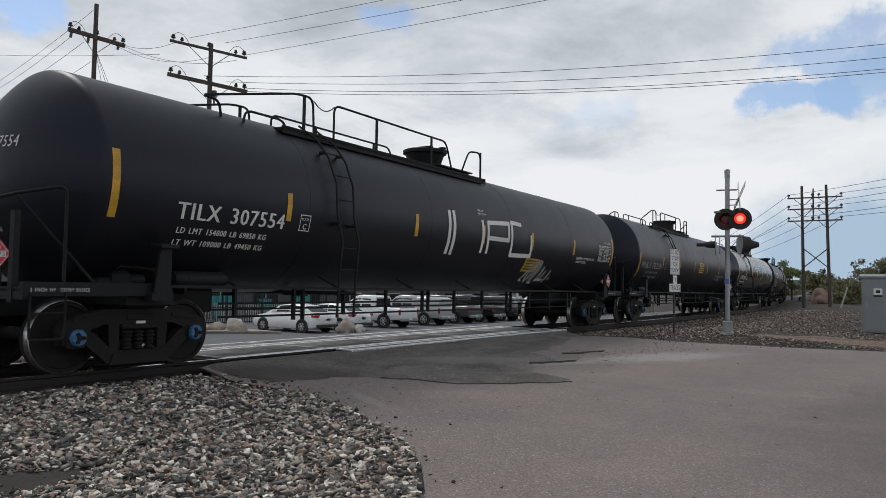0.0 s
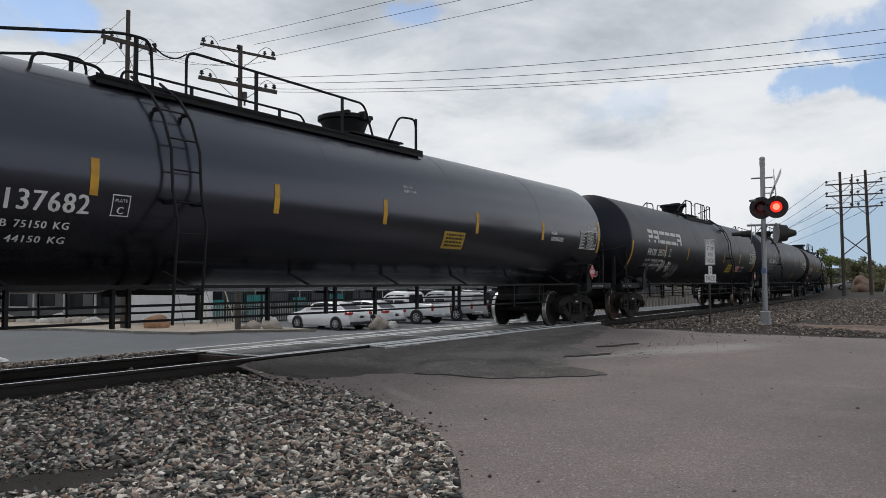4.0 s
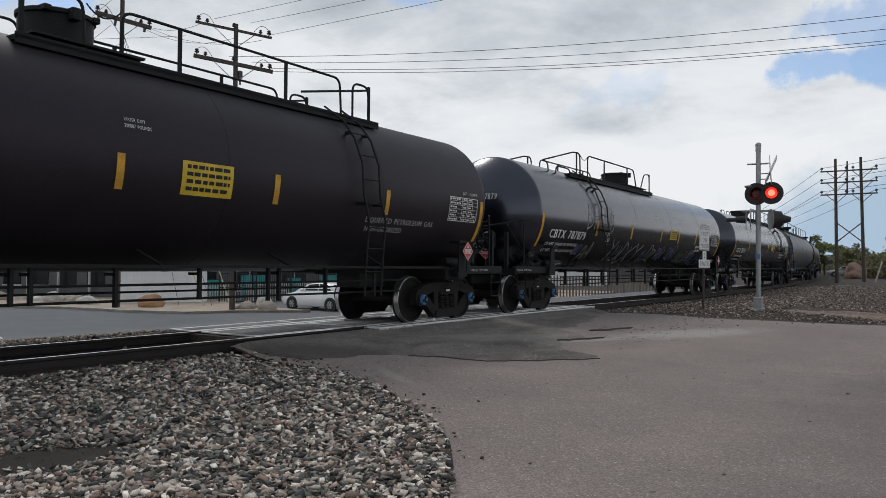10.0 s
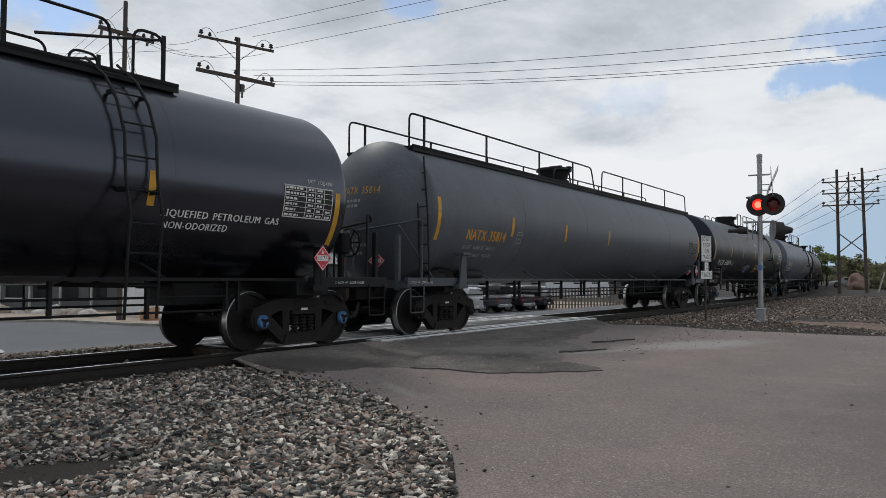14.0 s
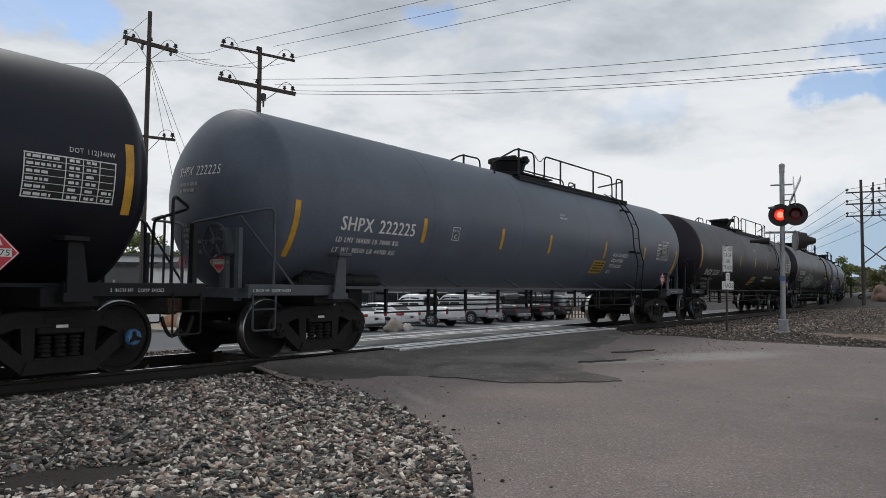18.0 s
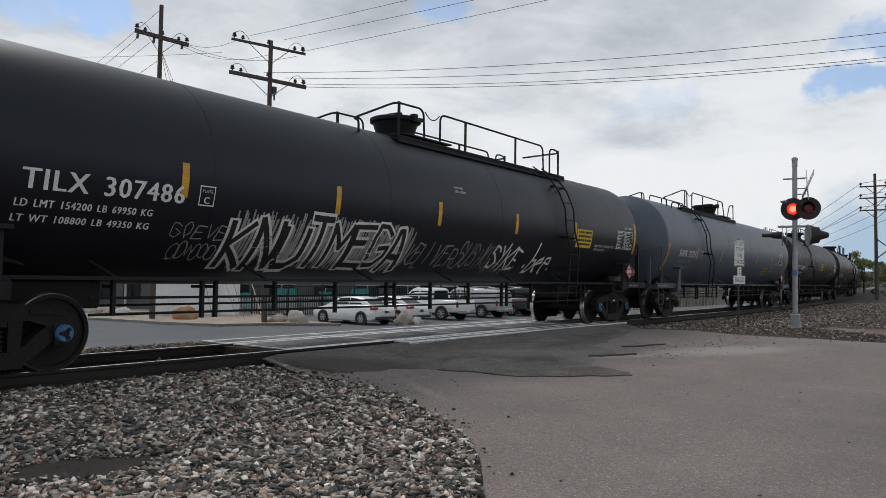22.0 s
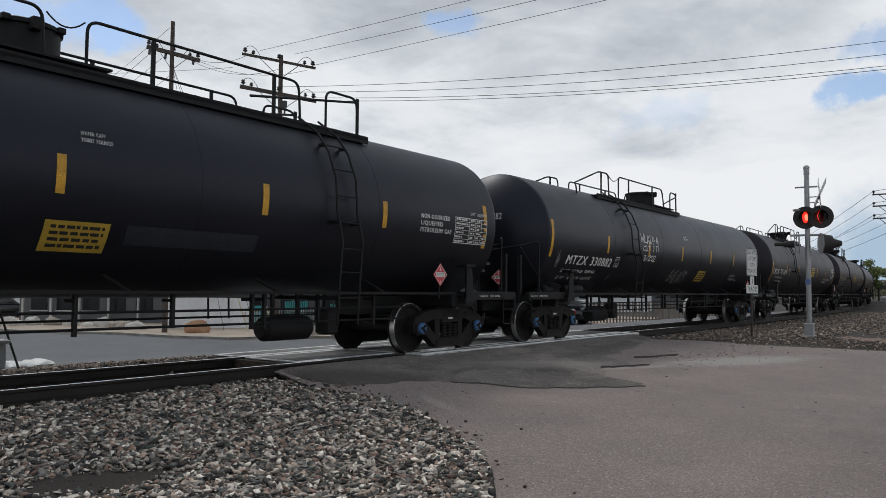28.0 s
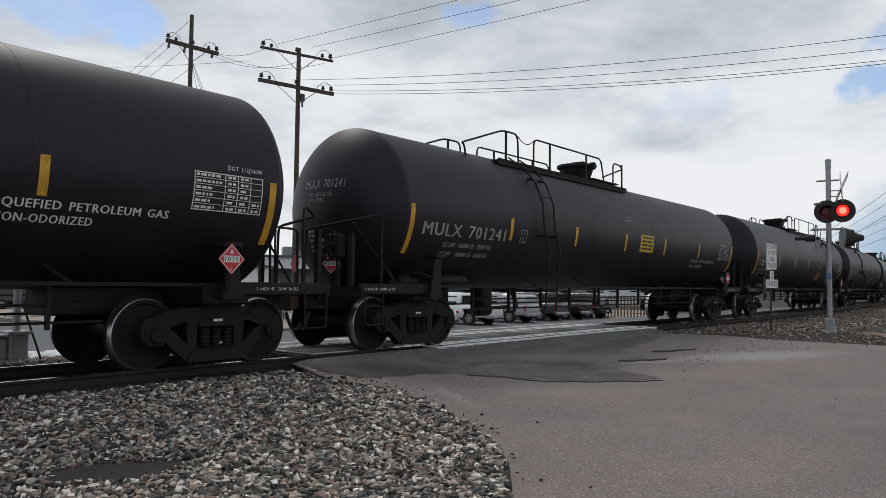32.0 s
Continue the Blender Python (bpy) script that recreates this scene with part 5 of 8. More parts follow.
        for _ in range(n):
            w = rnd.uniform(0.05, 0.11)
            s.add([on_head(u, zz), on_head(u - w, zz), on_head(u - w, zz + 0.055), on_head(u, zz + 0.055)], [(0, 1, 2, 3)])
            u -= w + 0.025
    fine_print(part("head_stencil", s, M_DIMWHITE, car, smooth=0))
    if c.get("tag") == "block":
        for w, lines in ((0.11, ([(-1.16, 2.82), (-1.15, 2.43), (-1.14, 1.96)],
                                 [(-0.97, 2.83), (-0.95, 2.46), (-0.95, 1.95)])),
                         (0.10, ([(0.28, 2.73), (0.32, 2.42), (0.32, 2.04)],
                                  [(0.6, 2.04), (0.56, 2.4), (0.55, 2.72), (1.6, 2.78), (1.59, 2.37), (0.56, 2.37)],
                                  [(2.27, 2.8), (1.75, 2.82), (1.8, 2.03), (2.93, 2.05), (2.85, 2.55)]))):
            for pts in lines:
                s = Shape()
                stroke(s, pts, w)
                part("painted_stroke", s, M_WHITE, car, "large white graffiti stroke", smooth=0)
    if c.get("tag") == "logo":
        blocks = [(-7.42, 0.46), (-6.84, 0.50), (-6.24, 0.54), (-5.62, 0.52), (-5.02, 0.56), (-4.36, 0.54)]
        for i, (bx0, bw) in enumerate(blocks):
            z0, z1, w = 2.52, 2.94, 0.115
            s = Shape()
            bars_ = [(bx0, bx0 + w, z0, z1), (bx0, bx0 + bw, z1 - w, z1)]
            if i in (0, 1, 5):
                bars_ += [(bx0 + bw - w, bx0 + bw, z0 + 0.17, z1), (bx0, bx0 + bw, z0 + 0.14, z0 + 0.14 + w * 0.8)]
            if i in (1, 5):
                bars_ += [(bx0 + bw - w * 1.2, bx0 + bw, z0, z0 + 0.15)]
            if i in (2, 3, 4):
                bars_ += [(bx0, bx0 + bw, z0, z0 + w)]
            if i in (2, 4):
                bars_ += [(bx0 + bw - w, bx0 + bw, z0, z1)]
            for a0, a1, b0, b1 in bars_:
                s.add([on_tank(a0, b0, 0.009), on_tank(a1, b0, 0.009), on_tank(a1, b1, 0.009), on_tank(a0, b1, 0.009)], [(0, 1, 2, 3)])
            part("emblem_block", s, M_WHITE, car, "white block shape of the owner's emblem", smooth=0)
    if "patch" in c:
        q = c["patch"]
        part("paint_patch", sticker(*q, 0.006), M_CHAR, car, "patch of newer charcoal paint", smooth=0)
    if c.get("head_tag"):
        s = Shape()
        rnd = random.Random(71)
        for i in range(34):
            u0, z0 = rnd.choice([(0.95, 3.0), (-0.55, 3.0)])
            u0, z0 = u0 + rnd.uniform(-0.32, 0.32), z0 + rnd.uniform(-0.25, 0.35)
            u1, z1 = u0 + rnd.uniform(-0.18, 0.18), z0 + rnd.uniform(-0.2, 0.2)
            p0, p1 = Vector(on_head(u0, z0)), Vector(on_head(u1, z1))
            n = (p1 - p0).cross(Vector((1, 0, 0))).normalized() * 0.022
            s.add([tuple(p0 - n), tuple(p0 + n), tuple(p1 + n), tuple(p1 - n)], [(0, 1, 2, 3)])
        part("head_spray", s, MATS["pale blue spray"], car, "pale graffiti on the tank head", smooth=0)
    inks = {"w": M_WHITE, "d": M_DIMWHITE, "b": MATS["pale blue spray"], "k": M_RUBBER}
    for g in c.get("spray", ()):
        fine_print(part("spray_paint", scrawl(*g[:6], **({"w": g[6]} if len(g) > 6 else {})), inks[g[7] if len(g) > 7 else "d"], car, "sprayed graffiti scrawl", smooth=0))
    for word, x0, z0, wd, ht, seed, lw, tone in c.get("tags", ()):
        out = {"k": 0.0105}.get(tone, 0.008)
        fine_print(part("spray_paint", tag(word, x0, z0, wd, ht, seed, lw, out, wild=0.25 if lw > 0.07 else 0.9, lean=0.0 if lw > 0.07 else 0.18), inks[tone], car, "sprayed graffiti tag", smooth=0))
    if "piece" in c:
        fine_print(part("spray_ground", hatch(*c["piece"]), M_DIMWHITE, car, "hatched pale ground of a graffiti piece", smooth=0))


mat("pale blue spray", (0.20, 0.30, 0.52), 0.7, vary=0.2, scale=4, bump=0.0)


def under_works(car, half, axle, dark, flip, low, low_round, tank_at):
    """Pipes, hangers, reservoir and brake gear below the tank."""
    tc = axle - 0.889
    for y in (-1.20, 1.20):
        part("running_pipe", Shape().box(-tc + 0.1, tc - 0.1, y - 0.012, y + 0.012, 1.08, 1.125), M_GREYSTEEL if dark is M_GREYSTEEL else dark, car, smooth=0)
        k = 1 if y > 0 else -1
        mt = M_GREYSTEEL if dark is M_GREYSTEEL else dark
        x = -tc + 1.6
        while x < tc - 1:
            part("pipe_strut", cached(("strut", k, mt.name), lambda: Shape().rod((-0.22, on_tank(0, 1.34)[1] * -k, 1.34), (0, y, 1.10), 0.024, seg=6).mesh("pipe_strut", mt, 40)), None, car, m=pose(x, 0, 0))
            x += 2.35
    lo, hi = -tc + 1.3, tc - 1.6
    for y, z in ((-1.12, 0.66), (-1.12, 0.86), (0.5, 0.70)):
        part("brake_pipe", Shape().rod((lo, y, z), (hi, y, z), 0.018, seg=6), M_DARK, car)
    x = lo + 0.3
    i = 0
    while x < hi:
        part("pipe_hanger", cached(("hanger", i % 2), lambda: Shape().box(-0.022, 0.022, -1.15, -1.09, 0.58 if i % 2 else 0.64, 1.1).box(-0.022, 0.022, -1.12, -0.9, 0.98, 1.02).mesh("pipe_hanger", M_DARK, 0)), None, car, m=pose(x, 0, 0))
        if i % 3 == 1:
            part("pipe_hanger", cached(("hanger", i % 2), lambda: None), None, car, m=pose(x + 0.22, 0, 0))
        x += 1.28
        i += 1
    if low is not None and low_round:
        s = Shape()
        s.turn([(-0.50, 0.0), (-0.49, 0.14), (-0.42, 0.19), (0.42, 0.19), (0.49, 0.14), (0.50, 0.0)], 18, "x", (low, -0.74, 0.55))
        r = part("brake_reservoir", s, M_DARK, car, "black brake reservoir slung under the tank")
        for q in (low - 0.25, low + 0.25):
            part("strap", Shape().box(q - 0.03, q + 0.03, -0.76, -0.72, 0.7, 1.1), M_DARK, r, smooth=0)
        part("valve_block", Shape().box(low + 0.7, low + 1.0, -0.95, -0.65, 0.42, 0.85, 0.04).box(low + 0.8, low + 0.87, -0.8, -0.74, 0.85, 1.1), M_DARK, car)
    elif low is not None:
        s = Shape()
        s.box(low - 0.17, low + 0.17, -0.95, -0.66, 0.66, 1.12, 0.05).turn([(-0.2, 0.0), (-0.19, 0.12), (0.19, 0.12), (0.2, 0.0)], 14, "x", (low, -0.8, 0.62))
        s.rod((low + 0.15, -0.78, 0.66), (low + 0.95, -0.78, 0.68), 0.03, seg=8).rod((low - 0.55, -0.78, 0.60), (low - 0.15, -0.78, 0.62), 0.05, seg=8)
        b = part("brake_cylinder", s, M_DARK, car, "black brake cylinder with its push rod")
        part("lever", Shape().prism([(low + 1.30, 0.62), (low + 1.38, 0.62), (low + 1.20, 1.1), (low + 1.02, 1.1)], -0.80, -0.76), M_DARK, b, smooth=0)
    s = Shape()
    x = tank_at or -axle + 1.95
    s.turn([(-0.48, 0.0), (-0.47, 0.085), (-0.42, 0.115), (0.42, 0.115), (0.47, 0.085), (0.48, 0.0)], 18, "x", (x, -0.96, 1.21))
    r = part("air_reservoir", s, M_DARK, car, "small black air reservoir above the truck")
    part("strap", Shape().turn([(-0.02, 0.12), (0.02, 0.12)], 18, "x", (x - 0.25, -0.96, 1.21)).box(x - 0.27, x - 0.23, -0.98, -0.7, 1.0, 1.12), M_DARK, r)
    if flip:
        s = Shape()
        scr = random.Random(int(axle * 100))
        for q in range(9):
            a, b = scr.uniform(-0.5, 0.9), scr.uniform(-0.5, 0.9)
            x0, x1 = x + scr.uniform(-0.38, 0.38), x + scr.uniform(-0.38, 0.38)
            s.add([(x0, -0.96 - 0.118 * math.cos(a), 1.21 + 0.118 * math.sin(a)), (x0 + 0.05, -0.96 - 0.118 * math.cos(a), 1.21 + 0.118 * math.sin(a)), (x1 + 0.05, -0.96 - 0.125 * math.cos(b), 1.21 + 0.125 * math.sin(b)), (x1, -0.96 - 0.125 * math.cos(b), 1.21 + 0.125 * math.sin(b))], [(0, 1, 2, 3)])
        part("reservoir_spray", s, M_DIMWHITE, r, "pale graffiti on the reservoir", smooth=0)
    s = Shape()
    x = -axle + 0.55
    s.box(x, x + 0.28, -0.98, -0.74, 1.02, 1.30, 0.04).rod((x + 0.28, -0.86, 1.18), (x + 0.5, -0.86, 1.18), 0.085, seg=12).rod((x - 0.2, -0.86, 1.14), (x, -0.86, 1.14), 0.07, seg=12)
    v = part("brake_valve", s, M_DARK, car, "cast brake valve block with pipes")
    for q in (0.05, 0.14, 0.22):
        part("air_pipe", Shape().tube([(x + q, -0.9, 1.28), (x + q + 0.05, -0.95, 1.36), (x + 0.5 + q, -0.93, 1.33), (x + 0.95, -0.96, 1.24)], 0.014, 6), M_DARK, v)


def build_car(c):
    """One tank car; its origin is on the rails under its middle, x towards the train's rear."""
    axle = c["span"] / 2
    half = axle - 0.08
    dark = M_GREYSTEEL if c["paint"] in (M_GREY, M_GREY2) else M_DARK
    topdark = M_DARK
    car = thing("tank_car", c["label"], "tank car", "tank cars of the train")
    seams = [x * half / 9 for x in c.get("seams", (-5.4, -1.8, 1.8, 5.4))]
    part("tank", tank_mesh(c["lead"], c["trail"], c["paint"], seams), None, car)
    top_works(car, c["kind"], topdark, half, c["short"], c["no"][:8] in ("CBTX 787", "MULX 702", "MTZX 330"), c.get("reach"))
    for e in (-1, 1):
        end_works(car, e, half, axle, dark, e in c["brake"], c.get("placard", c["trail"] - 0.75))
    under_works(car, half, axle, dark, c.get("tank_spray", False), c["low_tank"], c["tank_round"], {5: 8.3, 12: 8.62, 13: 8.35}.get(c["place"]))
    car_marks(car, c, half)
    blue = c.get("caps", "b")
    sets = []
    shift = c["gear"]
    for i, x in enumerate((shift - axle, shift - axle + 1.778, shift + axle - 1.778, shift + axle)):
        ws = part("wheelset", cached(("axle",), lambda: Shape().turn([(-1.03, 0.075), (-0.85, 0.08), (-0.83, 0.10), (-0.68, 0.10), (-0.6, 0.085), (0.6, 0.085), (0.68, 0.10), (0.83, 0.10), (0.85, 0.08), (1.03, 0.075)], 14, "y").mesh("axle", M_GRIME, 40)), None, car, m=pose(x, 0, 0.457))
        for side in (0, 180):
            part("wheel", cached(("wheel", c["no"].startswith("PROX")), lambda: wheel_mesh(M_RUSTY if c["no"].startswith("PROX") else M_GRIME)), None, ws, m=pose(0, -0.754 if side == 0 else 0.754, 0, 0, 0, side))
            bm_ = M_BLUE if (blue == "b" or (blue == "m" and i % 3 == 0)) else M_GRIME
            part("bearing_cap", cached(("cap", bm_.name), lambda: cap_mesh(bm_)), None, ws, m=pose(0, -1.085 if side == 0 else 1.085, 0, 0, 0, side))
        sets.append((ws, x))
    for x in (shift - axle + 0.889, shift + axle - 0.889):
        for side in (0, 180):
            fr = part("side_frame", cached(("frame",), side_frame_mesh), None, car, m=pose(x, -0.985 if side == 0 else 0.985, 0, 0, 0, side))
            if side == 0:
                part("frame_label", cached(("flabel",), lambda: Shape().box(-0.07, 0.07, -0.125, -0.121, 0.60, 0.645).mesh("frame_label", M_WHITE, 0)), None, fr, "small white label")
            for q in (-0.17, 0.0, 0.17):
                for yq in (-0.075,):
                    part("spring", cached(("spring",), spring_mesh), None, fr, m=pose(q, yq, 0))
        part("truck_bolster", cached(("bolster",), lambda: Shape().box(-0.2, 0.2, -0.95, 0.95, 0.42, 0.66, 0.04).box(-0.62, -0.5, -0.8, 0.8, 0.3, 0.42, 0.02).box(0.5, 0.62, -0.8, 0.8, 0.3, 0.42, 0.02).mesh("truck_bolster", M_GRIME, 30)), None, car, m=pose(x, 0, 0))
    return car, sets


# front coupler's place along the track at 0 s, axle span, and looks
MU = (-5.2, -2.5, 0.12, 2.87, 5.6)
CARS = [
    dict(s=4.44, span=18.50, kind="A", paint=M_BLACK, no="TILX 307554", at=(-8.12, 2.08, 2.02), stripes=(-5.91, -2.31, 0.44, 3.06, 5.92), plate=-5.72, wt=("LD LMT 154000 LB 69850 KG", "LT WT 109000 LB 49450 KG"), decal_at=(2.75, 2.0, False), lpg_at=(5.85, 2.1), lpg_size=0.07, label="black tank car with large white graffiti letters", tag="block",
         tags=[("ZUIL", 3.1, 1.42, 0.9, 0.5, 4, 0.05, "w"), ("LLI.", 4.05, 1.45, 0.9, 0.3, 5, 0.06, "w")]),
    dict(s=25.36, span=17.46, kind="A", paint=M_BLACK, no="MULX 702201", at=(-8.17, 2.06, 2.59), stripes=MU, plate=-5.05, ink="d", decal_at=(1.12, 2.54, True), lpg_at=(4.86, 1.95), dimwords=True, label="black tank car with grey stencils and square yellow notice"),
    dict(s=45.23, span=18.5, kind="A", paint=M_GLOSS, no="CTCX 137682", at=(-8.07, 2.02, 2.06), stripes=(-5.87, -2.99, -0.41, 2.79, 5.89), plate=-5.70, wt=("LD LMT 165700 LB 75150 KG", "LT WT 97300 LB 44150 KG"), decal_at=(1.59, 2.23, False), words=("NON-", "ODORIZED"), indent=0.0, lpg_at=(6.30, 2.4), label="glossy black tank car with crisp white lettering", caps="n"),
    dict(s=66.17, span=17.71, kind="B", paint=M_BLACK, no="PROX 29776", reach=(1.95, 2.2, 2.78), at=(-7.41, 2.10, 1.87), stripes=(-5.48, -2.77, 0.10, 2.73, 5.69), plate=-5.2, wt=("LD LMT  162300 LB  73600 KG", "LT WT   100700 LB  45700 KG"), decal_at=(3.52, 1.99, False), lpg=False, label="black tank car with large white block shapes and scribbles", caps="n", tag="logo", spray=[(-4.45, 1.42, 0.8, 0.40, 9, 12, 0.012, "d"), (-4.55, 1.40, 0.95, 0.12, 8, 13, 0.012, "d")],
         tags=[("PROX", -6.75, 1.62, 0.75, 0.30, 3, 0.018, "d"), ("801-408", -5.75, 1.60, 1.15, 0.32, 6, 0.032, "w"), ("H", -3.9, 1.6, 0.3, 0.2, 7, 0.01, "d")]),
    dict(s=86.36, span=18.36, kind="A", paint=M_CHAR, no="GATX 206692", at=(-7.78, 2.26, 2.11), stripes=(-5.46, -2.24, 1.43, 3.35, 6.15), plate=-5.28, wt=("LD LMT 155600 LB 75150 KG", "LT WT 97400 LB 44220 KG"), crisp=False, label="charcoal black tank car with faint scribbles and white stencils", caps="n", words=("NON-ODORIZED", "LIQUEFIED", "PETROLEUM GAS"), indent=0.0, lpg_at=(6.80, 2.45), lpg_size=0.075, decal_at=(2.7, 1.81, False),
         tags=[("AUW", -8.25, 1.86, 0.45, 0.36, 14, 0.015, "d"), ("IHS", -2.2, 1.72, 0.42, 0.30, 15, 0.016, "d")]),
    dict(s=107.2, span=17.35, kind="B", paint=M_BROWN, no="MULX 702206", at=(-8.13, 2.05, 2.63), stripes=MU, plate=-4.95, crisp=False, decal_at=(1.13, 2.56, True), lpg_at=(4.9, 1.95), dimwords=True, label="dull black tank car with square yellow notice"),
    dict(s=126.93, span=17.82, kind="A", paint=M_GLOSS, no="CBTX 787879", at=(-7.92, 1.94, 2.22), stripes=(-4.90, -2.10, 0.81, 2.93, 5.22), plate=-4.15, wt=("LD LMT 154600 LB 70150 KG", "LT WT 108400 LB 49150 KG"), decal_at=(1.91, 2.53, False), lpg_at=(5.13, 1.97), lpg_size=0.09, squeeze=0.62, label="glossy black tank car with scribbled graffiti along its side", spray=[(-4.35, 2.15, 0.55, 0.75, 4, 25, 0.016, "d"), (-6.1, 1.52, 0.42, 0.28, 4, 26, 0.012, "b"), (-0.55, 1.40, 0.45, 0.35, 4, 28, 0.012, "b"), (0.85, 1.44, 0.75, 0.45, 5, 24, 0.012, "b"), (2.0, 1.45, 1.0, 0.50, 6, 27, 0.013, "b"), (3.3, 1.40, 0.8, 0.34, 5, 33, 0.010, "d"), (4.7, 1.42, 0.7, 0.42, 5, 29, 0.011, "b"), (6.3, 1.33, 0.9, 0.40, 5, 32, 0.010, "b")],
         tags=[("BP", -5.7, 2.22, 0.85, 0.66, 21, 0.030, "d"), ("SPG", -4.75, 2.45, 0.95, 0.42, 34, 0.020, "d"), ("AA", -5.55, 1.42, 0.75, 0.42, 22, 0.024, "d"), ("YUCKY", -3.6, 1.36, 2.75, 0.55, 23, 0.032, "d"), ("YU", -2.9, 1.5, 0.5, 0.3, 36, 0.012, "b"), ("DZ", -0.05, 1.40, 0.75, 0.48, 35, 0.028, "d"), ("DAM", 4.2, 1.40, 1.0, 0.45, 37, 0.016, "d"), ("KUB", 5.4, 1.36, 0.8, 0.35, 38, 0.011, "b")]),
    dict(s=147.12, span=17.78, kind="B", paint=M_GLOSS, no="CBTX 787951", at=(-7.95, 1.94, 2.21), stripes=(-4.96, -2.14, 0.72, 2.97, 5.23), plate=None, wt=("LD LMT 154800 LB 70200 KG", "LT WT 108200 LB 49100 KG"), decal_at=(1.94, 2.53, False), lpg_at=(5.23, 1.98), label="clean glossy black tank car with yellow notice"),
    dict(s=167.3, span=18.14, kind="L", paint=M_GREY2, no="NATX 35814", at=(-7.90, 2.0, 1.60), stripes=(-6.03, -3.19, -0.26), plate=-5.75, ink="o", crisp=False, lpg=False, decal=False, label="grey tank car with orange number and full-length top railing", caps="n"),
    dict(s=187.85, span=17.41, kind="B", paint=M_BLACK, no="MTZX 330874", at=(-7.65, 1.83, 2.43), stripes=(-5.37, -2.75, 0.12, 3.02, 5.87), plate=-4.90, wt=("LD LMT 161800 LB 73400 KG", "LT WT 101200 LB 45800 KG"), decal_at=(0.62, 1.93, False), lpg_at=(1.62, 1.83), label="black tank car with small pale blue graffiti tag",
         tags=[("REN", -2.15, 1.60, 0.50, 0.20, 31, 0.018, "d"), ("TOUCH", -1.62, 1.54, 0.90, 0.32, 39, 0.034, "b"), ("TOUCH", -1.61, 1.545, 0.90, 0.32, 39, 0.012, "d"), ("U", -1.35, 1.74, 0.35, 0.16, 45, 0.02, "b"), ("12", -0.70, 1.66, 0.26, 0.16, 40, 0.016, "b"), ("AW", -5.9, 1.45, 0.4, 0.32, 32, 0.012, "d")]),
    dict(s=207.7, span=17.2, kind="B", paint=M_GREY, no="SHPX 222225", at=(-7.64, 2.09, 1.92), stripes=(-5.32, -2.54, -0.34, 2.6, 5.2), plate=-4.50, wt=("LD LMT 164500 LB 74600 KG", "LT WT 98500 LB 44700 KG"), words=("NON ODORIZED", "LIQUEFIED", "PETROLEUM", "GAS"), indent=-0.0, lpg_at=(3.52, 2.08), decal_at=(2.20, 1.94, False), label="blue-grey tank car with white stencils", caps="n"),
    dict(s=227.40, span=17.15, kind="B", paint=M_BROWN, no="SHQX 51211", at=(-7.49, 1.76, 1.90), stripes=(-5.32, -2.45, 0.29, 3.13, 6.66), plate=-5.15, wt=("LD LMT  163000 LB 73550 KG", "LT WT   10000 LB 45350 KG"), decal_at=(0.24, 1.77, False), lpg_at=(2.55, 1.76), label="dull black tank car with white number", caps="m"),
    dict(s=246.96, span=18.21, kind="B", paint=M_BLACK, no="TILX 307486", at=(-7.90, 2.12, 2.00), stripes=(-5.80, -3.01, -0.31, 2.69), plate=-5.65, wt=("LD LMT 154200 LB 69950 KG", "LT WT 108800 LB 49350 KG"), decal_at=(5.61, 2.50, True), lpg_at=(6.48, 2.10), lpg_size=0.06, label="black tank car with long white graffiti piece", head_tag=True, spray=[(-5.85, 1.42, 0.7, 0.24, 6, 43, 0.012, "d")],
         tags=[("KNUTMEGA", -5.0, 1.38, 3.95, 0.66, 41, 0.17, "w"), ("KNUTMEGA", -5.0, 1.38, 3.95, 0.66, 41, 0.085, "k"), ("GOEVE", -5.95, 1.70, 0.9, 0.18, 44, 0.013, "d"), ("KELI", -1.0, 1.46, 0.7, 0.42, 42, 0.022, "d"), ("VERSUS", -0.2, 1.44, 1.45, 0.42, 48, 0.024, "d"), ("HKG", 1.3, 1.46, 0.5, 0.46, 49, 0.018, "d"), ("SYKE", 1.75, 1.44, 1.2, 0.50, 50, 0.042, "w"), ("XTRHEM", 1.75, 1.36, 1.2, 0.16, 51, 0.014, "d"), (".bee.", 3.2, 1.44, 1.5, 0.50, 52, 0.050, "w")], piece=(-5.05, 1.36, 4.0, 0.74, 150, 45, 0.03)),
    dict(s=267.7, span=17.07, kind="A", paint=M_GREY, no="SHPX 222213", at=(-7.44, 2.07, 1.87), stripes=(-5.45, -2.61, 0.19, 3.01), plate=-5.22, wt=("LD LMT 165000 LB 74830 KG", "LT WT 98000 LB 44450 KG"), crisp=False, decal_at=(4.29, 1.95, False), words=("NON ODORIZED", "LIQUEFIED", "PETROLEUM", "GAS"), indent=0.0, lpg_at=(5.60, 2.06), dimwords=True, label="blue-grey tank car with faded markings", caps="n",
         tags=[("KWA", -4.55, 1.58, 0.42, 0.28, 71, 0.010, "d")]),
    dict(s=287.23, span=17.26, kind="A", paint=M_BROWN, no="CBTX 785940", at=(-8.09, 2.03, 2.66), stripes=MU, plate=-4.90, wt=("LD LMT 161600 LB 73400 KG", "LT WT 101200 LB 45900 KG"), decal_at=(1.12, 2.53, True), lpg_at=(4.88, 1.92), dimwords=True, label="faded brown-black tank car with outlined graffiti", caps="n",
         tags=[("DESTROYS", -3.95, 1.50, 2.75, 0.34, 51, 0.009, "d"), ("DESTROYS", -3.92, 1.47, 2.75, 0.34, 51, 0.006, "d")]),
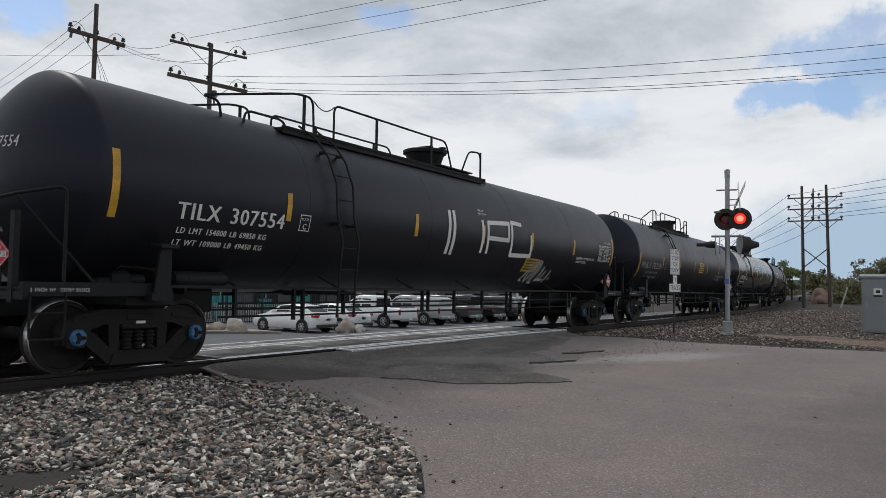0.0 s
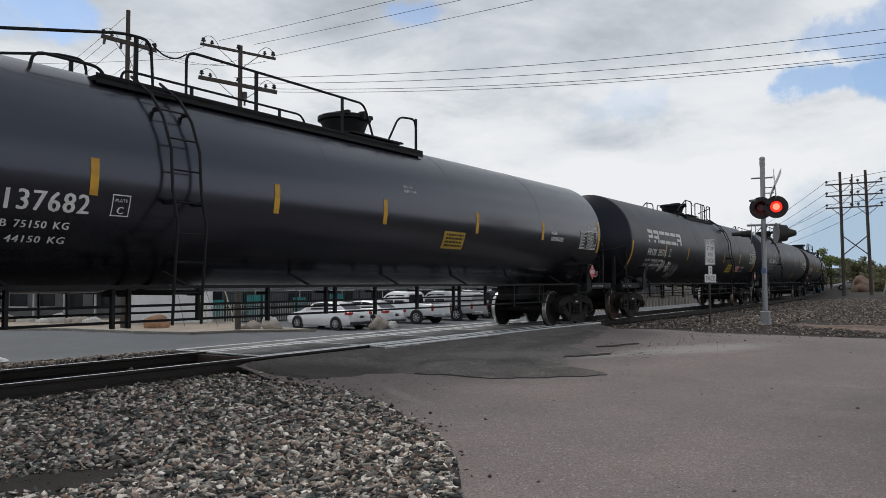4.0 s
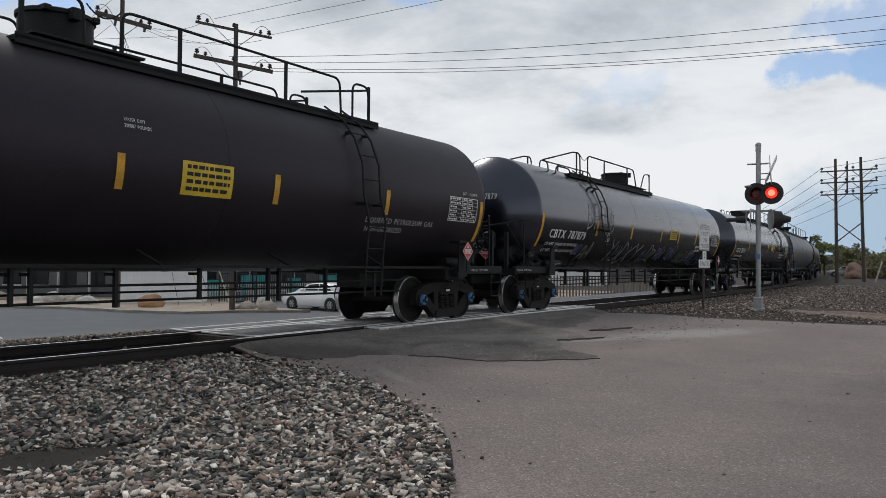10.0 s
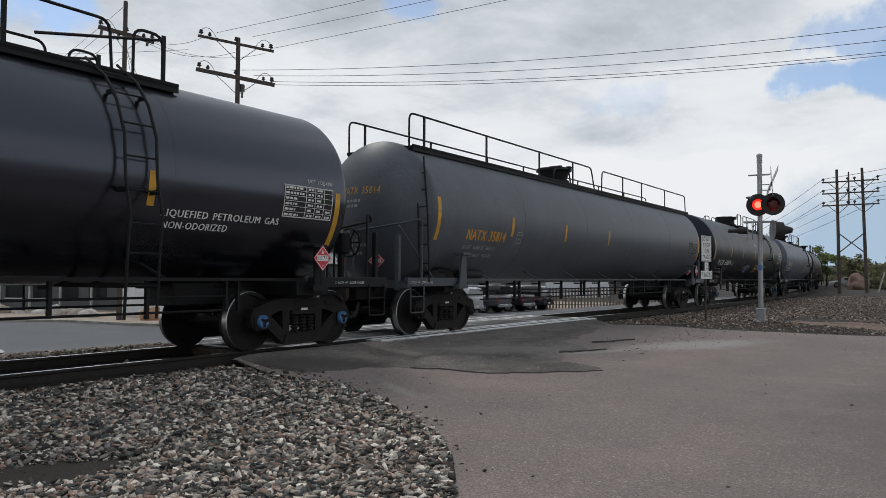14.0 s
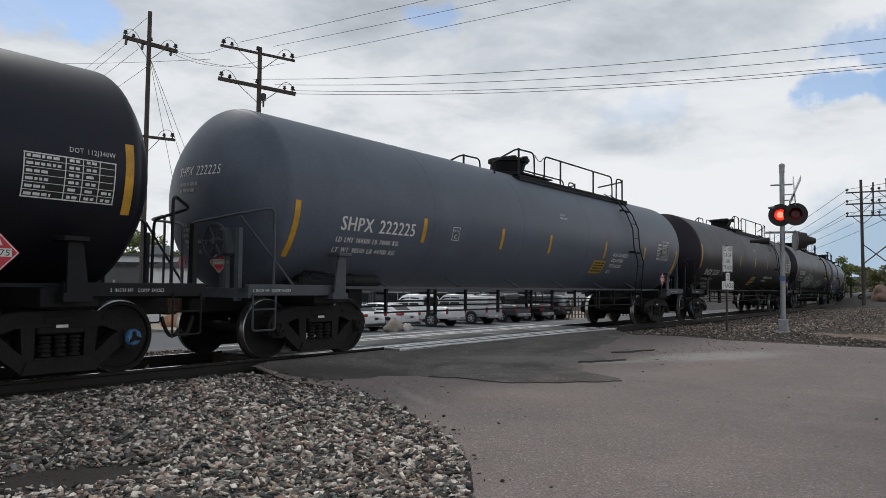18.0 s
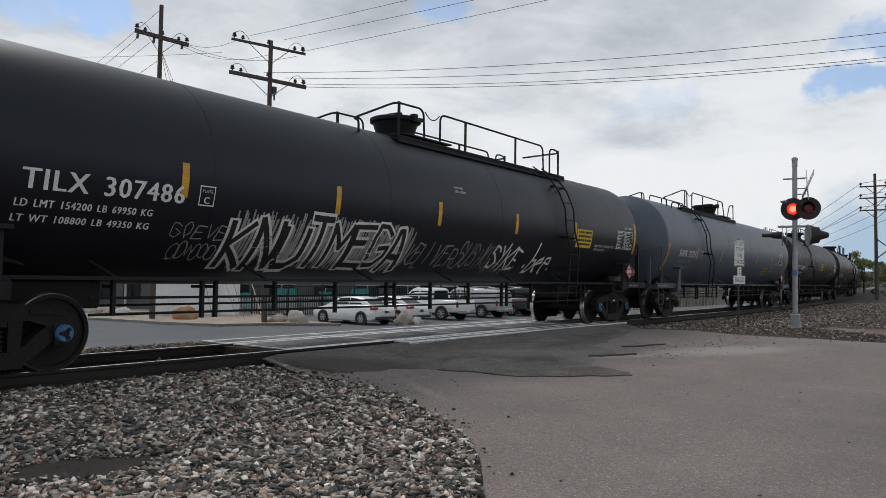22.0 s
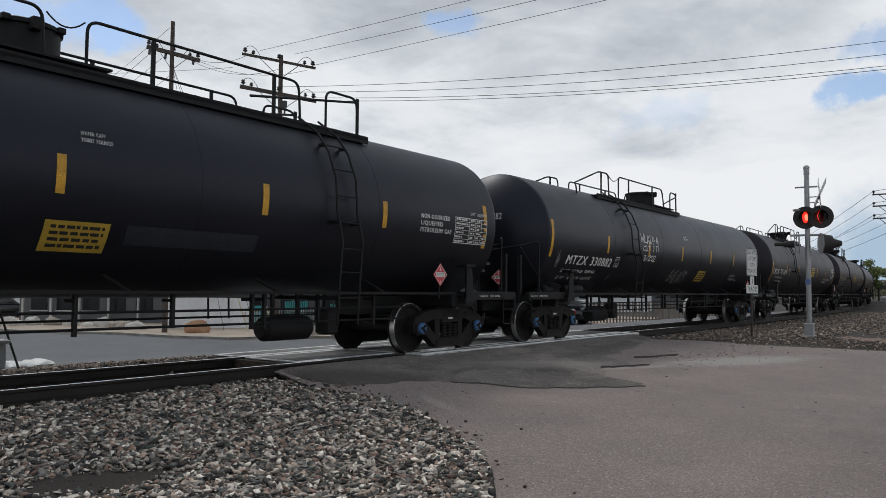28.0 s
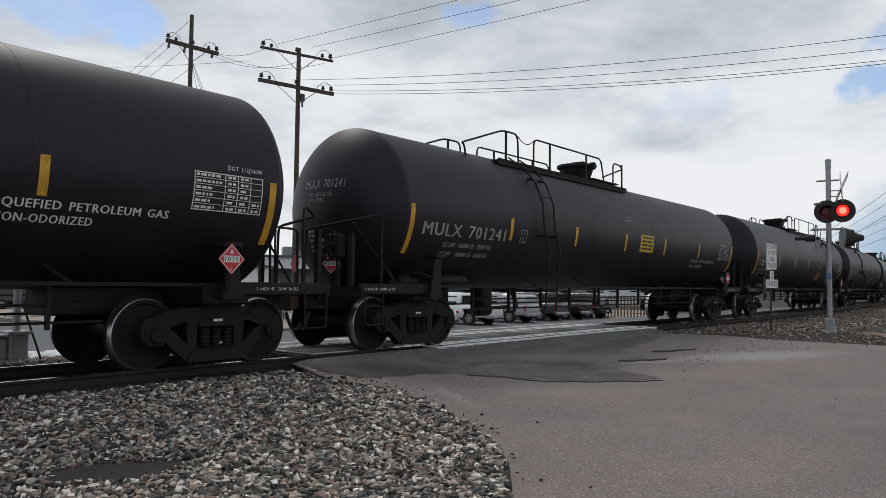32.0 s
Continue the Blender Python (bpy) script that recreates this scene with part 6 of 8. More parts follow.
    dict(s=306.9, span=17.28, kind="B", paint=M_BLACK, no="MTZX 330821", at=(-7.6, 1.85, 2.43), stripes=(-8.0, -5.3, -2.7, -0.17, 2.81, 5.34), plate=-4.9, decal_at=(-0.28, 1.96, False), words=("NON-ODORIZED", "LIQUEFIED", "PETROLEUM GAS"), indent=0.0, lpg_at=(6.29, 2.5), lpg_size=0.08, label="black tank car with yellow notice and faded grey patch", caps="b", patch=(0.74, 2.72, 1.73, 1.96)),
    dict(s=326.5, span=17.1, kind="A", paint=M_BLACK, no="MTZX 330882", at=(-7.48, 1.87, 2.45), stripes=(-5.42, -2.7, 0.0, 3.33, 5.9), plate=-4.95, decal_at=(1.76, 1.93, False), words=("LIQUEFIED", "PETROLEUM GAS"), indent=0.0, lpg_at=(5.34, 1.80), lpg_size=0.08, dimwords=True, label="black tank car with dripping white graffiti tag", spray=[(-8.1, 1.80, 0.14, 0.32, 3, 64, 0.010, "d")],
         tags=[("WLAU-A", -3.40, 2.62, 1.30, 0.22, 61, 0.032, "w"), ("CUT IT", -3.25, 2.38, 1.05, 0.14, 62, 0.026, "w"), ("3/202", -3.15, 2.10, 0.9, 0.16, 63, 0.026, "w"), ("I  I", -2.55, 2.45, 0.5, 0.3, 67, 0.02, "w"), ("BALAOS", -0.65, 1.52, 1.45, 0.36, 65, 0.020, "d"), ("H", -4.95, 1.52, 0.2, 0.18, 66, 0.010, "d")]),
    dict(s=345.86, span=17.13, kind="A", paint=M_BROWN, no="CBTX 785684", at=(-8.09, 2.07, 2.69), stripes=MU, plate=-4.87, wt=("LD LMT  162400 LB  73650 KG", "LT WT  100600 LB  45650 KG"), decal_at=(1.26, 2.56, True), lpg_at=(4.96, 1.97), label="dull black tank car with square yellow notice", caps="n"),
    dict(s=365.4, span=17.3, kind="A", paint=M_BROWN, no="MULX 701241", at=(-8.06, 2.07, 2.55), stripes=MU, plate=-4.93, ink="d", crisp=False, decal_at=(1.27, 2.57, True), lpg_at=(4.79, 1.95), dimwords=True, label="dull black tank car with faded grey stencils", caps="n"),
    dict(s=385.2, span=17.4, kind="B", paint=M_BROWN, no="CBTX 785", ink="d", at=(-8.0, 2.05, 2.0), stripes=MU, label="dull brown-black tank car with grey stencils", caps="n"),
    dict(s=405.1, span=17.4, kind="A", paint=M_BROWN, no="SHPX 222", ink="d", at=(-8.0, 2.05, 2.0), stripes=MU, label="dull weathered tank car with grey stencils", caps="n"),
    dict(s=425.0, span=17.4, kind="B", paint=M_BLACK, no="MTZX 330", ink="d", at=(-8.0, 2.05, 2.0), stripes=MU, label="plain black tank car far down the train", caps="n"),
    dict(s=444.9, span=17.4, kind="A", paint=M_BLACK, no="CBTX 785", ink="d", at=(-8.0, 2.05, 2.0), stripes=MU, label="plain black tank car at the train's far end", caps="n"),
]
# stripe height, ends of the tank's straight part, and a small shift of the running gear against the marks
STRIPE_Z = (2.21, 2.11, 2.24, 2.05, 2.30, 2.10, 2.08, 2.09, 2.14, 2.21, 2.00, 2.19, 2.20, 1.97, 2.09, 2.25, 2.21, 2.10, 2.10)
LEADS = {1: -8.40, 2: -9.02, 3: -8.78, 9: -8.52, 4: -8.87, 5: -8.36, 6: -8.37, 7: -8.41, 8: -8.91, 10: -8.53, 11: -8.18, 12: -8.79, 13: -8.40, 14: -8.26, 16: -8.39}
TRAILS = {0: 9.13, 3: 8.84, 4: 9.15, 5: 8.65, 7: 8.55, 9: 8.50, 10: 8.84, 11: 8.79, 12: 9.09, 13: 8.95, 15: 8.60, 16: 8.58}
TAIL_STRIPE = {7: -0.06, 10: -0.16, 11: -0.06, 13: -0.30, 15: -0.23, 16: -0.16}
GEAR = {11: 0.06, 12: 0.13, 15: -0.16, 16: -0.06}
NUMBER_X = {6: -7.95, 7: -7.98, 11: -7.41, 16: -7.62}
REAR_STRIPES = {0: (2.97, 5.78), 1: (2.63, 5.31), 2: (2.62, 5.66), 3: (2.61, 5.50), 4: (3.12, 5.89), 5: (2.63, 5.31), 6: (2.74, 4.95), 7: (2.77, 4.95), 9: (2.82, 5.54), 10: (2.81, 5.72), 11: (2.86, 6.30), 12: (2.42, 5.23), 13: (2.78, 5.50), 14: (2.60, 5.28), 15: (2.75, 5.27), 16: (2.68, 5.31), 17: (2.52, 5.22), 18: (2.60, 5.28)}
FRONT_STRIPES = {1: 0.2, 4: 0.1, 15: 0.0, 17: 0.12}
DECAL_X = {0: 2.80, 1: 0.93, 2: 1.42, 3: 3.53, 4: 2.89, 5: 0.93, 6: 1.71, 7: 1.73, 9: 0.80, 10: 2.30, 11: 0.42, 12: 5.32, 13: 4.32, 14: 0.93, 15: -0.23, 16: 1.76, 17: 0.86, 18: 0.93}
WORDS_X = {0: 6.03, 1: 4.82, 2: 6.10, 5: 4.79, 6: 5.11, 7: 5.13, 9: 1.78, 10: 3.40, 11: 2.69, 12: 6.37, 14: 4.76, 15: 6.22, 17: 4.71, 18: 4.75}
REAR_PLACARD = {0: 8.30, 1: 7.80, 3: 7.97, 4: 8.50, 5: 7.80, 6: 7.90, 7: 7.90, 9: 6.87, 10: 6.86, 11: 7.0, 12: 8.28, 13: 6.83, 15: 6.63, 16: 6.62}
for i, c in enumerate(CARS):
    c["place"] = i
    c["sz"] = STRIPE_Z[i] if i < len(STRIPE_Z) else 2.10
    wide = c["span"] / 2 - 0.22
    lead = LEADS[i] - (0.18 if i == 11 else 0.15) if i in LEADS else -TRAILS.get(i, wide)
    c["lead"], c["trail"] = lead, TRAILS[i] - 0.04 if i in TRAILS else -lead
    x, z, w = c["at"]
    c["at"] = (NUMBER_X.get(i, x) + 0.03, z, w)
    c["tail_stripe"], c["gear"] = TAIL_STRIPE.get(i, 0.0), GEAR.get(i, 0.0)
    if i in REAR_STRIPES:
        front = [q - FRONT_STRIPES.get(i, 0.12) for q in c["stripes"] if q < 1.5]
        c["stripes"] = tuple(front) + tuple(q - 0.05 for q in REAR_STRIPES[i])
    if "decal_at" in c and i in DECAL_X:
        c["decal_at"] = (DECAL_X[i], *c["decal_at"][1:])
    if "lpg_at" in c and i in WORDS_X:
        c["lpg_at"] = (WORDS_X[i], c["lpg_at"][1])
    if i in REAR_PLACARD:
        c["placard"] = REAR_PLACARD[i] + 0.08
    if i in (10, 13):
        c["table"] = 6.74
    c["load"] = {0: (0.03, 0.82), 1: (0.25, 0.62), 2: (-0.03, 0.94), 3: (-0.02, 0.95), 5: (0.25, 0.64), 6: (-0.02, 0.86), 7: (0.0, 0.84), 9: (-0.02, 0.72), 14: (0.27, 0.55), 15: (-0.03, 0.73), 16: (-0.03, 0.73), 17: (0.27, 0.52), 18: (0.26, 0.58)}.get(i, (-0.02, 0.82))
    c["short"] = i in (1, 9, 14, 15, 16, 17, 18, 20, 22)
    c["tank_spray"] = i in (6, 12, 13)
    c["brake"] = {0: (), 2: (), 5: (1,), 7: (1,), 8: (), 9: (), 12: (1,), 13: (1,), 15: (), 16: (1,)}.get(i, (-1,))
    c["low_tank"] = {9: 3.85, 11: 3.95, 15: 3.75, 16: -4.82, 1: -5.38, 14: -5.38, 17: -5.38, 18: -5.38}.get(i)
    c["tank_round"] = i in (9, 11, 15, 16)
TRAIN = [(c, *build_car(c)) for c in CARS]


def motions():
    """The train rolls past at a steady speed, its wheels turning."""
    turn_rate = SPEED / 0.457
    for c, car, sets in TRAIN:
        axle = c["span"] / 2
        reach = axle - 0.889
        mid = c["s"] + 0.99 + axle
        rows = []
        times = [i * 0.5 for i in range(65)]
        for t in times:
            s = mid - SPEED * t
            a, b = track_point(s - reach), track_point(s + reach)
            h = math.degrees(math.atan2(b[1] - a[1], b[0] - a[0]))
            rows.append((t, pose((a[0] + b[0]) / 2, (a[1] + b[1]) / 2, RAIL, 0, 0, h)))
        walk(car, rows)
        t0, t1 = max(0.0, (mid - 45) / SPEED), min(32.0, (mid + 16) / SPEED)
        f0, f1 = int(t0 * 30), int(t1 * 30) + 1
        for ws, x in sets:
            rows = [(0.0, pose(x, 0, 0.457, 0, -math.degrees(turn_rate * f0 / 30) % 360, 0))] if f0 else []
            for f in range(f0, min(f1, 960) + 1):
                rows.append((f / 30, pose(x, 0, 0.457, 0, -math.degrees(turn_rate * f / 30) % 360, 0)))
            if f1 < 960:
                rows.append((32.0, rows[-1][1]))
            walk(ws, rows)
    flashing()

# ---- things beside the track ----
M_GALV = mat("galvanised steel", (0.34, 0.35, 0.36), 0.5, 0.5, vary=0.15, scale=4, fine=40, bump=0.05)
M_SIGBLACK = mat("black signal housing", (0.02, 0.018, 0.018), 0.6, vary=0.2, scale=6, bump=0.05)
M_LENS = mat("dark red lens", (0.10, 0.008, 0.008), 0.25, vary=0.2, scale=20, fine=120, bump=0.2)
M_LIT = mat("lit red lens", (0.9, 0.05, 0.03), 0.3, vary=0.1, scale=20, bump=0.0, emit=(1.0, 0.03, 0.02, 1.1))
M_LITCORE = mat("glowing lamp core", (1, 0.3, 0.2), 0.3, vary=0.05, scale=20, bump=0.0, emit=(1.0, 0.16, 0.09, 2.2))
M_SIGNWHITE = mat("white sign sheeting", (0.78, 0.78, 0.77), 0.5, vary=0.08, scale=3, fine=40, bump=0.0)
M_SIGNBLACK = mat("black sign print", (0.02, 0.02, 0.02), 0.6, vary=0.1, bump=0.0)
M_POST = mat("brown steel post", (0.06, 0.045, 0.04), 0.8, vary=0.2, scale=5, bump=0.1)
M_WOOD = mat("weathered pole wood", (0.088, 0.071, 0.060), 0.9, vary=0.3, scale=2, fine=30, bump=0.5, stretch=(6, 6, 0.6))
M_WIRE = mat("dark wire", (0.075, 0.078, 0.085), 0.6, vary=0.1, bump=0.0)
M_INSUL = mat("dark glazed insulator", (0.06, 0.055, 0.055), 0.3, vary=0.15, bump=0.0)
M_CAB = mat("grey painted cabinet", (0.26, 0.27, 0.28), 0.5, vary=0.08, scale=1.2, fine=40, bump=0.03, tint=(0.21, 0.215, 0.22), tint_at=(0.5, 0.8))
M_WALL = mat("white metal siding", (0.78, 0.79, 0.80), 0.6, vary=0.08, scale=0.8, fine=20, bump=0.05)
M_DKWALL = mat("dark grey siding", (0.10, 0.105, 0.11), 0.7, vary=0.15, scale=0.8, fine=20, bump=0.1)
M_GLASS = mat("dark window glass", (0.016, 0.019, 0.022), 0.16, vary=0.1, scale=2, bump=0.0, spec=0.35)
M_TEAL = mat("teal fabric screen", (0.05, 0.33, 0.33), 0.8, vary=0.2, scale=3, bump=0.2)
M_FENCE = mat("black fence steel", (0.02, 0.02, 0.02), 0.6, vary=0.2, bump=0.05)
M_PICKET = mat("pale picket", (0.52, 0.52, 0.50), 0.7, vary=0.15, scale=3, bump=0.1, obj=0.15)
M_SLAT = mat("grey-brown fence slats", (0.20, 0.17, 0.14), 0.85, vary=0.2, scale=3, bump=0.3, obj=0.25)
M_BOULDER = mat("tan boulder", (0.36, 0.31, 0.26), 0.9, vary=0.25, scale=2.2, fine=18, bump=0.6, tint=(0.22, 0.19, 0.17), tint_at=(0.5, 0.65))
M_REDROCK = mat("orange sandstone", (0.42, 0.24, 0.14), 0.9, vary=0.2, scale=2.2, fine=18, bump=0.5)
M_PALEROCK = mat("pale limestone", (0.58, 0.56, 0.52), 0.9, vary=0.2, scale=2.2, fine=18, bump=0.5)
M_GUARD = mat("pale yellow guy guard", (0.66, 0.62, 0.42), 0.6, vary=0.15, bump=0.0)
M_TYRE = mat("tyre rubber", (0.016, 0.016, 0.016), 0.8, vary=0.2, scale=8, bump=0.1)
M_RIM = mat("alloy rim", (0.50, 0.51, 0.52), 0.3, 0.8, vary=0.1, bump=0.0)
M_TAIL = mat("red tail lamp", (0.42, 0.02, 0.02), 0.2, vary=0.1, bump=0.0, coat=0.4)
M_TRIM = mat("dark plastic trim", (0.02, 0.02, 0.021), 0.5, vary=0.1, bump=0.0)
M_CHROME = mat("brushed bumper steel", (0.5, 0.5, 0.5), 0.3, 0.8, vary=0.1, bump=0.0)
M_BARK = mat("tree bark", (0.09, 0.07, 0.055), 0.9, vary=0.3, scale=4, bump=0.5)
M_LEAF = mat("spring leaves", (0.19, 0.235, 0.09), 0.7, vary=0.3, scale=2, fine=12, bump=0.0, island=0.4)
M_LEAF2 = mat("olive brush leaves", (0.20, 0.20, 0.115), 0.8, vary=0.3, scale=2, fine=12, bump=0.0, island=0.4)
M_HILL = mat("far wooded hill", (0.05, 0.06, 0.045), 0.95, vary=0.3, scale=0.05, fine=0.6, bump=0.0)
M_REDDIRT = mat("red dirt heap", (0.21, 0.135, 0.105), 0.95, vary=0.2, scale=1.2, fine=20, bump=0.5)
PAINTS = {k: mat(k + " car paint", c, 0.25, 0.1, vary=0.05, scale=2, fine=60, bump=0.0, coat=0.5) for k, c in
          dict(white=(0.86, 0.86, 0.86), silver=(0.46, 0.46, 0.47), grey=(0.075, 0.08, 0.088), black=(0.014, 0.014, 0.016), teal=(0.03, 0.05, 0.05)).items()}


def leafy(m, share=0.45):
    nt = m.node_tree
    b = nt.nodes["Principled BSDF"]
    t = nt.nodes.new("ShaderNodeBsdfTranslucent")
    nt.links.new(b.inputs["Base Color"].links[0].from_socket, t.inputs[0])
    x = nt.nodes.new("ShaderNodeMixShader")
    x.inputs[0].default_value = share
    nt.links.new(b.outputs[0], x.inputs[1])
    nt.links.new(t.outputs[0], x.inputs[2])
    nt.links.new(x.outputs[0], nt.nodes["Material Output"].inputs[0])


leafy(M_LEAF)
leafy(M_LEAF2)


def disc(s, c, way, r, thick, seg=24):
    c, way = Vector(c), Vector(way).normalized()
    s.rod(c - way * thick / 2, c + way * thick / 2, r, seg=seg)


def build_signal():
    """Flashing crossing signal: mast on a junction box, crossbuck, two pairs of lamps and a bell."""
    x, y = 21.70, 4.55
    z = gz(x, y)
    sig = thing("crossing_signal", "grey crossing signal mast with flashing red lamps", "crossing signal", m=pose(x, y, z))
    part("concrete_footing", Shape().box(-0.18, 0.18, -0.18, 0.18, -0.25, 0.02, 0.02), M_CAB, sig)
    part("base_casting", Shape().box(-0.11, 0.11, -0.11, 0.11, 0.02, 0.36, 0.02).box(-0.15, 0.15, -0.15, 0.15, 0.0, 0.05, 0.01), M_GALV, sig)
    part("mast", Shape().rod((0, 0, 0.3), (0, 0, 4.46), 0.064, seg=18).rod((0, 0, 4.30), (0, 0, 4.50), 0.072, seg=18), M_GALV, sig)
    part("notice", Shape().box(-0.08, -0.072, -0.065, 0.065, 1.38, 1.52), mat("blue notice", (0.10, 0.17, 0.36), 0.4, bump=0.0), sig, "small blue notice plate", smooth=0)
    view = Vector((-21.7, -4.55, 0)).normalized()
    side = Vector((0.18, -0.983, 0))
    units = []
    for k in (-1, 1):
        c = Vector((0.05, -0.13, 3.15)) + side * 0.185 * k + view * (0.16 + 0.07 * k)
        s = Shape()
        disc(s, c, view, 0.30, 0.015, 32)
        s.rod(c - view * 0.16, c + view * 0.0, 0.12, 0.17, 18)
        bg = part("lamp_background", s, M_SIGBLACK, sig, "round black lamp background")
        s = Shape()
        lay = []
        u = view.cross(Vector((0, 0, 1))).normalized()
        for d in (0.01, 0.16, 0.30):
            ring = []
            for i in range(17):
                a = math.radians(-20 + 220 * i / 16)
                ring.append(tuple(c + view * (d if d < 0.2 else 0.12 + 0.18 * max(0, math.sin(a))) + (u * math.cos(a) + Vector((0, 0, 1)) * math.sin(a)) * 0.165))
            lay.append(ring)
        s.loft(lay, closed=False, caps=False)
        hood = part("visor", s, M_SIGBLACK, bg)
        mod = hood.modifiers.new("thickness", "SOLIDIFY")
        mod.thickness = 0.006
        # added two-faced disc: turning between lit and dark face stands for switching
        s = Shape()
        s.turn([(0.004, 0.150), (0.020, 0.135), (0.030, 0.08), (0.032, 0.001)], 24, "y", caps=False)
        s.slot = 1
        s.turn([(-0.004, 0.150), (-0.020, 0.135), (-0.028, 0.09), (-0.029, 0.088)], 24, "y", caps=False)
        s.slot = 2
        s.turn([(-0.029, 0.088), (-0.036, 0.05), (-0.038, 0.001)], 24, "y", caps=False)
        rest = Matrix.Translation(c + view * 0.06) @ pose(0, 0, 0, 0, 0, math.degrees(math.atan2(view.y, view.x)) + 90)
        ins = part("lamp_insert", s.mesh("lamp_insert", [M_LENS, M_LIT, M_LITCORE], 40), None, sig, "added two-faced red disc standing for the flashing lens")
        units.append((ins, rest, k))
    arm = Shape().rod(tuple(side * -0.42 + Vector((0, 0, 2.69))), tuple(side * 0.42 + Vector((0, 0, 2.69))), 0.03, seg=8)
    part("cross_arm", arm, M_GALV, sig)
    for k, way, back in ((-1, Vector((-0.22, 0.97, 0)), (0.09, 0.05)), (1, Vector((0.45, -0.89, 0)), (0.24, 0.07))):
        c = side * 0.31 * k + Vector((0, 0, 2.46))
        w = way.normalized()
        s = Shape()
        disc(s, c, way, 0.28, 0.02, 28)
        if k < 0:
            disc(s, c - w * 0.11, way, 0.25, 0.02, 28)
        # grey colour on the discs stands in for the sky reflected in them
        lamp = part("side_lamp", s, M_CAB, sig, "lamp turned to the side street, sky reflection coloured grey")
        part("lamp_hood", Shape().rod(c + w * 0.01, c + w * 0.26, back[0] + 0.01, back[0] * 0.9, 16).rod(c + w * 0.26, c + w * 0.50, back[0] * 0.6, back[1], 14), M_SIGBLACK, lamp, "tapered black lamp hood")
    s = Shape()
    c0 = Vector((0.03, -0.30, 3.80))
    for k in (-1, 1):
        d = Vector((0.62, -0.12 * k, 0)).normalized() * 0
        a = Vector((0.30, -0.085 * k, 0.37))
        b = Vector((-0.30, 0.085 * k, -0.37))
        w = (a - b).normalized()
        n = Vector((0.18, -0.983, 0)).cross(w).normalized()
        t = Vector((0.985, 0.17, 0))
        p = [c0 + a * 0 + q for q in (a + t * 0.0, )]
        u = Vector((0.24, -0.97, 0))
        h = w.cross(u).normalized() * 0.105
        e = u * 0.008
        s.add([tuple(c0 + v) for v in (a + h + e, a - h + e, b - h + e, b + h + e, a + h - e, a - h - e, b - h - e, b + h - e)], [(0, 1, 2, 3), (7, 6, 5, 4), (0, 4, 5, 1), (1, 5, 6, 2), (2, 6, 7, 3), (3, 7, 4, 0)])
        c0 = c0 + u * 0.02
    part("crossbuck", s, M_SIGNWHITE, sig, "white crossbuck blades seen nearly edge-on", smooth=0)
    s = Shape()
    for zz in (3.55, 3.70, 3.98):
        s.rod((0, 0, zz), (0.02, -0.28, zz), 0.014, seg=6)
    s.rod((-0.06, 0.28, 3.97), (0.02, -0.25, 3.97), 0.022, seg=8)
    part("bracket", s, M_GALV, sig)
    part("bell", Shape().turn([(3.32, 0.02), (3.33, 0.09), (3.36, 0.11), (3.38, 0.11), (3.40, 0.02)], 16, "z", (-0.05, 0.24, 0)).rod((0, 0, 3.3), (-0.05, 0.26, 3.3), 0.03, seg=8), M_GALV, sig)
    part("finial_cap", Shape().turn([(4.46, 0.078), (4.52, 0.078), (4.55, 0.04), (4.56, 0.001)], 16, "z"), M_GALV, sig)
    return units


def text_panel(parent, lines, z, h, y, w_list, mt, x0=0.0):
    for i, (ln, w) in enumerate(zip(lines, w_list)):
        co, fs = text_mesh(ln, h)
        k = co[:, 0].max()
        f = min(1.0, w / k)
        s = Shape().add([(x0 + (q[0] - k / 2) * f, y, z[i] + q[1]) for q in co], fs)
        part("sign_word", s, mt, parent, smooth=0)


def build_sign():
    x, y = 22.2, 6.12
    z = 0.115
    sg = thing("track_sign", "white do-not-stop-on-tracks sign on a thin brown post", "traffic sign", m=pose(x, y, z, 0, 0, -11))
    part("post", Shape().box(-0.03, 0.03, 0.012, 0.05, -0.3, 2.74), M_POST, sg, smooth=0)
    p = part("sign_plate", Shape().box(-0.30, 0.30, -0.004, 0.004, 1.98, 2.72, 0.003), M_SIGNWHITE, sg, "white plate reading do not stop on tracks")
    s = Shape()
    for a in ((-0.285, 0.285, 1.995, 2.005), (-0.285, 0.285, 2.695, 2.705), (-0.285, -0.275, 1.995, 2.705), (0.275, 0.285, 1.995, 2.705)):
        s.box(a[0], a[1], -0.0065, -0.0045, a[2], a[3])
    part("border", s, M_SIGNBLACK, p, smooth=0)
    text_panel(p, ("DO NOT", "STOP", "ON", "TRACKS"), (2.57, 2.40, 2.23, 2.05), 0.115, -0.0075, (0.5, 0.42, 0.3, 0.5), M_SIGNBLACK)
    q = part("track_count_plate", Shape().box(-0.11, 0.11, -0.004, 0.004, 1.71, 1.955).box(-0.34, 0.34, -0.004, 0.004, 1.48, 1.712), M_SIGNWHITE, sg, "inverted T plate reading 2 tracks", smooth=0)
    text_panel(q, ("2", "TRACKS"), (1.76, 1.53), 0.14, -0.0075, (0.12, 0.58), M_SIGNBLACK)


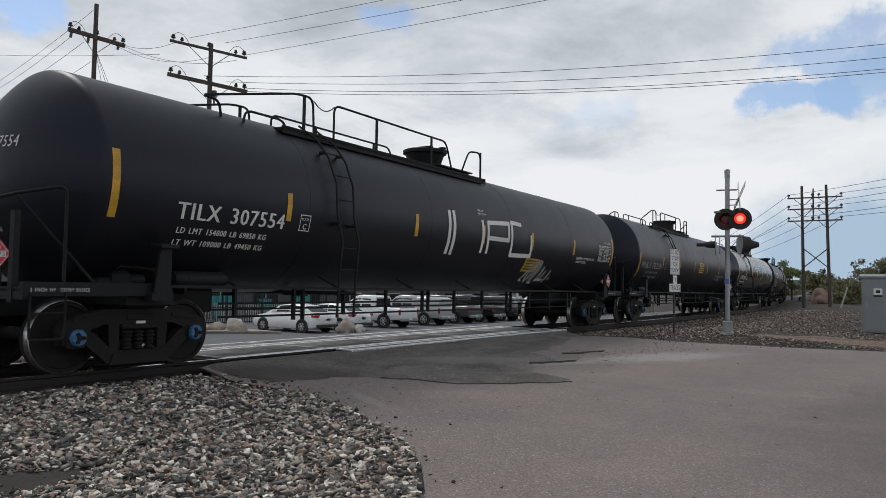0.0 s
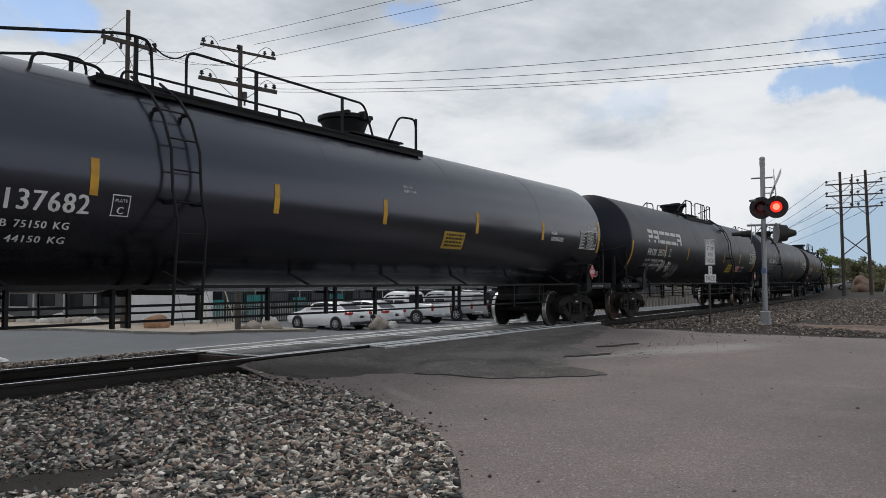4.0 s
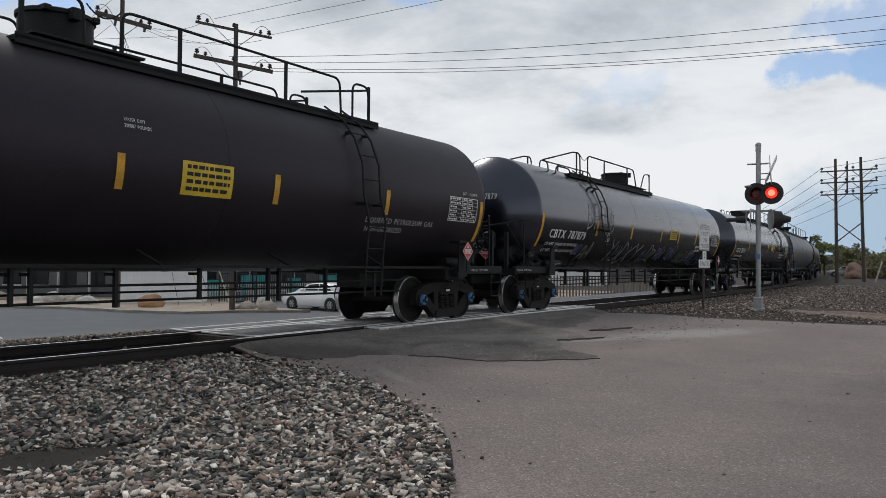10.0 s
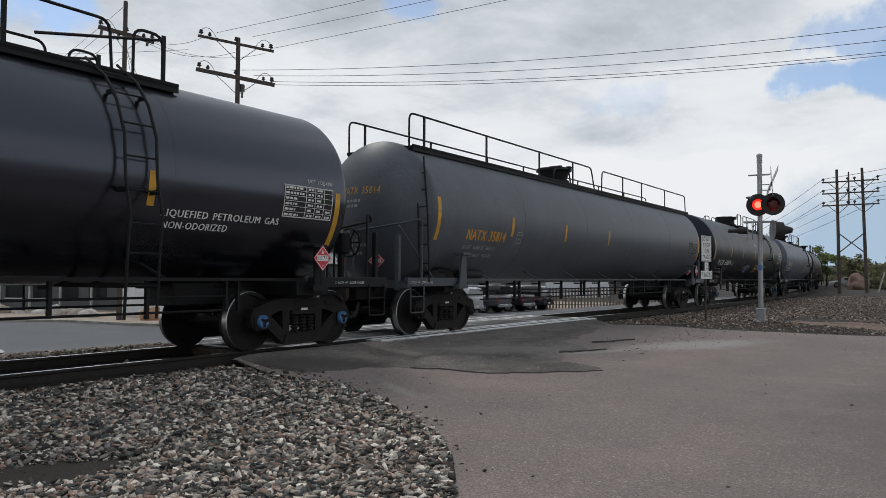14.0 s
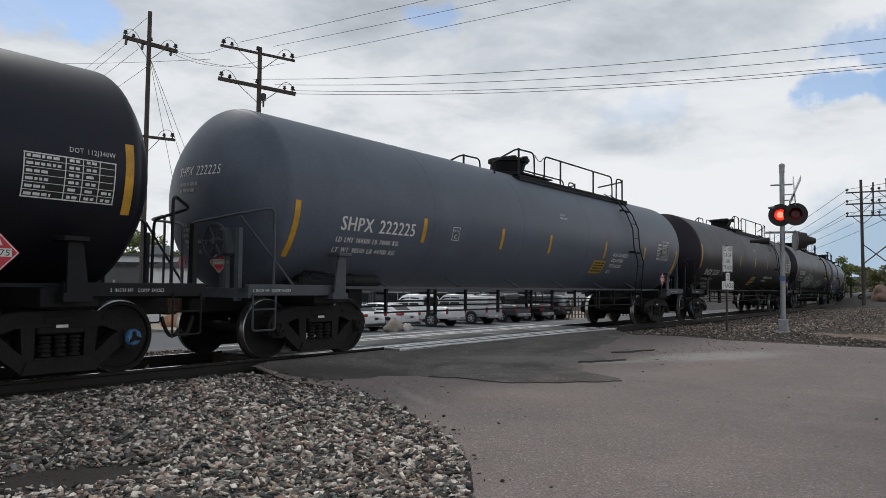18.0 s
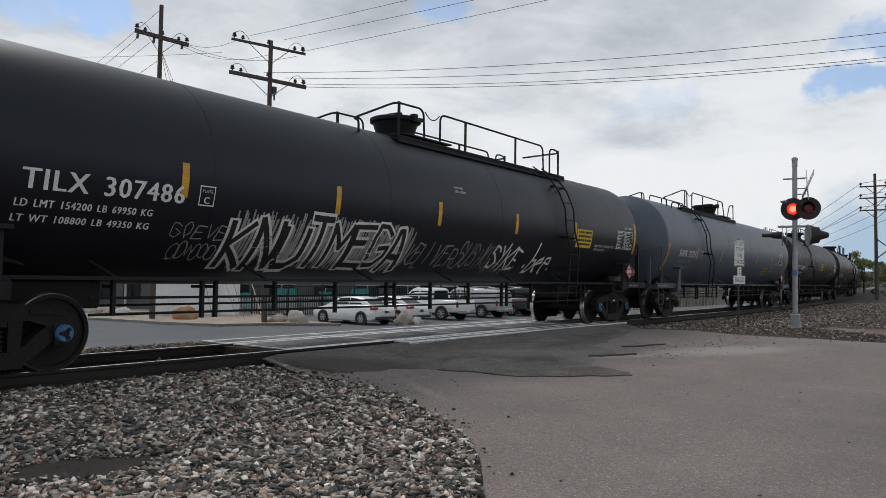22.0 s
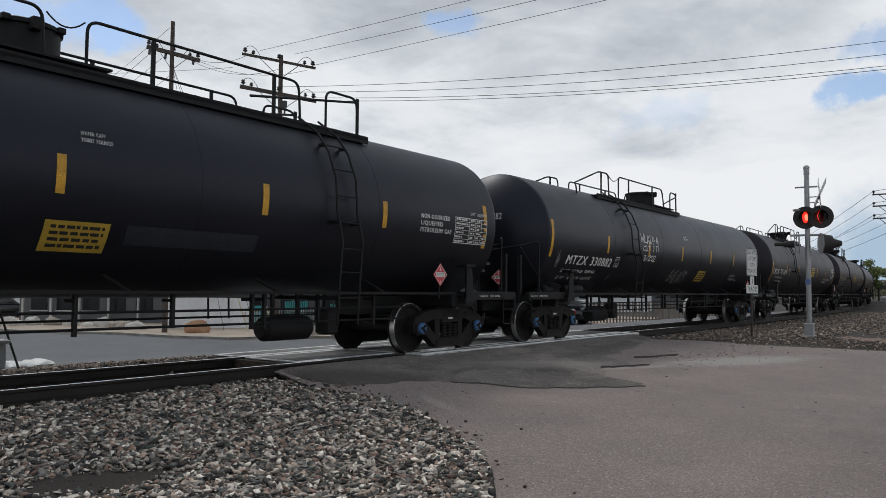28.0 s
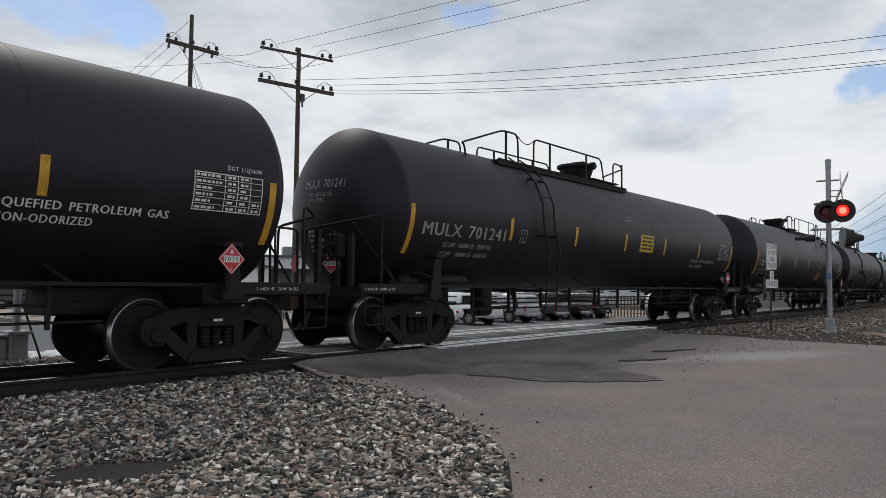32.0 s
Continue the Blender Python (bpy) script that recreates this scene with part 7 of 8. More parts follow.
def build_far_signal():
    """Mast of the second signal, beyond the track, seen from behind."""
    x, y = 5.69, 14.31
    z = gz(x, y)
    sig = thing("far_crossing_signal", "grey crossing signal beyond the track seen from behind", "crossing signal", m=pose(x, y, z))
    part("base_casting", Shape().box(-0.16, 0.16, -0.16, 0.16, 0.04, 0.55, 0.03).box(-0.20, 0.20, -0.20, 0.20, 0.50, 0.56, 0.01), M_GALV, sig)
    part("junction_box", Shape().box(-0.46, -0.20, -0.14, 0.14, 0.06, 0.46, 0.02).box(-0.49, -0.17, -0.17, 0.17, 0.46, 0.51, 0.01), M_GALV, sig, "small pale junction box")
    part("footing", Shape().box(-0.6, 0.3, -0.28, 0.28, -0.2, 0.06, 0.01), M_CONC, sig)
    part("mast", Shape().rod((0, 0, 0.4), (0, 0, 4.4), 0.064, seg=16), M_GALV, sig)
    s = Shape()
    for k in (-1, 1):
        a = Vector((0.48, 0, 0.30 * k))
        h = Vector((-0.11 * k * 0.55, 0, 0.11))
        w = Vector((0, 0.008, 0))
        s.add([tuple(Vector((0.0, -0.09 - 0.02 * k, 3.05)) + v) for v in (a + h - w, a - h - w, -a - h - w, -a + h - w, a + h + w, a - h + w, -a - h + w, -a + h + w)], [(0, 1, 2, 3), (7, 6, 5, 4), (0, 4, 5, 1), (1, 5, 6, 2), (2, 6, 7, 3), (3, 7, 4, 0)])
    part("crossbuck", s, M_SIGNWHITE, sig, smooth=0)
    for k in (-1, 1):
        s = Shape()
        disc(s, (0.36 * k, 0.10, 2.35), (0, 1, 0), 0.27, 0.015, 28)
        s.rod((0.36 * k, 0.08, 2.35), (0.36 * k, -0.10, 2.35), 0.16, 0.11, 16)
        part("lamp_head", s, M_SIGBLACK, sig)
    part("cross_arm", Shape().rod((-0.4, 0, 2.5), (0.4, 0, 2.5), 0.03, seg=8), M_GALV, sig)
    part("stay", Shape().rod((0.0, 0, 1.3), (0.42, -0.05, 0.02), 0.02, seg=6), M_SIGBLACK, sig)


def pole(name, x, y, top, label, r=0.15, base=None):
    z = gz(x, y) if base is None else base
    p = thing(name, label, "utility pole", "wooden utility poles", m=pose(x, y, 0))
    s = Shape().rod((0, 0, z - 0.4), (0, 0, top), r, r * 0.72, 14)
    part("pole_shaft", s, M_WOOD, p)
    return p, z


def arm_on(p, a, b, origin, thick=0.06, pins=3, brace=0.9, at=None):
    a, b = Vector(a) - Vector(origin), Vector(b) - Vector(origin)
    s = Shape()
    w = (b - a).normalized()
    n = w.cross(Vector((0, 0, 1))).normalized()
    up = n.cross(w)
    lay = [[tuple(e + n * thick * i * 0.8 + up * thick * j) for i, j in ((-1, -1), (1, -1), (1, 1), (-1, 1))] for e in (a, b)]
    s.loft(lay)
    ar = part("crossarm", s, M_WOOD, p, smooth=0)
    mid = (a + b) / 2
    s = Shape()
    for e in (a.lerp(b, 0.22), a.lerp(b, 0.78)):
        s.rod(e, Vector((0, 0, mid.z - brace)), 0.02, seg=6)
    part("arm_brace", s, M_GALV, ar)
    for i in range(pins):
        e = a.lerp(b, 0.04 + 0.92 * i / max(1, pins - 1)) + Vector((0, 0, thick))
        if abs(2 * i - pins + 1) == pins - 1:
            inner = e + (mid - e).normalized() * 0.75
            part("jumper", Shape().tube([e.lerp(inner, k / 8) + Vector((0, 0, 0.26 + 1.1 * (k / 8) * (1 - k / 8) - 0.2 * k / 8)) for k in range(9)], 0.014, 5), M_WIRE, ar)
            part("insulator", Shape().turn([(0, 0.03), (0.06, 0.03), (0.08, 0.09), (0.13, 0.10), (0.15, 0.04), (0.19, 0.08), (0.24, 0.05), (0.25, 0.001)], 12, "z", tuple(e + (mid - e).normalized() * 0.42)), M_INSUL, ar)
        part("insulator", Shape().turn([(0, 0.03), (0.08, 0.03), (0.10, 0.11), (0.15, 0.12), (0.17, 0.05), (0.22, 0.10), (0.28, 0.07), (0.30, 0.001)], 12, "z", tuple(e)), M_INSUL, ar)
    return ar


def wire(a, b, sag, r=0.011, n=14, label="thin dark overhead wire sagging between poles"):
    a, b = Vector(a), Vector(b)
    s = Shape()
    s.tube([a.lerp(b, i / n) - Vector((0, 0, 4 * sag * (i / n) * (1 - i / n))) for i in range(n + 1)], r, 5)
    ob = part("overhead_wire", s, M_WIRE)
    tagged(ob, label, "wire", "overhead wires")


def build_poles():
    p2 = (25.27, 30.22)
    p, _ = pole("utility_pole", *p2, 13.72, "tall weathered wooden utility pole with two crossarms")
    o = (*p2, 0)
    arm_on(p, (23.75, 31.45, 13.66), (26.6, 29.05, 13.16), o)
    arm_on(p, (23.7, 31.5, 11.96), (26.65, 29.0, 11.42), o, 0.09)
    part("transformer_bracket", Shape().box(0.15, 0.4, -0.1, 0.1, 11.0, 11.4, 0.03).rod((0.3, 0, 10.7), (0.3, 0, 11.0), 0.05, seg=10), M_INSUL, p)
    p1 = (22.89, 36.4)
    p, _ = pole("utility_pole", *p1, 16.15, "tall weathered wooden utility pole with equipment on its arms")
    o = (*p1, 0)
    a1 = arm_on(p, (21.8, 37.1, 14.62), (24.1, 35.6, 14.14), o, 0.10)
    arm_on(p, (21.3, 37.4, 9.45), (24.1, 35.6, 9.30), o, 0.07, pins=2)
    for k, e in enumerate(((21.9, 37.0, 14.2), (22.6, 36.6, 14.05), (23.8, 35.8, 13.9))):
        part("cutout", Shape().rod(tuple(Vector(e) - Vector(o)), tuple(Vector(e) - Vector(o) + Vector((0.05, 0, 0.35))), 0.07, seg=10), M_INSUL, a1)
    p, _ = pole("utility_pole", 26.5, 56.05, 14.4, "slim wooden utility pole with three crossarms", 0.14)
    for zz in (12.7, 10.8, 9.55):
        arm_on(p, (25.2, 56.7, zz), (27.7, 55.4, zz), (26.5, 56.05, 0), 0.06)
    far = thing("twin_utility_pole", "twin-pole wooden frame with three crossarms and cross bracing", "utility pole", "wooden utility poles", m=pose(73.6, 0, 0))
    ya, yb = 8.98, 7.0
    za = gz(73.6, 8)
    for yy, lean in ((ya, 0.0), (yb, 0.10)):
        part("pole_shaft", Shape().rod((0, yy - lean, za - 0.4), (0, yy + lean * 0.4 + 0.1, 11.2), 0.155, 0.11, 12), M_WOOD, far)
    for zz in (10.1, 9.1, 8.05):
        ar = part("crossarm", Shape().box(-0.22, -0.12, yb - 1.15, ya + 1.25, zz - 0.055, zz + 0.055), M_WOOD, far, smooth=0)
        for yy in (ya + 1.15, ya - 0.75, yb + 0.7, yb - 1.05):
            part("insulator", cached(("pin",), lambda: Shape().turn([(0, 0.04), (0.1, 0.04), (0.12, 0.11), (0.22, 0.12), (0.30, 0.05), (0.31, 0.001)], 10, "z").mesh("insulator", M_INSUL, 40)), None, ar, m=pose(-0.17, yy, zz + 0.07))
        for yy in (ya, yb):
            for k in (-1, 1):
                part("arm_brace", Shape().rod((-0.18, yy + 0.75 * k, zz - 0.05), (-0.16, yy, zz - 0.75), 0.03, seg=5), M_WOOD, ar)
    part("cross_brace", Shape().rod((-0.15, ya, 5.6), (-0.15, yb, 3.9), 0.05, seg=6).rod((-0.15, yb, 5.6), (-0.15, ya, 3.9), 0.05, seg=6), M_WOOD, far)
    part("spacer", Shape().box(-0.25, -0.15, ya - 0.9, ya - 0.78, 8.0, 10.9), M_WOOD, far, smooth=0)

    def beyond(a, b, k):
        a, b = Vector(a), Vector(b)
        return tuple(a + (b - a) * k)
    for a, b in (((24.46, 30.89, 13.9), (24.03, 18.07, 13.25)), ((25.8, 29.8, 13.85), (25.52, 15.5, 13.2)), ((26.5, 29.15, 13.3), (26.75, 12.34, 13.0))):
        wire(a, beyond(a, (b[0], b[1], b[2] + 0.215), 3.2), 0.25, 0.0105)
    for a, b in (((25.03, 30.43, 12.05), (35.07, 1.17, 11.8)), ((25.87, 29.72, 11.85), (35.64, 1.19, 11.4)), ((26.5, 29.16, 11.6), (35.93, 1.21, 11.0)), ((26.6, 29.1, 11.45), (36.08, 1.22, 10.9))):
        wire(a, beyond(a, (b[0], b[1], b[2] + 2.38), 2.2), 2.40, 0.0125, 40)
    for a, b in (((22.77, 36.48, 15.8), (31.32, 62.6, 17.7)), ((21.97, 36.96, 14.3), (31.34, 62.59, 17.1)), ((22.44, 36.68, 14.05), (31.38, 62.57, 16.2)), ((22.78, 36.47, 13.1), (31.43, 62.55, 14.7))):
        wire(a, beyond(a, (b[0], b[1], b[2] + 0.28), 1.6), 0.3, 0.012)
    wire((26.8, 58.0, 17.9), (23.6, 32.0, 13.0), 0.1, 0.011)
    wire((24.0, 35.7, 14.2), (24.1, 31.2, 13.7), 0.3, 0.011)
    wire((24.0, 35.7, 14.15), (26.2, 29.3, 13.0), 0.5, 0.011)
    wire((23.6, 36.0, 14.2), (25.2, 30.2, 13.0), 0.55, 0.011)
    for e in ((26.6, 33.4, -0.8), (25.6, 34.9, -0.8), (27.4, 32.7, -0.8)):
        wire((22.9, 36.4, 13.8), e, 0.0, 0.012, 3)
    for zz, yy in ((10.4, ya + 1.15), (10.4, yb - 1.05), (9.4, ya + 1.15), (9.4, yb - 1.05), (8.35, ya + 1.15), (8.35, yb - 1.05)):
        wire((73.4, yy, zz), (73.4 + 120, yy + 44, zz), 1.6, 0.02)
        wire((73.4, yy, zz), (40.0, yy - 29, zz + 1.2), 0.7, 0.02)
    for k, (x, y) in enumerate(((26.43, 33.83), (27.3, 32.7))):
        g = thing("guy_guard", "pale yellow guard tube on a leaning guy wire", "guy wire guard", "guy guards", m=pose(x, y, gz(x, y)))
        part("tube", Shape().rod((0, 0, 0), (-0.55, 0.62, 2.5), 0.035, seg=8), M_GUARD, g)


def build_cabinet():
    z = gz(30, 1.2)
    c = thing("signal_cabinet", "grey metal railway signal cabinet with warning sticker", "cabinet", m=pose(29.40, 1.80, z - 0.01))
    s = Shape().box(0, 1.0, -1.9, 0, 0.06, 1.92, 0.012)
    part("body", s, M_CAB, c)
    part("roof", Shape().prism([(-0.06, 1.92), (1.06, 1.92), (1.06, 1.97), (0.5, 2.06), (-0.06, 1.97)], -1.96, 0.06), M_CAB, c, smooth=0)
    part("plinth", Shape().box(0.05, 0.95, -1.85, -0.05, -0.12, 0.07), M_SIGBLACK, c, smooth=0)
    for y0, y1 in ((-1.86, -0.98), (-0.94, -0.06)):
        d = part("door", Shape().box(-0.022, -0.002, y0, y1, 0.14, 1.84, 0.006), M_CAB, c)
        part("handle", Shape().box(-0.06, -0.022, y1 - 0.12, y1 - 0.08, 0.9, 1.1, 0.008), M_GALV, d)
        part("hinge", Shape().rod((-0.03, y0 + 0.01, 0.3), (-0.03, y0 + 0.01, 0.42), 0.015, seg=8).rod((-0.03, y0 + 0.01, 1.5), (-0.03, y0 + 0.01, 1.62), 0.015, seg=8), M_GALV, d)
    part("sticker", Shape().box(-0.028, -0.0225, -0.62, -0.36, 1.34, 1.56), M_SIGNWHITE, c, "white warning sticker", smooth=0)
    part("sticker_bar", Shape().box(-0.031, -0.0285, -0.62, -0.36, 1.27, 1.335).box(-0.031, -0.0285, -0.55, -0.43, 1.40, 1.50), M_SIGNBLACK, c, smooth=0)


def wheel_thing(parent, x, y, r, side, rim):
    w = part("wheel", cached(("carwheel", r), lambda: Shape().turn([(-0.10, r * 0.62), (-0.115, r * 0.8), (-0.10, r * 0.97), (-0.06, r), (0.06, r), (0.10, r * 0.97), (0.11, r * 0.62)], 26, "y").mesh("tyre", M_TYRE, 40)), None, parent, "black tyre", m=pose(x, y, r, 0, 0, 0 if side < 0 else 180))

    def rim_mesh():
        s = Shape().turn([(-0.06, r * 0.62), (-0.118, r * 0.62), (-0.118, r * 0.57), (-0.085, r * 0.52)], 24, "y", caps=False)
        for i in range(6):
            a = math.pi * i / 3
            s.rod((0, -0.10, 0), (math.cos(a) * r * 0.58, -0.10, math.sin(a) * r * 0.58), 0.035, seg=6)
        s.turn([(-0.12, 0.001), (-0.12, 0.06), (-0.09, 0.07)], 12, "y", caps=False)
        return s.mesh("rim", rim, 40)
    part("rim", cached(("rim", r, rim.name), rim_mesh), None, w, "spoked alloy rim")


def hull(s, stations, e=0.06):
    """Rounded body through stations of (x, half width, low, high, narrowing at the top)."""
    lay = []
    for x, w, z0, z1, t in stations:
        h = z1 - z0
        k = min(e, h * 0.3)
        lay.append([(x, -w + k, z0), (x, w - k, z0), (x, w, z0 + k), (x, w, z0 + h * 0.55), (x, w - t, z1 - k), (x, w - t - k, z1), (x, -w + t + k, z1), (x, -w + t, z1 - k), (x, -w, z0 + h * 0.55), (x, -w, z0 + k)])
    s.loft(lay)


def vehicle(kind, paint, x, y, label, heading=90):
    """A parked car; local x runs from its tail to its nose."""
    z = gz(x, y + 2) + 0.02
    cat = {"sedan": "car", "pickup": "pickup truck", "suv": "car", "capped": "pickup truck"}[kind]
    v = thing({"sedan": "parked_sedan", "pickup": "parked_pickup", "capped": "parked_pickup", "suv": "parked_suv"}[kind], label, cat, "parked vehicles", m=pose(x, y, z, 0, 0, heading))
    pm = PAINTS[paint]
    s, cab = Shape(), Shape()
    glass = []
    if kind == "sedan":
        hull(s, [(0, 0.62, 0.50, 0.86, 0.05), (0.10, 0.80, 0.32, 0.98, 0.06), (0.35, 0.88, 0.24, 1.03, 0.07), (1.0, 0.92, 0.20, 1.04, 0.06), (2.5, 0.925, 0.19, 0.99, 0.05), (3.7, 0.92, 0.20, 0.93, 0.06), (4.5, 0.84, 0.25, 0.80, 0.08), (4.80, 0.66, 0.36, 0.70, 0.06)])
        hull(cab, [(0.55, 0.74, 0.98, 1.04, 0.02), (1.15, 0.74, 0.95, 1.37, 0.12), (1.9, 0.74, 0.95, 1.46, 0.15), (2.6, 0.74, 0.93, 1.43, 0.15), (3.0, 0.74, 0.92, 1.33, 0.12), (3.75, 0.76, 0.86, 0.95, 0.02)])
        glass = [[(1.05, 1.06), (1.95, 1.05), (1.93, 1.40), (1.35, 1.34)], [(2.02, 1.05), (2.95, 1.03), (2.72, 1.35), (2.0, 1.40)]]
        rear, front = (0.60, 1.10, 1.06, 1.34, 0.60), (3.05, 3.65, 1.30, 0.98, 0.62)
        ax, r, wy = (0.98, 3.75), 0.325, 0.835
        lamps = (0.05, 0.78, 0.92, 0.42, 0.80)
    elif kind in ("pickup", "capped"):
        hull(s, [(0.0, 0.86, 0.62, 1.12, 0.02), (0.06, 0.96, 0.50, 1.20, 0.02), (1.9, 0.98, 0.42, 1.22, 0.02), (2.0, 0.99, 0.40, 1.18, 0.03), (3.9, 0.99, 0.40, 1.16, 0.04), (5.2, 0.96, 0.42, 1.12, 0.08), (5.75, 0.86, 0.50, 1.0, 0.06)])
        hull(cab, [(1.92, 0.90, 1.10, 1.80, 0.14), (2.15, 0.92, 1.10, 1.90, 0.16), (3.2, 0.92, 1.10, 1.92, 0.16), (3.55, 0.92, 1.10, 1.80, 0.14), (4.25, 0.94, 1.08, 1.18, 0.03)])
        glass = [[(2.15, 1.24), (2.85, 1.24), (2.85, 1.72), (2.2, 1.70)], [(2.95, 1.24), (3.95, 1.22), (3.5, 1.68), (2.95, 1.72)]]
        rear, front = (1.90, 1.92, 1.28, 1.72, 0.70), (3.62, 4.15, 1.74, 1.24, 0.74)
        ax, r, wy = (1.15, 4.75), 0.40, 0.90
        lamps = (-0.01, 0.84, 0.97, 0.78, 1.12)
    else:
        hull(s, [(0, 0.84, 0.48, 1.0, 0.03), (0.12, 0.95, 0.36, 1.08, 0.03), (1.2, 0.98, 0.32, 1.10, 0.03), (3.8, 0.98, 0.32, 1.08, 0.04), (4.7, 0.92, 0.36, 1.02, 0.08), (5.0, 0.80, 0.45, 0.92, 0.06)])
        hull(cab, [(0.12, 0.92, 1.0, 1.10, 0.02), (0.42, 0.92, 1.0, 1.74, 0.16), (0.8, 0.92, 1.0, 1.82, 0.17), (2.6, 0.92, 1.0, 1.84, 0.17), (3.1, 0.92, 1.0, 1.72, 0.14), (3.85, 0.94, 1.0, 1.12, 0.03)])
        glass = [[(0.65, 1.16), (1.45, 1.15), (1.45, 1.64), (0.78, 1.62)], [(1.52, 1.15), (2.35, 1.14), (2.35, 1.65), (1.52, 1.65)], [(2.42, 1.14), (3.45, 1.12), (3.0, 1.60), (2.42, 1.65)]]
        rear, front = (0.16, 0.40, 1.14, 1.64, 0.74), (3.15, 3.75, 1.66, 1.16, 0.74)
        ax, r, wy = (1.0, 3.95), 0.38, 0.89
        lamps = (0.02, 0.80, 0.95, 0.85, 1.05)
    part("body", s, pm, v, smooth=50)
    c = part("cabin", cab, pm, v, smooth=50)
    top = max(q[2] for q in cab.v)
    wmax = max(q[1] for q in cab.v)

    def side_y(zz):
        base = min(q[2] for q in cab.v)
        return wmax - 0.15 * max(0, (zz - base - 0.30) / (top - base - 0.25)) + 0.006
    for poly in glass:
        for k in (-1, 1):
            g = Shape().add([(px, k * side_y(pz), pz) for px, pz in poly] + [(px, k * (side_y(pz) - 0.02), pz) for px, pz in poly], [(0, 1, 2, 3), (7, 6, 5, 4), (0, 4, 5, 1), (1, 5, 6, 2), (2, 6, 7, 3), (3, 7, 4, 0)])
            part("side_window", g, M_GLASS, c, smooth=0)
    for nm, (xa, xb, za, zb, w), o in (("rear_window", rear, -0.02), ("windscreen", front, 0.03)):
        n = Vector((zb - za, 0, xa - xb)).normalized() * (1 if o > 0 else -1)
        if n.z < 0:
            n = -n
        q = [Vector((xa, -w, za)), Vector((xa, w, za)), Vector((xb, w * 0.9, zb)), Vector((xb, -w * 0.9, zb))]
        part(nm, Shape().add([tuple(p + n * 0.02) for p in q] + [tuple(p - n * 0.03) for p in q], [(0, 1, 2, 3), (7, 6, 5, 4), (0, 4, 5, 1), (1, 5, 6, 2), (2, 6, 7, 3), (3, 7, 4, 0)]), M_GLASS, c, smooth=0)
    lx, l0, l1, lz0, lz1 = lamps
    for k in (-1, 1):
        if kind == "sedan":
            part("tail_lamp", Shape().box(0.04, 0.40, min(k * 0.58, k * 0.89), max(k * 0.58, k * 0.89), 0.80, 0.94, 0.02), M_TAIL, v)
        else:
            part("tail_lamp", Shape().box(lx - 0.01, lx + 0.10, min(k * l0, k * l1), max(k * l0, k * l1), lz0, lz1, 0.02), M_TAIL, v)
        part("mirror", Shape().box(ax[1] - 0.95, ax[1] - 0.75, min(k * 0.92, k * 1.10), max(k * 0.92, k * 1.10), 1.02 if kind == "sedan" else 1.22, 1.16 if kind == "sedan" else 1.42, 0.03), pm, v)
        for xx in ax:
            wheel_thing(v, xx, k * wy, r, k, M_RIM)
            part("wheel_arch", cached(("arch", r, k), lambda: Shape().turn([(-0.02, r + 0.07), (0.03, r + 0.07), (0.03, r - 0.02), (-0.02, r - 0.02)], 24, "y").mesh("wheel_arch", M_TRIM, 30)), None, v, m=pose(xx, k * (wy + 0.075), r))
    bm_ = M_CHROME if kind in ("pickup", "capped") else M_TRIM
    part("rear_bumper", Shape().box(-0.12 if kind != "sedan" else -0.02, 0.1, -0.82, 0.82, 0.42 if kind != "sedan" else 0.30, 0.62 if kind != "sedan" else 0.44, 0.03), bm_, v)
    part("number_plate", Shape().box(-0.135 if kind != "sedan" else 0.0, -0.10 if kind != "sedan" else 0.06, -0.15, 0.15, 0.50 if kind != "sedan" else 0.62, 0.62 if kind != "sedan" else 0.75), M_SIGNWHITE, v, "blank pale plate", smooth=0)
    if kind == "pickup":
        part("tailgate_handle", Shape().box(-0.015, 0.0, -0.12, 0.12, 0.98, 1.04), M_TRIM, v, smooth=0)
        part("bed_floor", Shape().box(0.12, 1.85, -0.78, 0.78, 1.19, 1.226), M_TRIM, v, smooth=0)
    if kind == "capped":
        s = Shape()
        hull(s, [(0.05, 0.88, 1.20, 1.70, 0.12), (0.4, 0.90, 1.20, 1.80, 0.13), (1.88, 0.90, 1.20, 1.82, 0.13)])
        cp = part("camper_cap", s, pm, v, smooth=50)
        for k in (-1, 1):
            part("cap_window", Shape().box(0.35, 1.6, min(k * 0.86, k * 0.885), max(k * 0.86, k * 0.885), 1.34, 1.60), M_GLASS, cp, smooth=0)


def build_vehicles():
    for kind, paint, xr, label in (("sedan", "white", 28.85, "white sedan parked nose-in behind a boulder"), ("sedan", "white", 31.6, "white sedan with wide red tail lamps in the lot"), ("pickup", "white", 35.5, "white pickup truck parked in the lot"),
                                   ("capped", "silver", 39.6, "silver pickup with a camper cap in the lot"), ("pickup", "grey", 43.2, "dark grey pickup truck parked in the lot"), ("pickup", "black", 46.1, "dark compact pickup parked in the lot"), ("suv", "black", 49.2, "black sport utility vehicle at the end of the row")):
        vehicle(kind, paint, (xr - 0.95) * 1.065, 25.85 + random.Random(kind + paint).uniform(-0.15, 0.15), label)
    vehicle("suv", "black", 24.2, 66.5, "dark sport utility vehicle parked by the far building", -22)
    vehicle("sedan", "silver", 122.0, 11.5, "distant silver car beyond the embankment", 100)


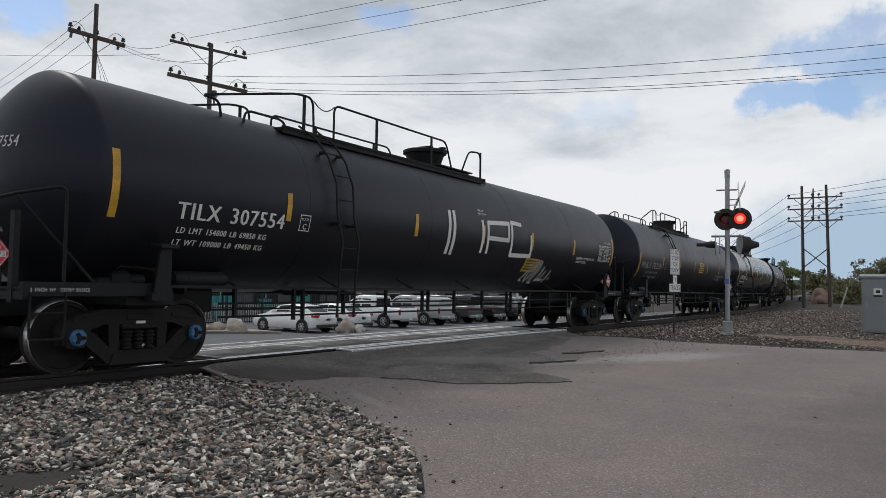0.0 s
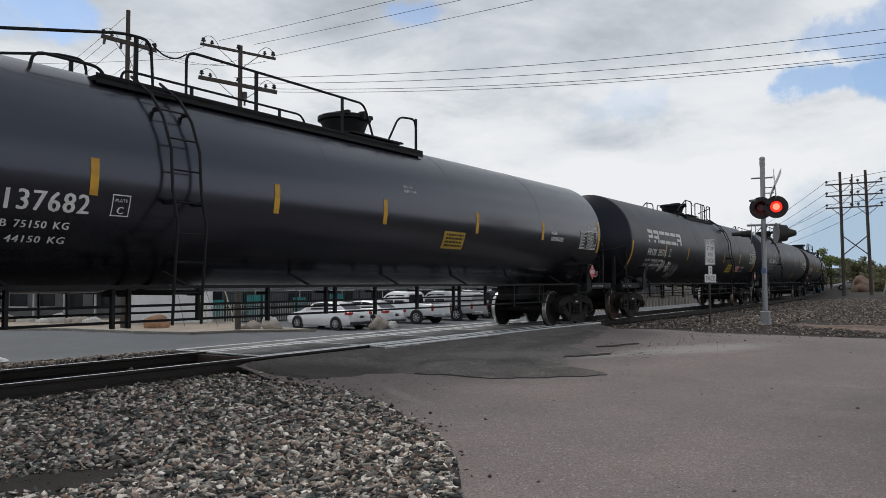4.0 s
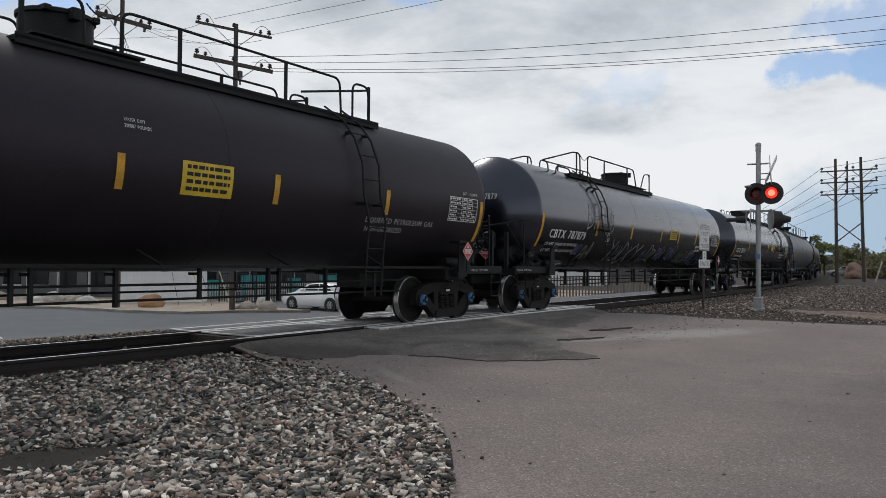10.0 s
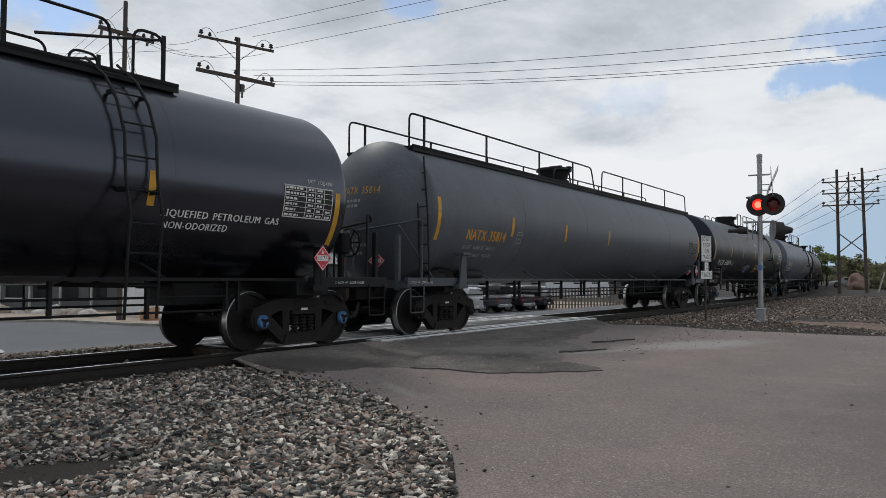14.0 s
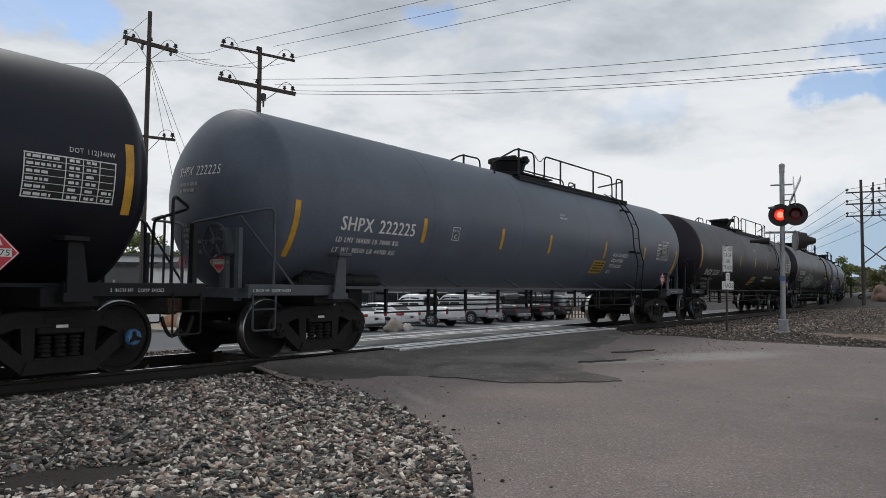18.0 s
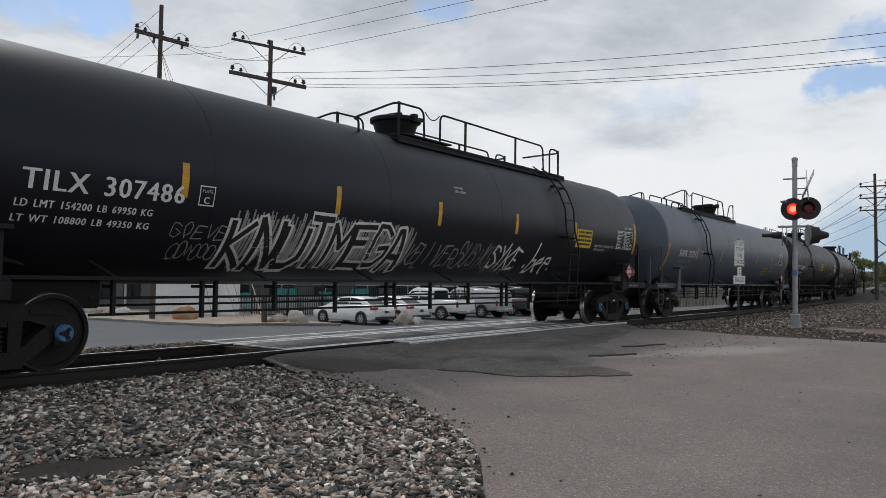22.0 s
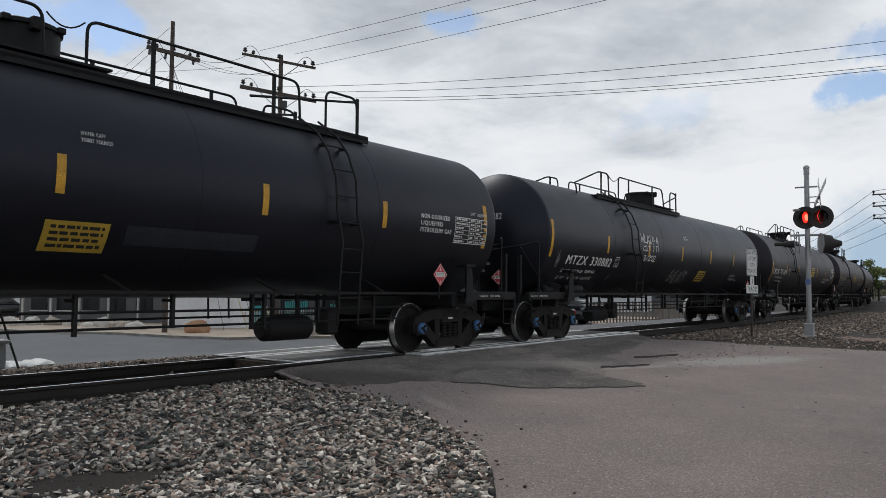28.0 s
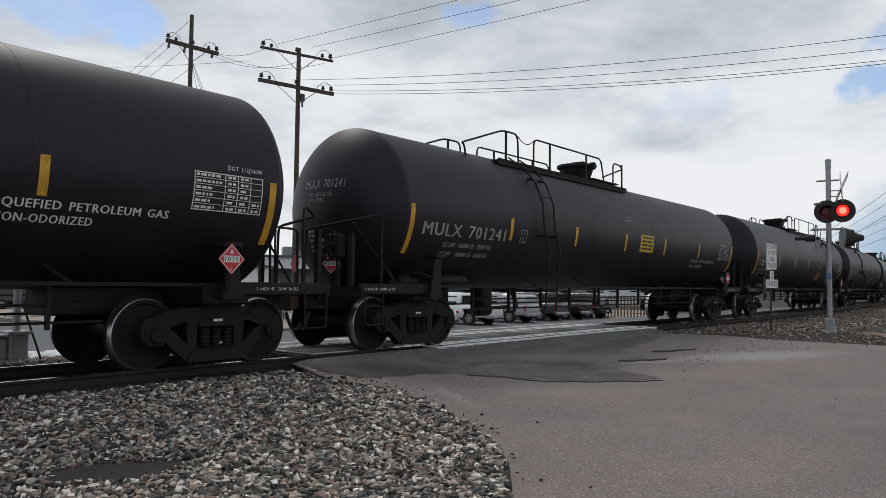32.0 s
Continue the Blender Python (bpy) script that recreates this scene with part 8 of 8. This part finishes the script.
def build_rocks():
    spots = [("boulder", 29.6, 24.6, 0.52, 0.40, 0.42, M_BOULDER, "tan boulder at the edge of the lot"), ("boulder", 26.1, 30.1, 0.50, 0.40, 0.30, M_BOULDER, "long low grey boulder beside the pole"), ("boulder", 26.55, 29.15, 0.50, 0.42, 0.33, M_BOULDER, "long low grey boulder beside the pole"),
             ("boulder", 28.1, 31.0, 0.4, 0.45, 0.42, M_PALEROCK, "pale boulder by the parked sedan"), ("boulder", 23.9, 35.0, 0.62, 0.5, 0.46, M_REDROCK, "orange sandstone boulder on the pavement"), ("boulder", 29.9, 24.0, 0.3, 0.25, 0.25, M_PALEROCK, "small pale stone beside the boulder")]
    rnd = random.Random(12)
    line = [(23.2, 39.8), (23.5, 41.2), (23.8, 42.8), (23.7, 44.2), (23.5, 45.6), (23.2, 47.0), (22.6, 48.3), (21.8, 49.2), (21.0, 49.4), (20.2, 49.0), (19.4, 49.3)]
    for i in range(11):
        spots.append(("boulder", *line[i], rnd.uniform(0.35, 0.7), rnd.uniform(0.4, 0.6), rnd.uniform(0.25, 0.42), rnd.choice([M_PALEROCK, M_PALEROCK, M_BOULDER]), "pale boulder in a row along the street"))
    for i in range(4):
        spots.append(("white_rubble", 7.0 + rnd.uniform(-0.6, 0.7), 16.4 + rnd.uniform(-0.4, 0.4), rnd.uniform(0.2, 0.4), rnd.uniform(0.2, 0.35), 0.10, MATS["white sign sheeting"], "low lump of old white snow beside the street"))
    for i, (nm, x, y, a, b, c, m, label) in enumerate(spots):
        ob = part(nm, Shape().lump(0, 0, 0, a, b, c, 0.28, i + 1, 3), m, None, "", 60)
        ob.matrix_world = pose(x, y, gz(x, y) + c * 0.62 + 0.02, 0, 0, rnd.uniform(0, 180))
        tagged(ob, label, "boulder" if nm == "boulder" else "snow", "boulders" if nm == "boulder" else "snow lumps")


def build_pavement():
    poly = [(27.5, 27.0), (24.8, 29.6), (22.6, 30.4), (21.6, 33.5), (21.1, 38.2), (19.6, 41.0), (18.6, 44.5), (18.5, 62.0), (34.0, 62.0), (32.0, 40.0), (28.6, 33.5)]
    tagged(part("pavement", Shape().slab(poly, -1.1, -0.71), M_WALK, smooth=0), "tan dirt pavement with pale kerb beside the street", "pavement", kind="structure")
    s = Shape()
    for (x0, y0), (x1, y1) in zip(poly[:7], poly[1:8]):
        d = Vector((x1 - x0, y1 - y0, 0)).normalized()
        n = Vector((d.y, -d.x, 0)) * 0.14
        s.slab([(x0, y0), (x1, y1), (x1 + n.x, y1 + n.y), (x0 + n.x, y0 + n.y)], -1.1, -0.69)
    tagged(part("kerb", s, M_PALEROCK, smooth=0), "pale concrete kerb", "kerb", kind="structure")
    # worn ground beyond the lot, on the right
    tagged(part("dirt_yard", Shape().slab([(50.5, 14.0), (51.0, 25.5), (75, 40), (110, 40), (110, 19.5), (70, 15.2)], -1.2, 0.02 - 0.75), M_WALK, smooth=0), "bare tan dirt yard beyond the lot", "yard", kind="structure")


def build_buildings():
    # white ribbed shed by the street
    b = thing("white_shed", "white ribbed metal shed behind the street", "building", m=pose(25.2, 40.2, -0.85, 0, 0, -36))
    part("wall", Shape().box(0, 5.0, 0.0, 6.0, 0, 3.3), M_WALL, b, smooth=0)
    part("roof", Shape().prism([(-0.2, 3.3), (5.2, 3.3), (5.2, 3.42), (2.5, 3.75), (-0.2, 3.42)], -0.25, 6.2), M_DKWALL, b, smooth=0)
    rib = Shape().box(-0.03, 0.03, -0.035, 0.0, 0.05, 3.25).mesh("rib", M_WALL, 0)
    for i in range(13):
        part("rib", rib, None, b, m=pose(0.15 + 0.4 * i, 0, 0))
    d = part("door", Shape().box(3.9, 4.8, -0.06, -0.02, 0.02, 2.1, 0.01), M_WALL, b, "white steel door")
    part("handle", Shape().box(4.6, 4.66, -0.10, -0.06, 0.95, 1.1), M_GALV, d, smooth=0)
    # long white commercial building further back
    b = thing("store_building", "long white flat-roofed store with dark window band", "building", m=pose(30.0, 71.5, -0.85, 0, 0, -35))
    part("wall", Shape().box(0, 34, 0, 12, 0, 4.9), M_WALL, b, smooth=0)
    part("roof", Shape().box(-0.3, 34.3, -0.3, 12.3, 4.9, 5.1), M_DKWALL, b, smooth=0)
    for i in range(11):
        w = part("window", Shape().box(0.8 + 3.0 * i, 3.2 + 3.0 * i, -0.05, 0.0, 1.1, 2.3), M_GLASS, b, smooth=0)
        part("window_frame", Shape().box(0.7 + 3.0 * i, 3.3 + 3.0 * i, -0.07, -0.01, 2.3, 2.42).box(0.7 + 3.0 * i, 3.3 + 3.0 * i, -0.07, -0.01, 0.98, 1.1).box(1.95 + 3.0 * i, 2.05 + 3.0 * i, -0.07, -0.01, 1.1, 2.3), M_WALL, w, smooth=0)
    sg = part("sign_shape", Shape().box(12.4, 15.0, -0.12, -0.03, 2.6, 3.3, 0.03), M_YELLOW, b, "yellow sign shape")
    for i in range(3):
        part("rooftop_unit", Shape().box(4 + 9 * i, 6.0 + 9 * i, 3, 5, 5.1, 6.1, 0.05), M_CAB, b)
    # dark low building between
    b = thing("dark_building", "dark grey low building behind the fence", "building", m=pose(31.5, 43.5, -0.85, 0, 0, -32))
    part("wall", Shape().box(0, 26, 0, 8, 0, 3.2), M_DKWALL, b, smooth=0)
    part("roof", Shape().box(-0.3, 26.3, -0.4, 8.3, 3.2, 3.4), M_SIGBLACK, b, smooth=0)
    for i in range(8):
        w = part("window", Shape().box(1.0 + 3.1 * i, 2.7 + 3.1 * i, -0.05, 0.0, 0.6, 1.9), M_GLASS, b, smooth=0)
        part("window_frame", Shape().box(0.92 + 3.1 * i, 2.78 + 3.1 * i, -0.07, -0.01, 1.9, 1.98).box(0.92 + 3.1 * i, 2.78 + 3.1 * i, -0.07, -0.01, 0.52, 0.6).box(1.8 + 3.1 * i, 1.88 + 3.1 * i, -0.07, -0.01, 0.6, 1.9), M_PICKET, w, smooth=0)
    # dark building beside the far street
    b = thing("grey_building", "dark grey building with pale posts beside the street", "building", m=pose(24.3, 57.0, -0.85, 0, 0, -65))
    part("wall", Shape().box(0, 13, 0, 6, 0, 3.6), M_DKWALL, b, smooth=0)
    part("roof", Shape().box(-0.3, 13.3, -0.3, 6.3, 3.6, 3.8), M_SIGBLACK, b, smooth=0)
    for i in range(6):
        part("post", Shape().box(0.6 + 2.3 * i, 0.72 + 2.3 * i, -0.5, -0.38, 0, 2.6), M_PICKET, b, smooth=0)
        w = part("window", Shape().box(1.0 + 2.1 * i, 2.3 + 2.1 * i, -0.05, 0.0, 0.9, 2.2), M_GLASS, b, smooth=0)
        part("window_head", Shape().box(0.92 + 2.1 * i, 2.38 + 2.1 * i, -0.07, -0.01, 2.2, 2.28), M_PICKET, w, smooth=0)
        part("window_sill", Shape().box(0.92 + 2.1 * i, 2.38 + 2.1 * i, -0.07, -0.01, 0.82, 0.9), M_PICKET, w, smooth=0)
    # low sheds far to the right
    for i, (x, y, w, h, m) in enumerate(((80, 33, 7, 2.6, M_WALL), (92, 31, 9, 3.0, M_DKWALL), (70, 36, 5, 2.2, M_CAB))):
        b = thing("yard_shed", "low pale storage shed across the yard", "building", "yard sheds", m=pose(x, y, -0.85, 0, 0, 15))
        part("wall", Shape().box(-2, 2, 0, w, 0, h), m, b, smooth=0)
        part("roof", Shape().box(-2.2, 2.2, -0.2, w + 0.2, h, h + 0.15), M_DKWALL, b, smooth=0)


def build_fences():
    # pale pickets and teal screens in front of the dark building
    def run(name, label, a, b, height, gap, rod, m, rails, mr):
        a, b = Vector(a), Vector(b)
        n = int((b - a).length / gap)
        h = math.degrees(math.atan2((b - a).y, (b - a).x))
        f = thing(name, label, "fence", m=pose(a.x, a.y, gz(a.x, a.y), 0, 0, h))
        me = Shape().box(-rod, rod, -rod * 0.6, rod * 0.6, 0.03, height).mesh("picket", m, 0)
        for i in range(n + 1):
            part("picket", me, None, f, m=pose(i * gap, 0, 0))
        for zz in rails:
            part("rail", Shape().box(-0.05, n * gap + 0.05, 0.015, 0.05, zz - 0.03, zz + 0.03), mr, f, smooth=0)
        for i in range(0, n + 1, max(1, int(2.4 / gap))):
            part("post", Shape().box(i * gap - 0.04, i * gap + 0.04, 0.05, 0.13, -0.1, height + 0.1), mr, f, smooth=0)
        return f
    run("picket_fence", "pale picket fence behind the parked cars", (29.0, 39.2, 0), (50.0, 33.0, 0), 1.25, 0.17, 0.035, M_PICKET, (0.35, 1.05), M_FENCE)
    run("steel_fence", "black steel post fence along the lot", (30.0, 37.0, 0), (50.5, 31.0, 0), 1.9, 0.15, 0.014, M_FENCE, (0.1, 1.0, 1.85), M_FENCE)
    f = run("slat_fence", "grey-brown slatted yard fence", (50.8, 30.0, 0), (57.5, 17.5, 0), 1.7, 0.24, 0.06, M_SLAT, (0.4, 1.5), M_SLAT)
    for i, (x, y, w, h) in enumerate(((30.8, 39.6, 1.2, 1.4), (33.2, 38.8, 1.6, 1.7), (36.4, 37.9, 1.0, 1.5), (38.8, 37.2, 1.5, 1.7), (42.5, 36.2, 1.0, 1.3))):
        s = thing("teal_screen", "teal fabric screen hung on the fence", "fabric screen", "teal screens", m=pose(x, y, gz(x, y), 0, 0, -17))
        g = Shape()
        lay = []
        for k in range(13):
            u = k / 12 * w
            lay.append([(u, 0.05 * math.sin(u * 9 + i), 0.25), (u, 0.05 * math.sin(u * 9 + i) + 0.012, 0.25), (u, 0.03 * math.sin(u * 7 + i) + 0.012, h), (u, 0.03 * math.sin(u * 7 + i), h)])
        g.loft(lay)
        part("cloth", g, M_TEAL, s, smooth=60)
        part("top_bar", Shape().rod((-0.1, 0, h), (w + 0.1, 0, h), 0.025, seg=6).rod((-0.08, 0, 0), (-0.08, 0, h), 0.025, seg=6).rod((w + 0.08, 0, 0), (w + 0.08, 0, h), 0.025, seg=6), M_FENCE, s)


def leaf_cloud(rng, centres, radii, n, size):
    k = rng.integers(0, len(centres), n)
    d = rng.normal(size=(n, 3))
    d /= np.linalg.norm(d, axis=1)[:, None]
    p = centres[k] + d * radii[k][:, None] * rng.uniform(0.35, 1.05, (n, 1)) * np.array([1, 1, 0.8])
    a, b = rng.normal(size=(n, 3)), rng.normal(size=(n, 3))
    a /= np.linalg.norm(a, axis=1)[:, None]
    b -= a * (a * b).sum(1)[:, None]
    b /= np.linalg.norm(b, axis=1)[:, None]
    s = size * rng.uniform(0.6, 1.4, (n, 1))
    v = np.stack([p - a * s, p + b * s * 0.6, p + a * s, p - b * s * 0.6], 1)
    return v.reshape(-1, 3), np.arange(4 * n).reshape(-1, 4)


def tree(x, y, height, spread, seed, leaves=1500, leaf=0.28, material=None, label="leafy spring tree with open crown", bare=False):
    rng = np.random.default_rng(seed)
    z = gz(x, y)
    t = thing("tree", label, "tree", "trees beyond the crossing", m=pose(x, y, z))
    s = Shape()
    th = height * 0.35
    s.tube([(0, 0, -0.3), (0.05 * height * rng.uniform(-1, 1) * 0.3, 0, th * 0.5), (0, 0, th)], 0.03 * height * 0.7, 8)
    cs, rs = [], []
    for i in range(9):
        a, e = rng.uniform(0, 6.28), rng.uniform(0.35, 1.25)
        l = height * rng.uniform(0.32, 0.62)
        tip = np.array([math.cos(a) * math.cos(e) * l * spread, math.sin(a) * math.cos(e) * l * spread, th * 0.8 + math.sin(e) * l])
        mid = tip * np.array([0.45, 0.45, 0]) + np.array([0, 0, th * 0.75 + (tip[2] - th * 0.75) * 0.5])
        s.tube([(0, 0, th * rng.uniform(0.6, 0.98)), tuple(mid), tuple(tip)], 0.012 * height * 0.6, 5)
        for j in range(4 if bare else 2):
            q = mid + (tip - mid) * rng.uniform(0.1, 0.9)
            r = q + rng.normal(size=3) * height * 0.09 + np.array([0, 0, height * 0.05])
            s.rod(tuple(q), tuple(r), 0.005 * height * 0.6, 0.002, 4)
            cs.append(r)
            rs.append(height * rng.uniform(0.07, 0.13))
        cs.append(tip)
        rs.append(height * rng.uniform(0.10, 0.18))
    part("trunk", s, M_BARK, t)
    if leaves:
        v, f = leaf_cloud(rng, np.array(cs), np.array(rs), leaves, leaf)
        part("crown", raw_mesh("crown", v, f, material or M_LEAF), None, t)


def build_distance():
    for i, (x, y, h, sp, n, m, bare) in enumerate(((150, 20.3, 8.0, 0.9, 2200, M_LEAF, False), (146, 16.8, 6.6, 0.7, 260, M_LEAF2, True), (120, 12.5, 4.8, 0.8, 900, M_LEAF2, True), (138, 6.6, 8.6, 0.8, 1300, M_LEAF2, True), (136, 3.2, 8.0, 0.8, 1200, M_LEAF2, False),
                                                   (128, -2.0, 7.6, 0.8, 1300, M_LEAF2, True), (140, -9, 8.0, 0.9, 1300, M_LEAF, False), (160, 12, 5.0, 1.1, 1500, M_LEAF, False), (165, 17, 5.2, 1.2, 1500, M_LEAF, False), (70, 62, 9, 0.9, 1800, M_LEAF, False), (48, 74, 9, 0.9, 1800, M_LEAF, False), (95, 60, 9, 0.9, 1600, M_LEAF, False))):
        tree(x, y, h, sp, 20 + i, int(n * 2.6), 0.17, m, "bare-branched spring tree with thin leaves" if bare else "fresh green spring tree with rounded uneven crown", bare)
    rng = np.random.default_rng(77)
    n = 260
    cx = rng.uniform(150, 330, n)
    cy = rng.uniform(-60, 70, n)
    cz = ground_z(cx, cy) + rng.uniform(0.6, 2.4, n)
    kx, ky = rng.uniform(108, 150, 120), rng.uniform(-14, 16, 120)
    cx, cy, cz = np.concatenate([cx, kx]), np.concatenate([cy, ky]), np.concatenate([cz, ground_z(kx, ky) + rng.uniform(0.5, 3.0, 120)])
    keep = np.abs(cy - track_y(cx)) > 5.5
    cx, cy, cz = cx[keep], cy[keep], cz[keep]
    v, f = leaf_cloud(rng, np.stack([cx, cy, cz], 1), rng.uniform(1.0, 2.4, len(cx)), 60000, 0.24)
    tagged(new("brush", raw_mesh("brush", v, f, M_LEAF2)), "olive and green brush along the far bank", "shrubs", kind="stuff")
    # wooded rise on the horizon
    s = Shape()
    lay = []
    for a in np.linspace(-40, 200, 140):
        q = math.radians(a)
        h = 9 + 5 * math.sin(a * 0.31) + 3 * math.sin(a * 0.83 + 1) + 1.3 * math.sin(a * 3.7)
        lay.append([(700 * math.cos(q), 700 * math.sin(q), -2), (700 * math.cos(q), 700 * math.sin(q), h * 0.6), (740 * math.cos(q), 740 * math.sin(q), h), (800 * math.cos(q), 800 * math.sin(q), -2)])
    s.loft(lay, closed=False, caps=False)
    tagged(part("backdrop_hill", s, M_HILL, smooth=60), "dark wooded rise along the horizon", "hill", kind="structure")
    m = part("dirt_mound", Shape().lump(0, 0, 0, 2.0, 1.15, 1.35, 0.25, 5, 4), M_REDDIRT, None, "", 60)
    m.matrix_world = pose(98, 10.0, gz(98, 10.0) + 0.35)
    tagged(m, "heap of reddish dirt beside the twin poles", "dirt mound")
    for i, (x, y, l) in enumerate(((76.5, 6.3, 16), (60.0, 2.6, -14))):
        p = thing("leaning_stake", "pale leaning wooden stake in the bank", "stake", "leaning stakes", m=pose(x, y, gz(x, y), l, 0, 0))
        part("stake", Shape().box(-0.06, 0.06, -0.06, 0.06, -0.2, 1.9), M_PALEROCK, p, smooth=0)


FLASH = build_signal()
build_sign()
build_far_signal()
build_poles()
build_cabinet()
build_pavement()
build_buildings()
build_fences()
build_vehicles()
build_rocks()
build_distance()


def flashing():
    """The two lamps show their lit faces by turns, each for half of a 0.97 s beat."""
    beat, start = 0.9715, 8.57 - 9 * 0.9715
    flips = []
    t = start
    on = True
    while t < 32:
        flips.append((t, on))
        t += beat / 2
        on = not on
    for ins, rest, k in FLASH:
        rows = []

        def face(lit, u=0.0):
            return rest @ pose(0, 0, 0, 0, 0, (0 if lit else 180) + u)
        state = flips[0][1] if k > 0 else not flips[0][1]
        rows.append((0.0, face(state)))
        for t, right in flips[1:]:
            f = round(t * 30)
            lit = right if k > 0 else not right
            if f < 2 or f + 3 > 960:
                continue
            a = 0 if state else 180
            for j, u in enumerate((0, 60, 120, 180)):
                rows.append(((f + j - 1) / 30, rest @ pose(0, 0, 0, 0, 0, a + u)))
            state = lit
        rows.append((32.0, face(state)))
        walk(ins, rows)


motions()
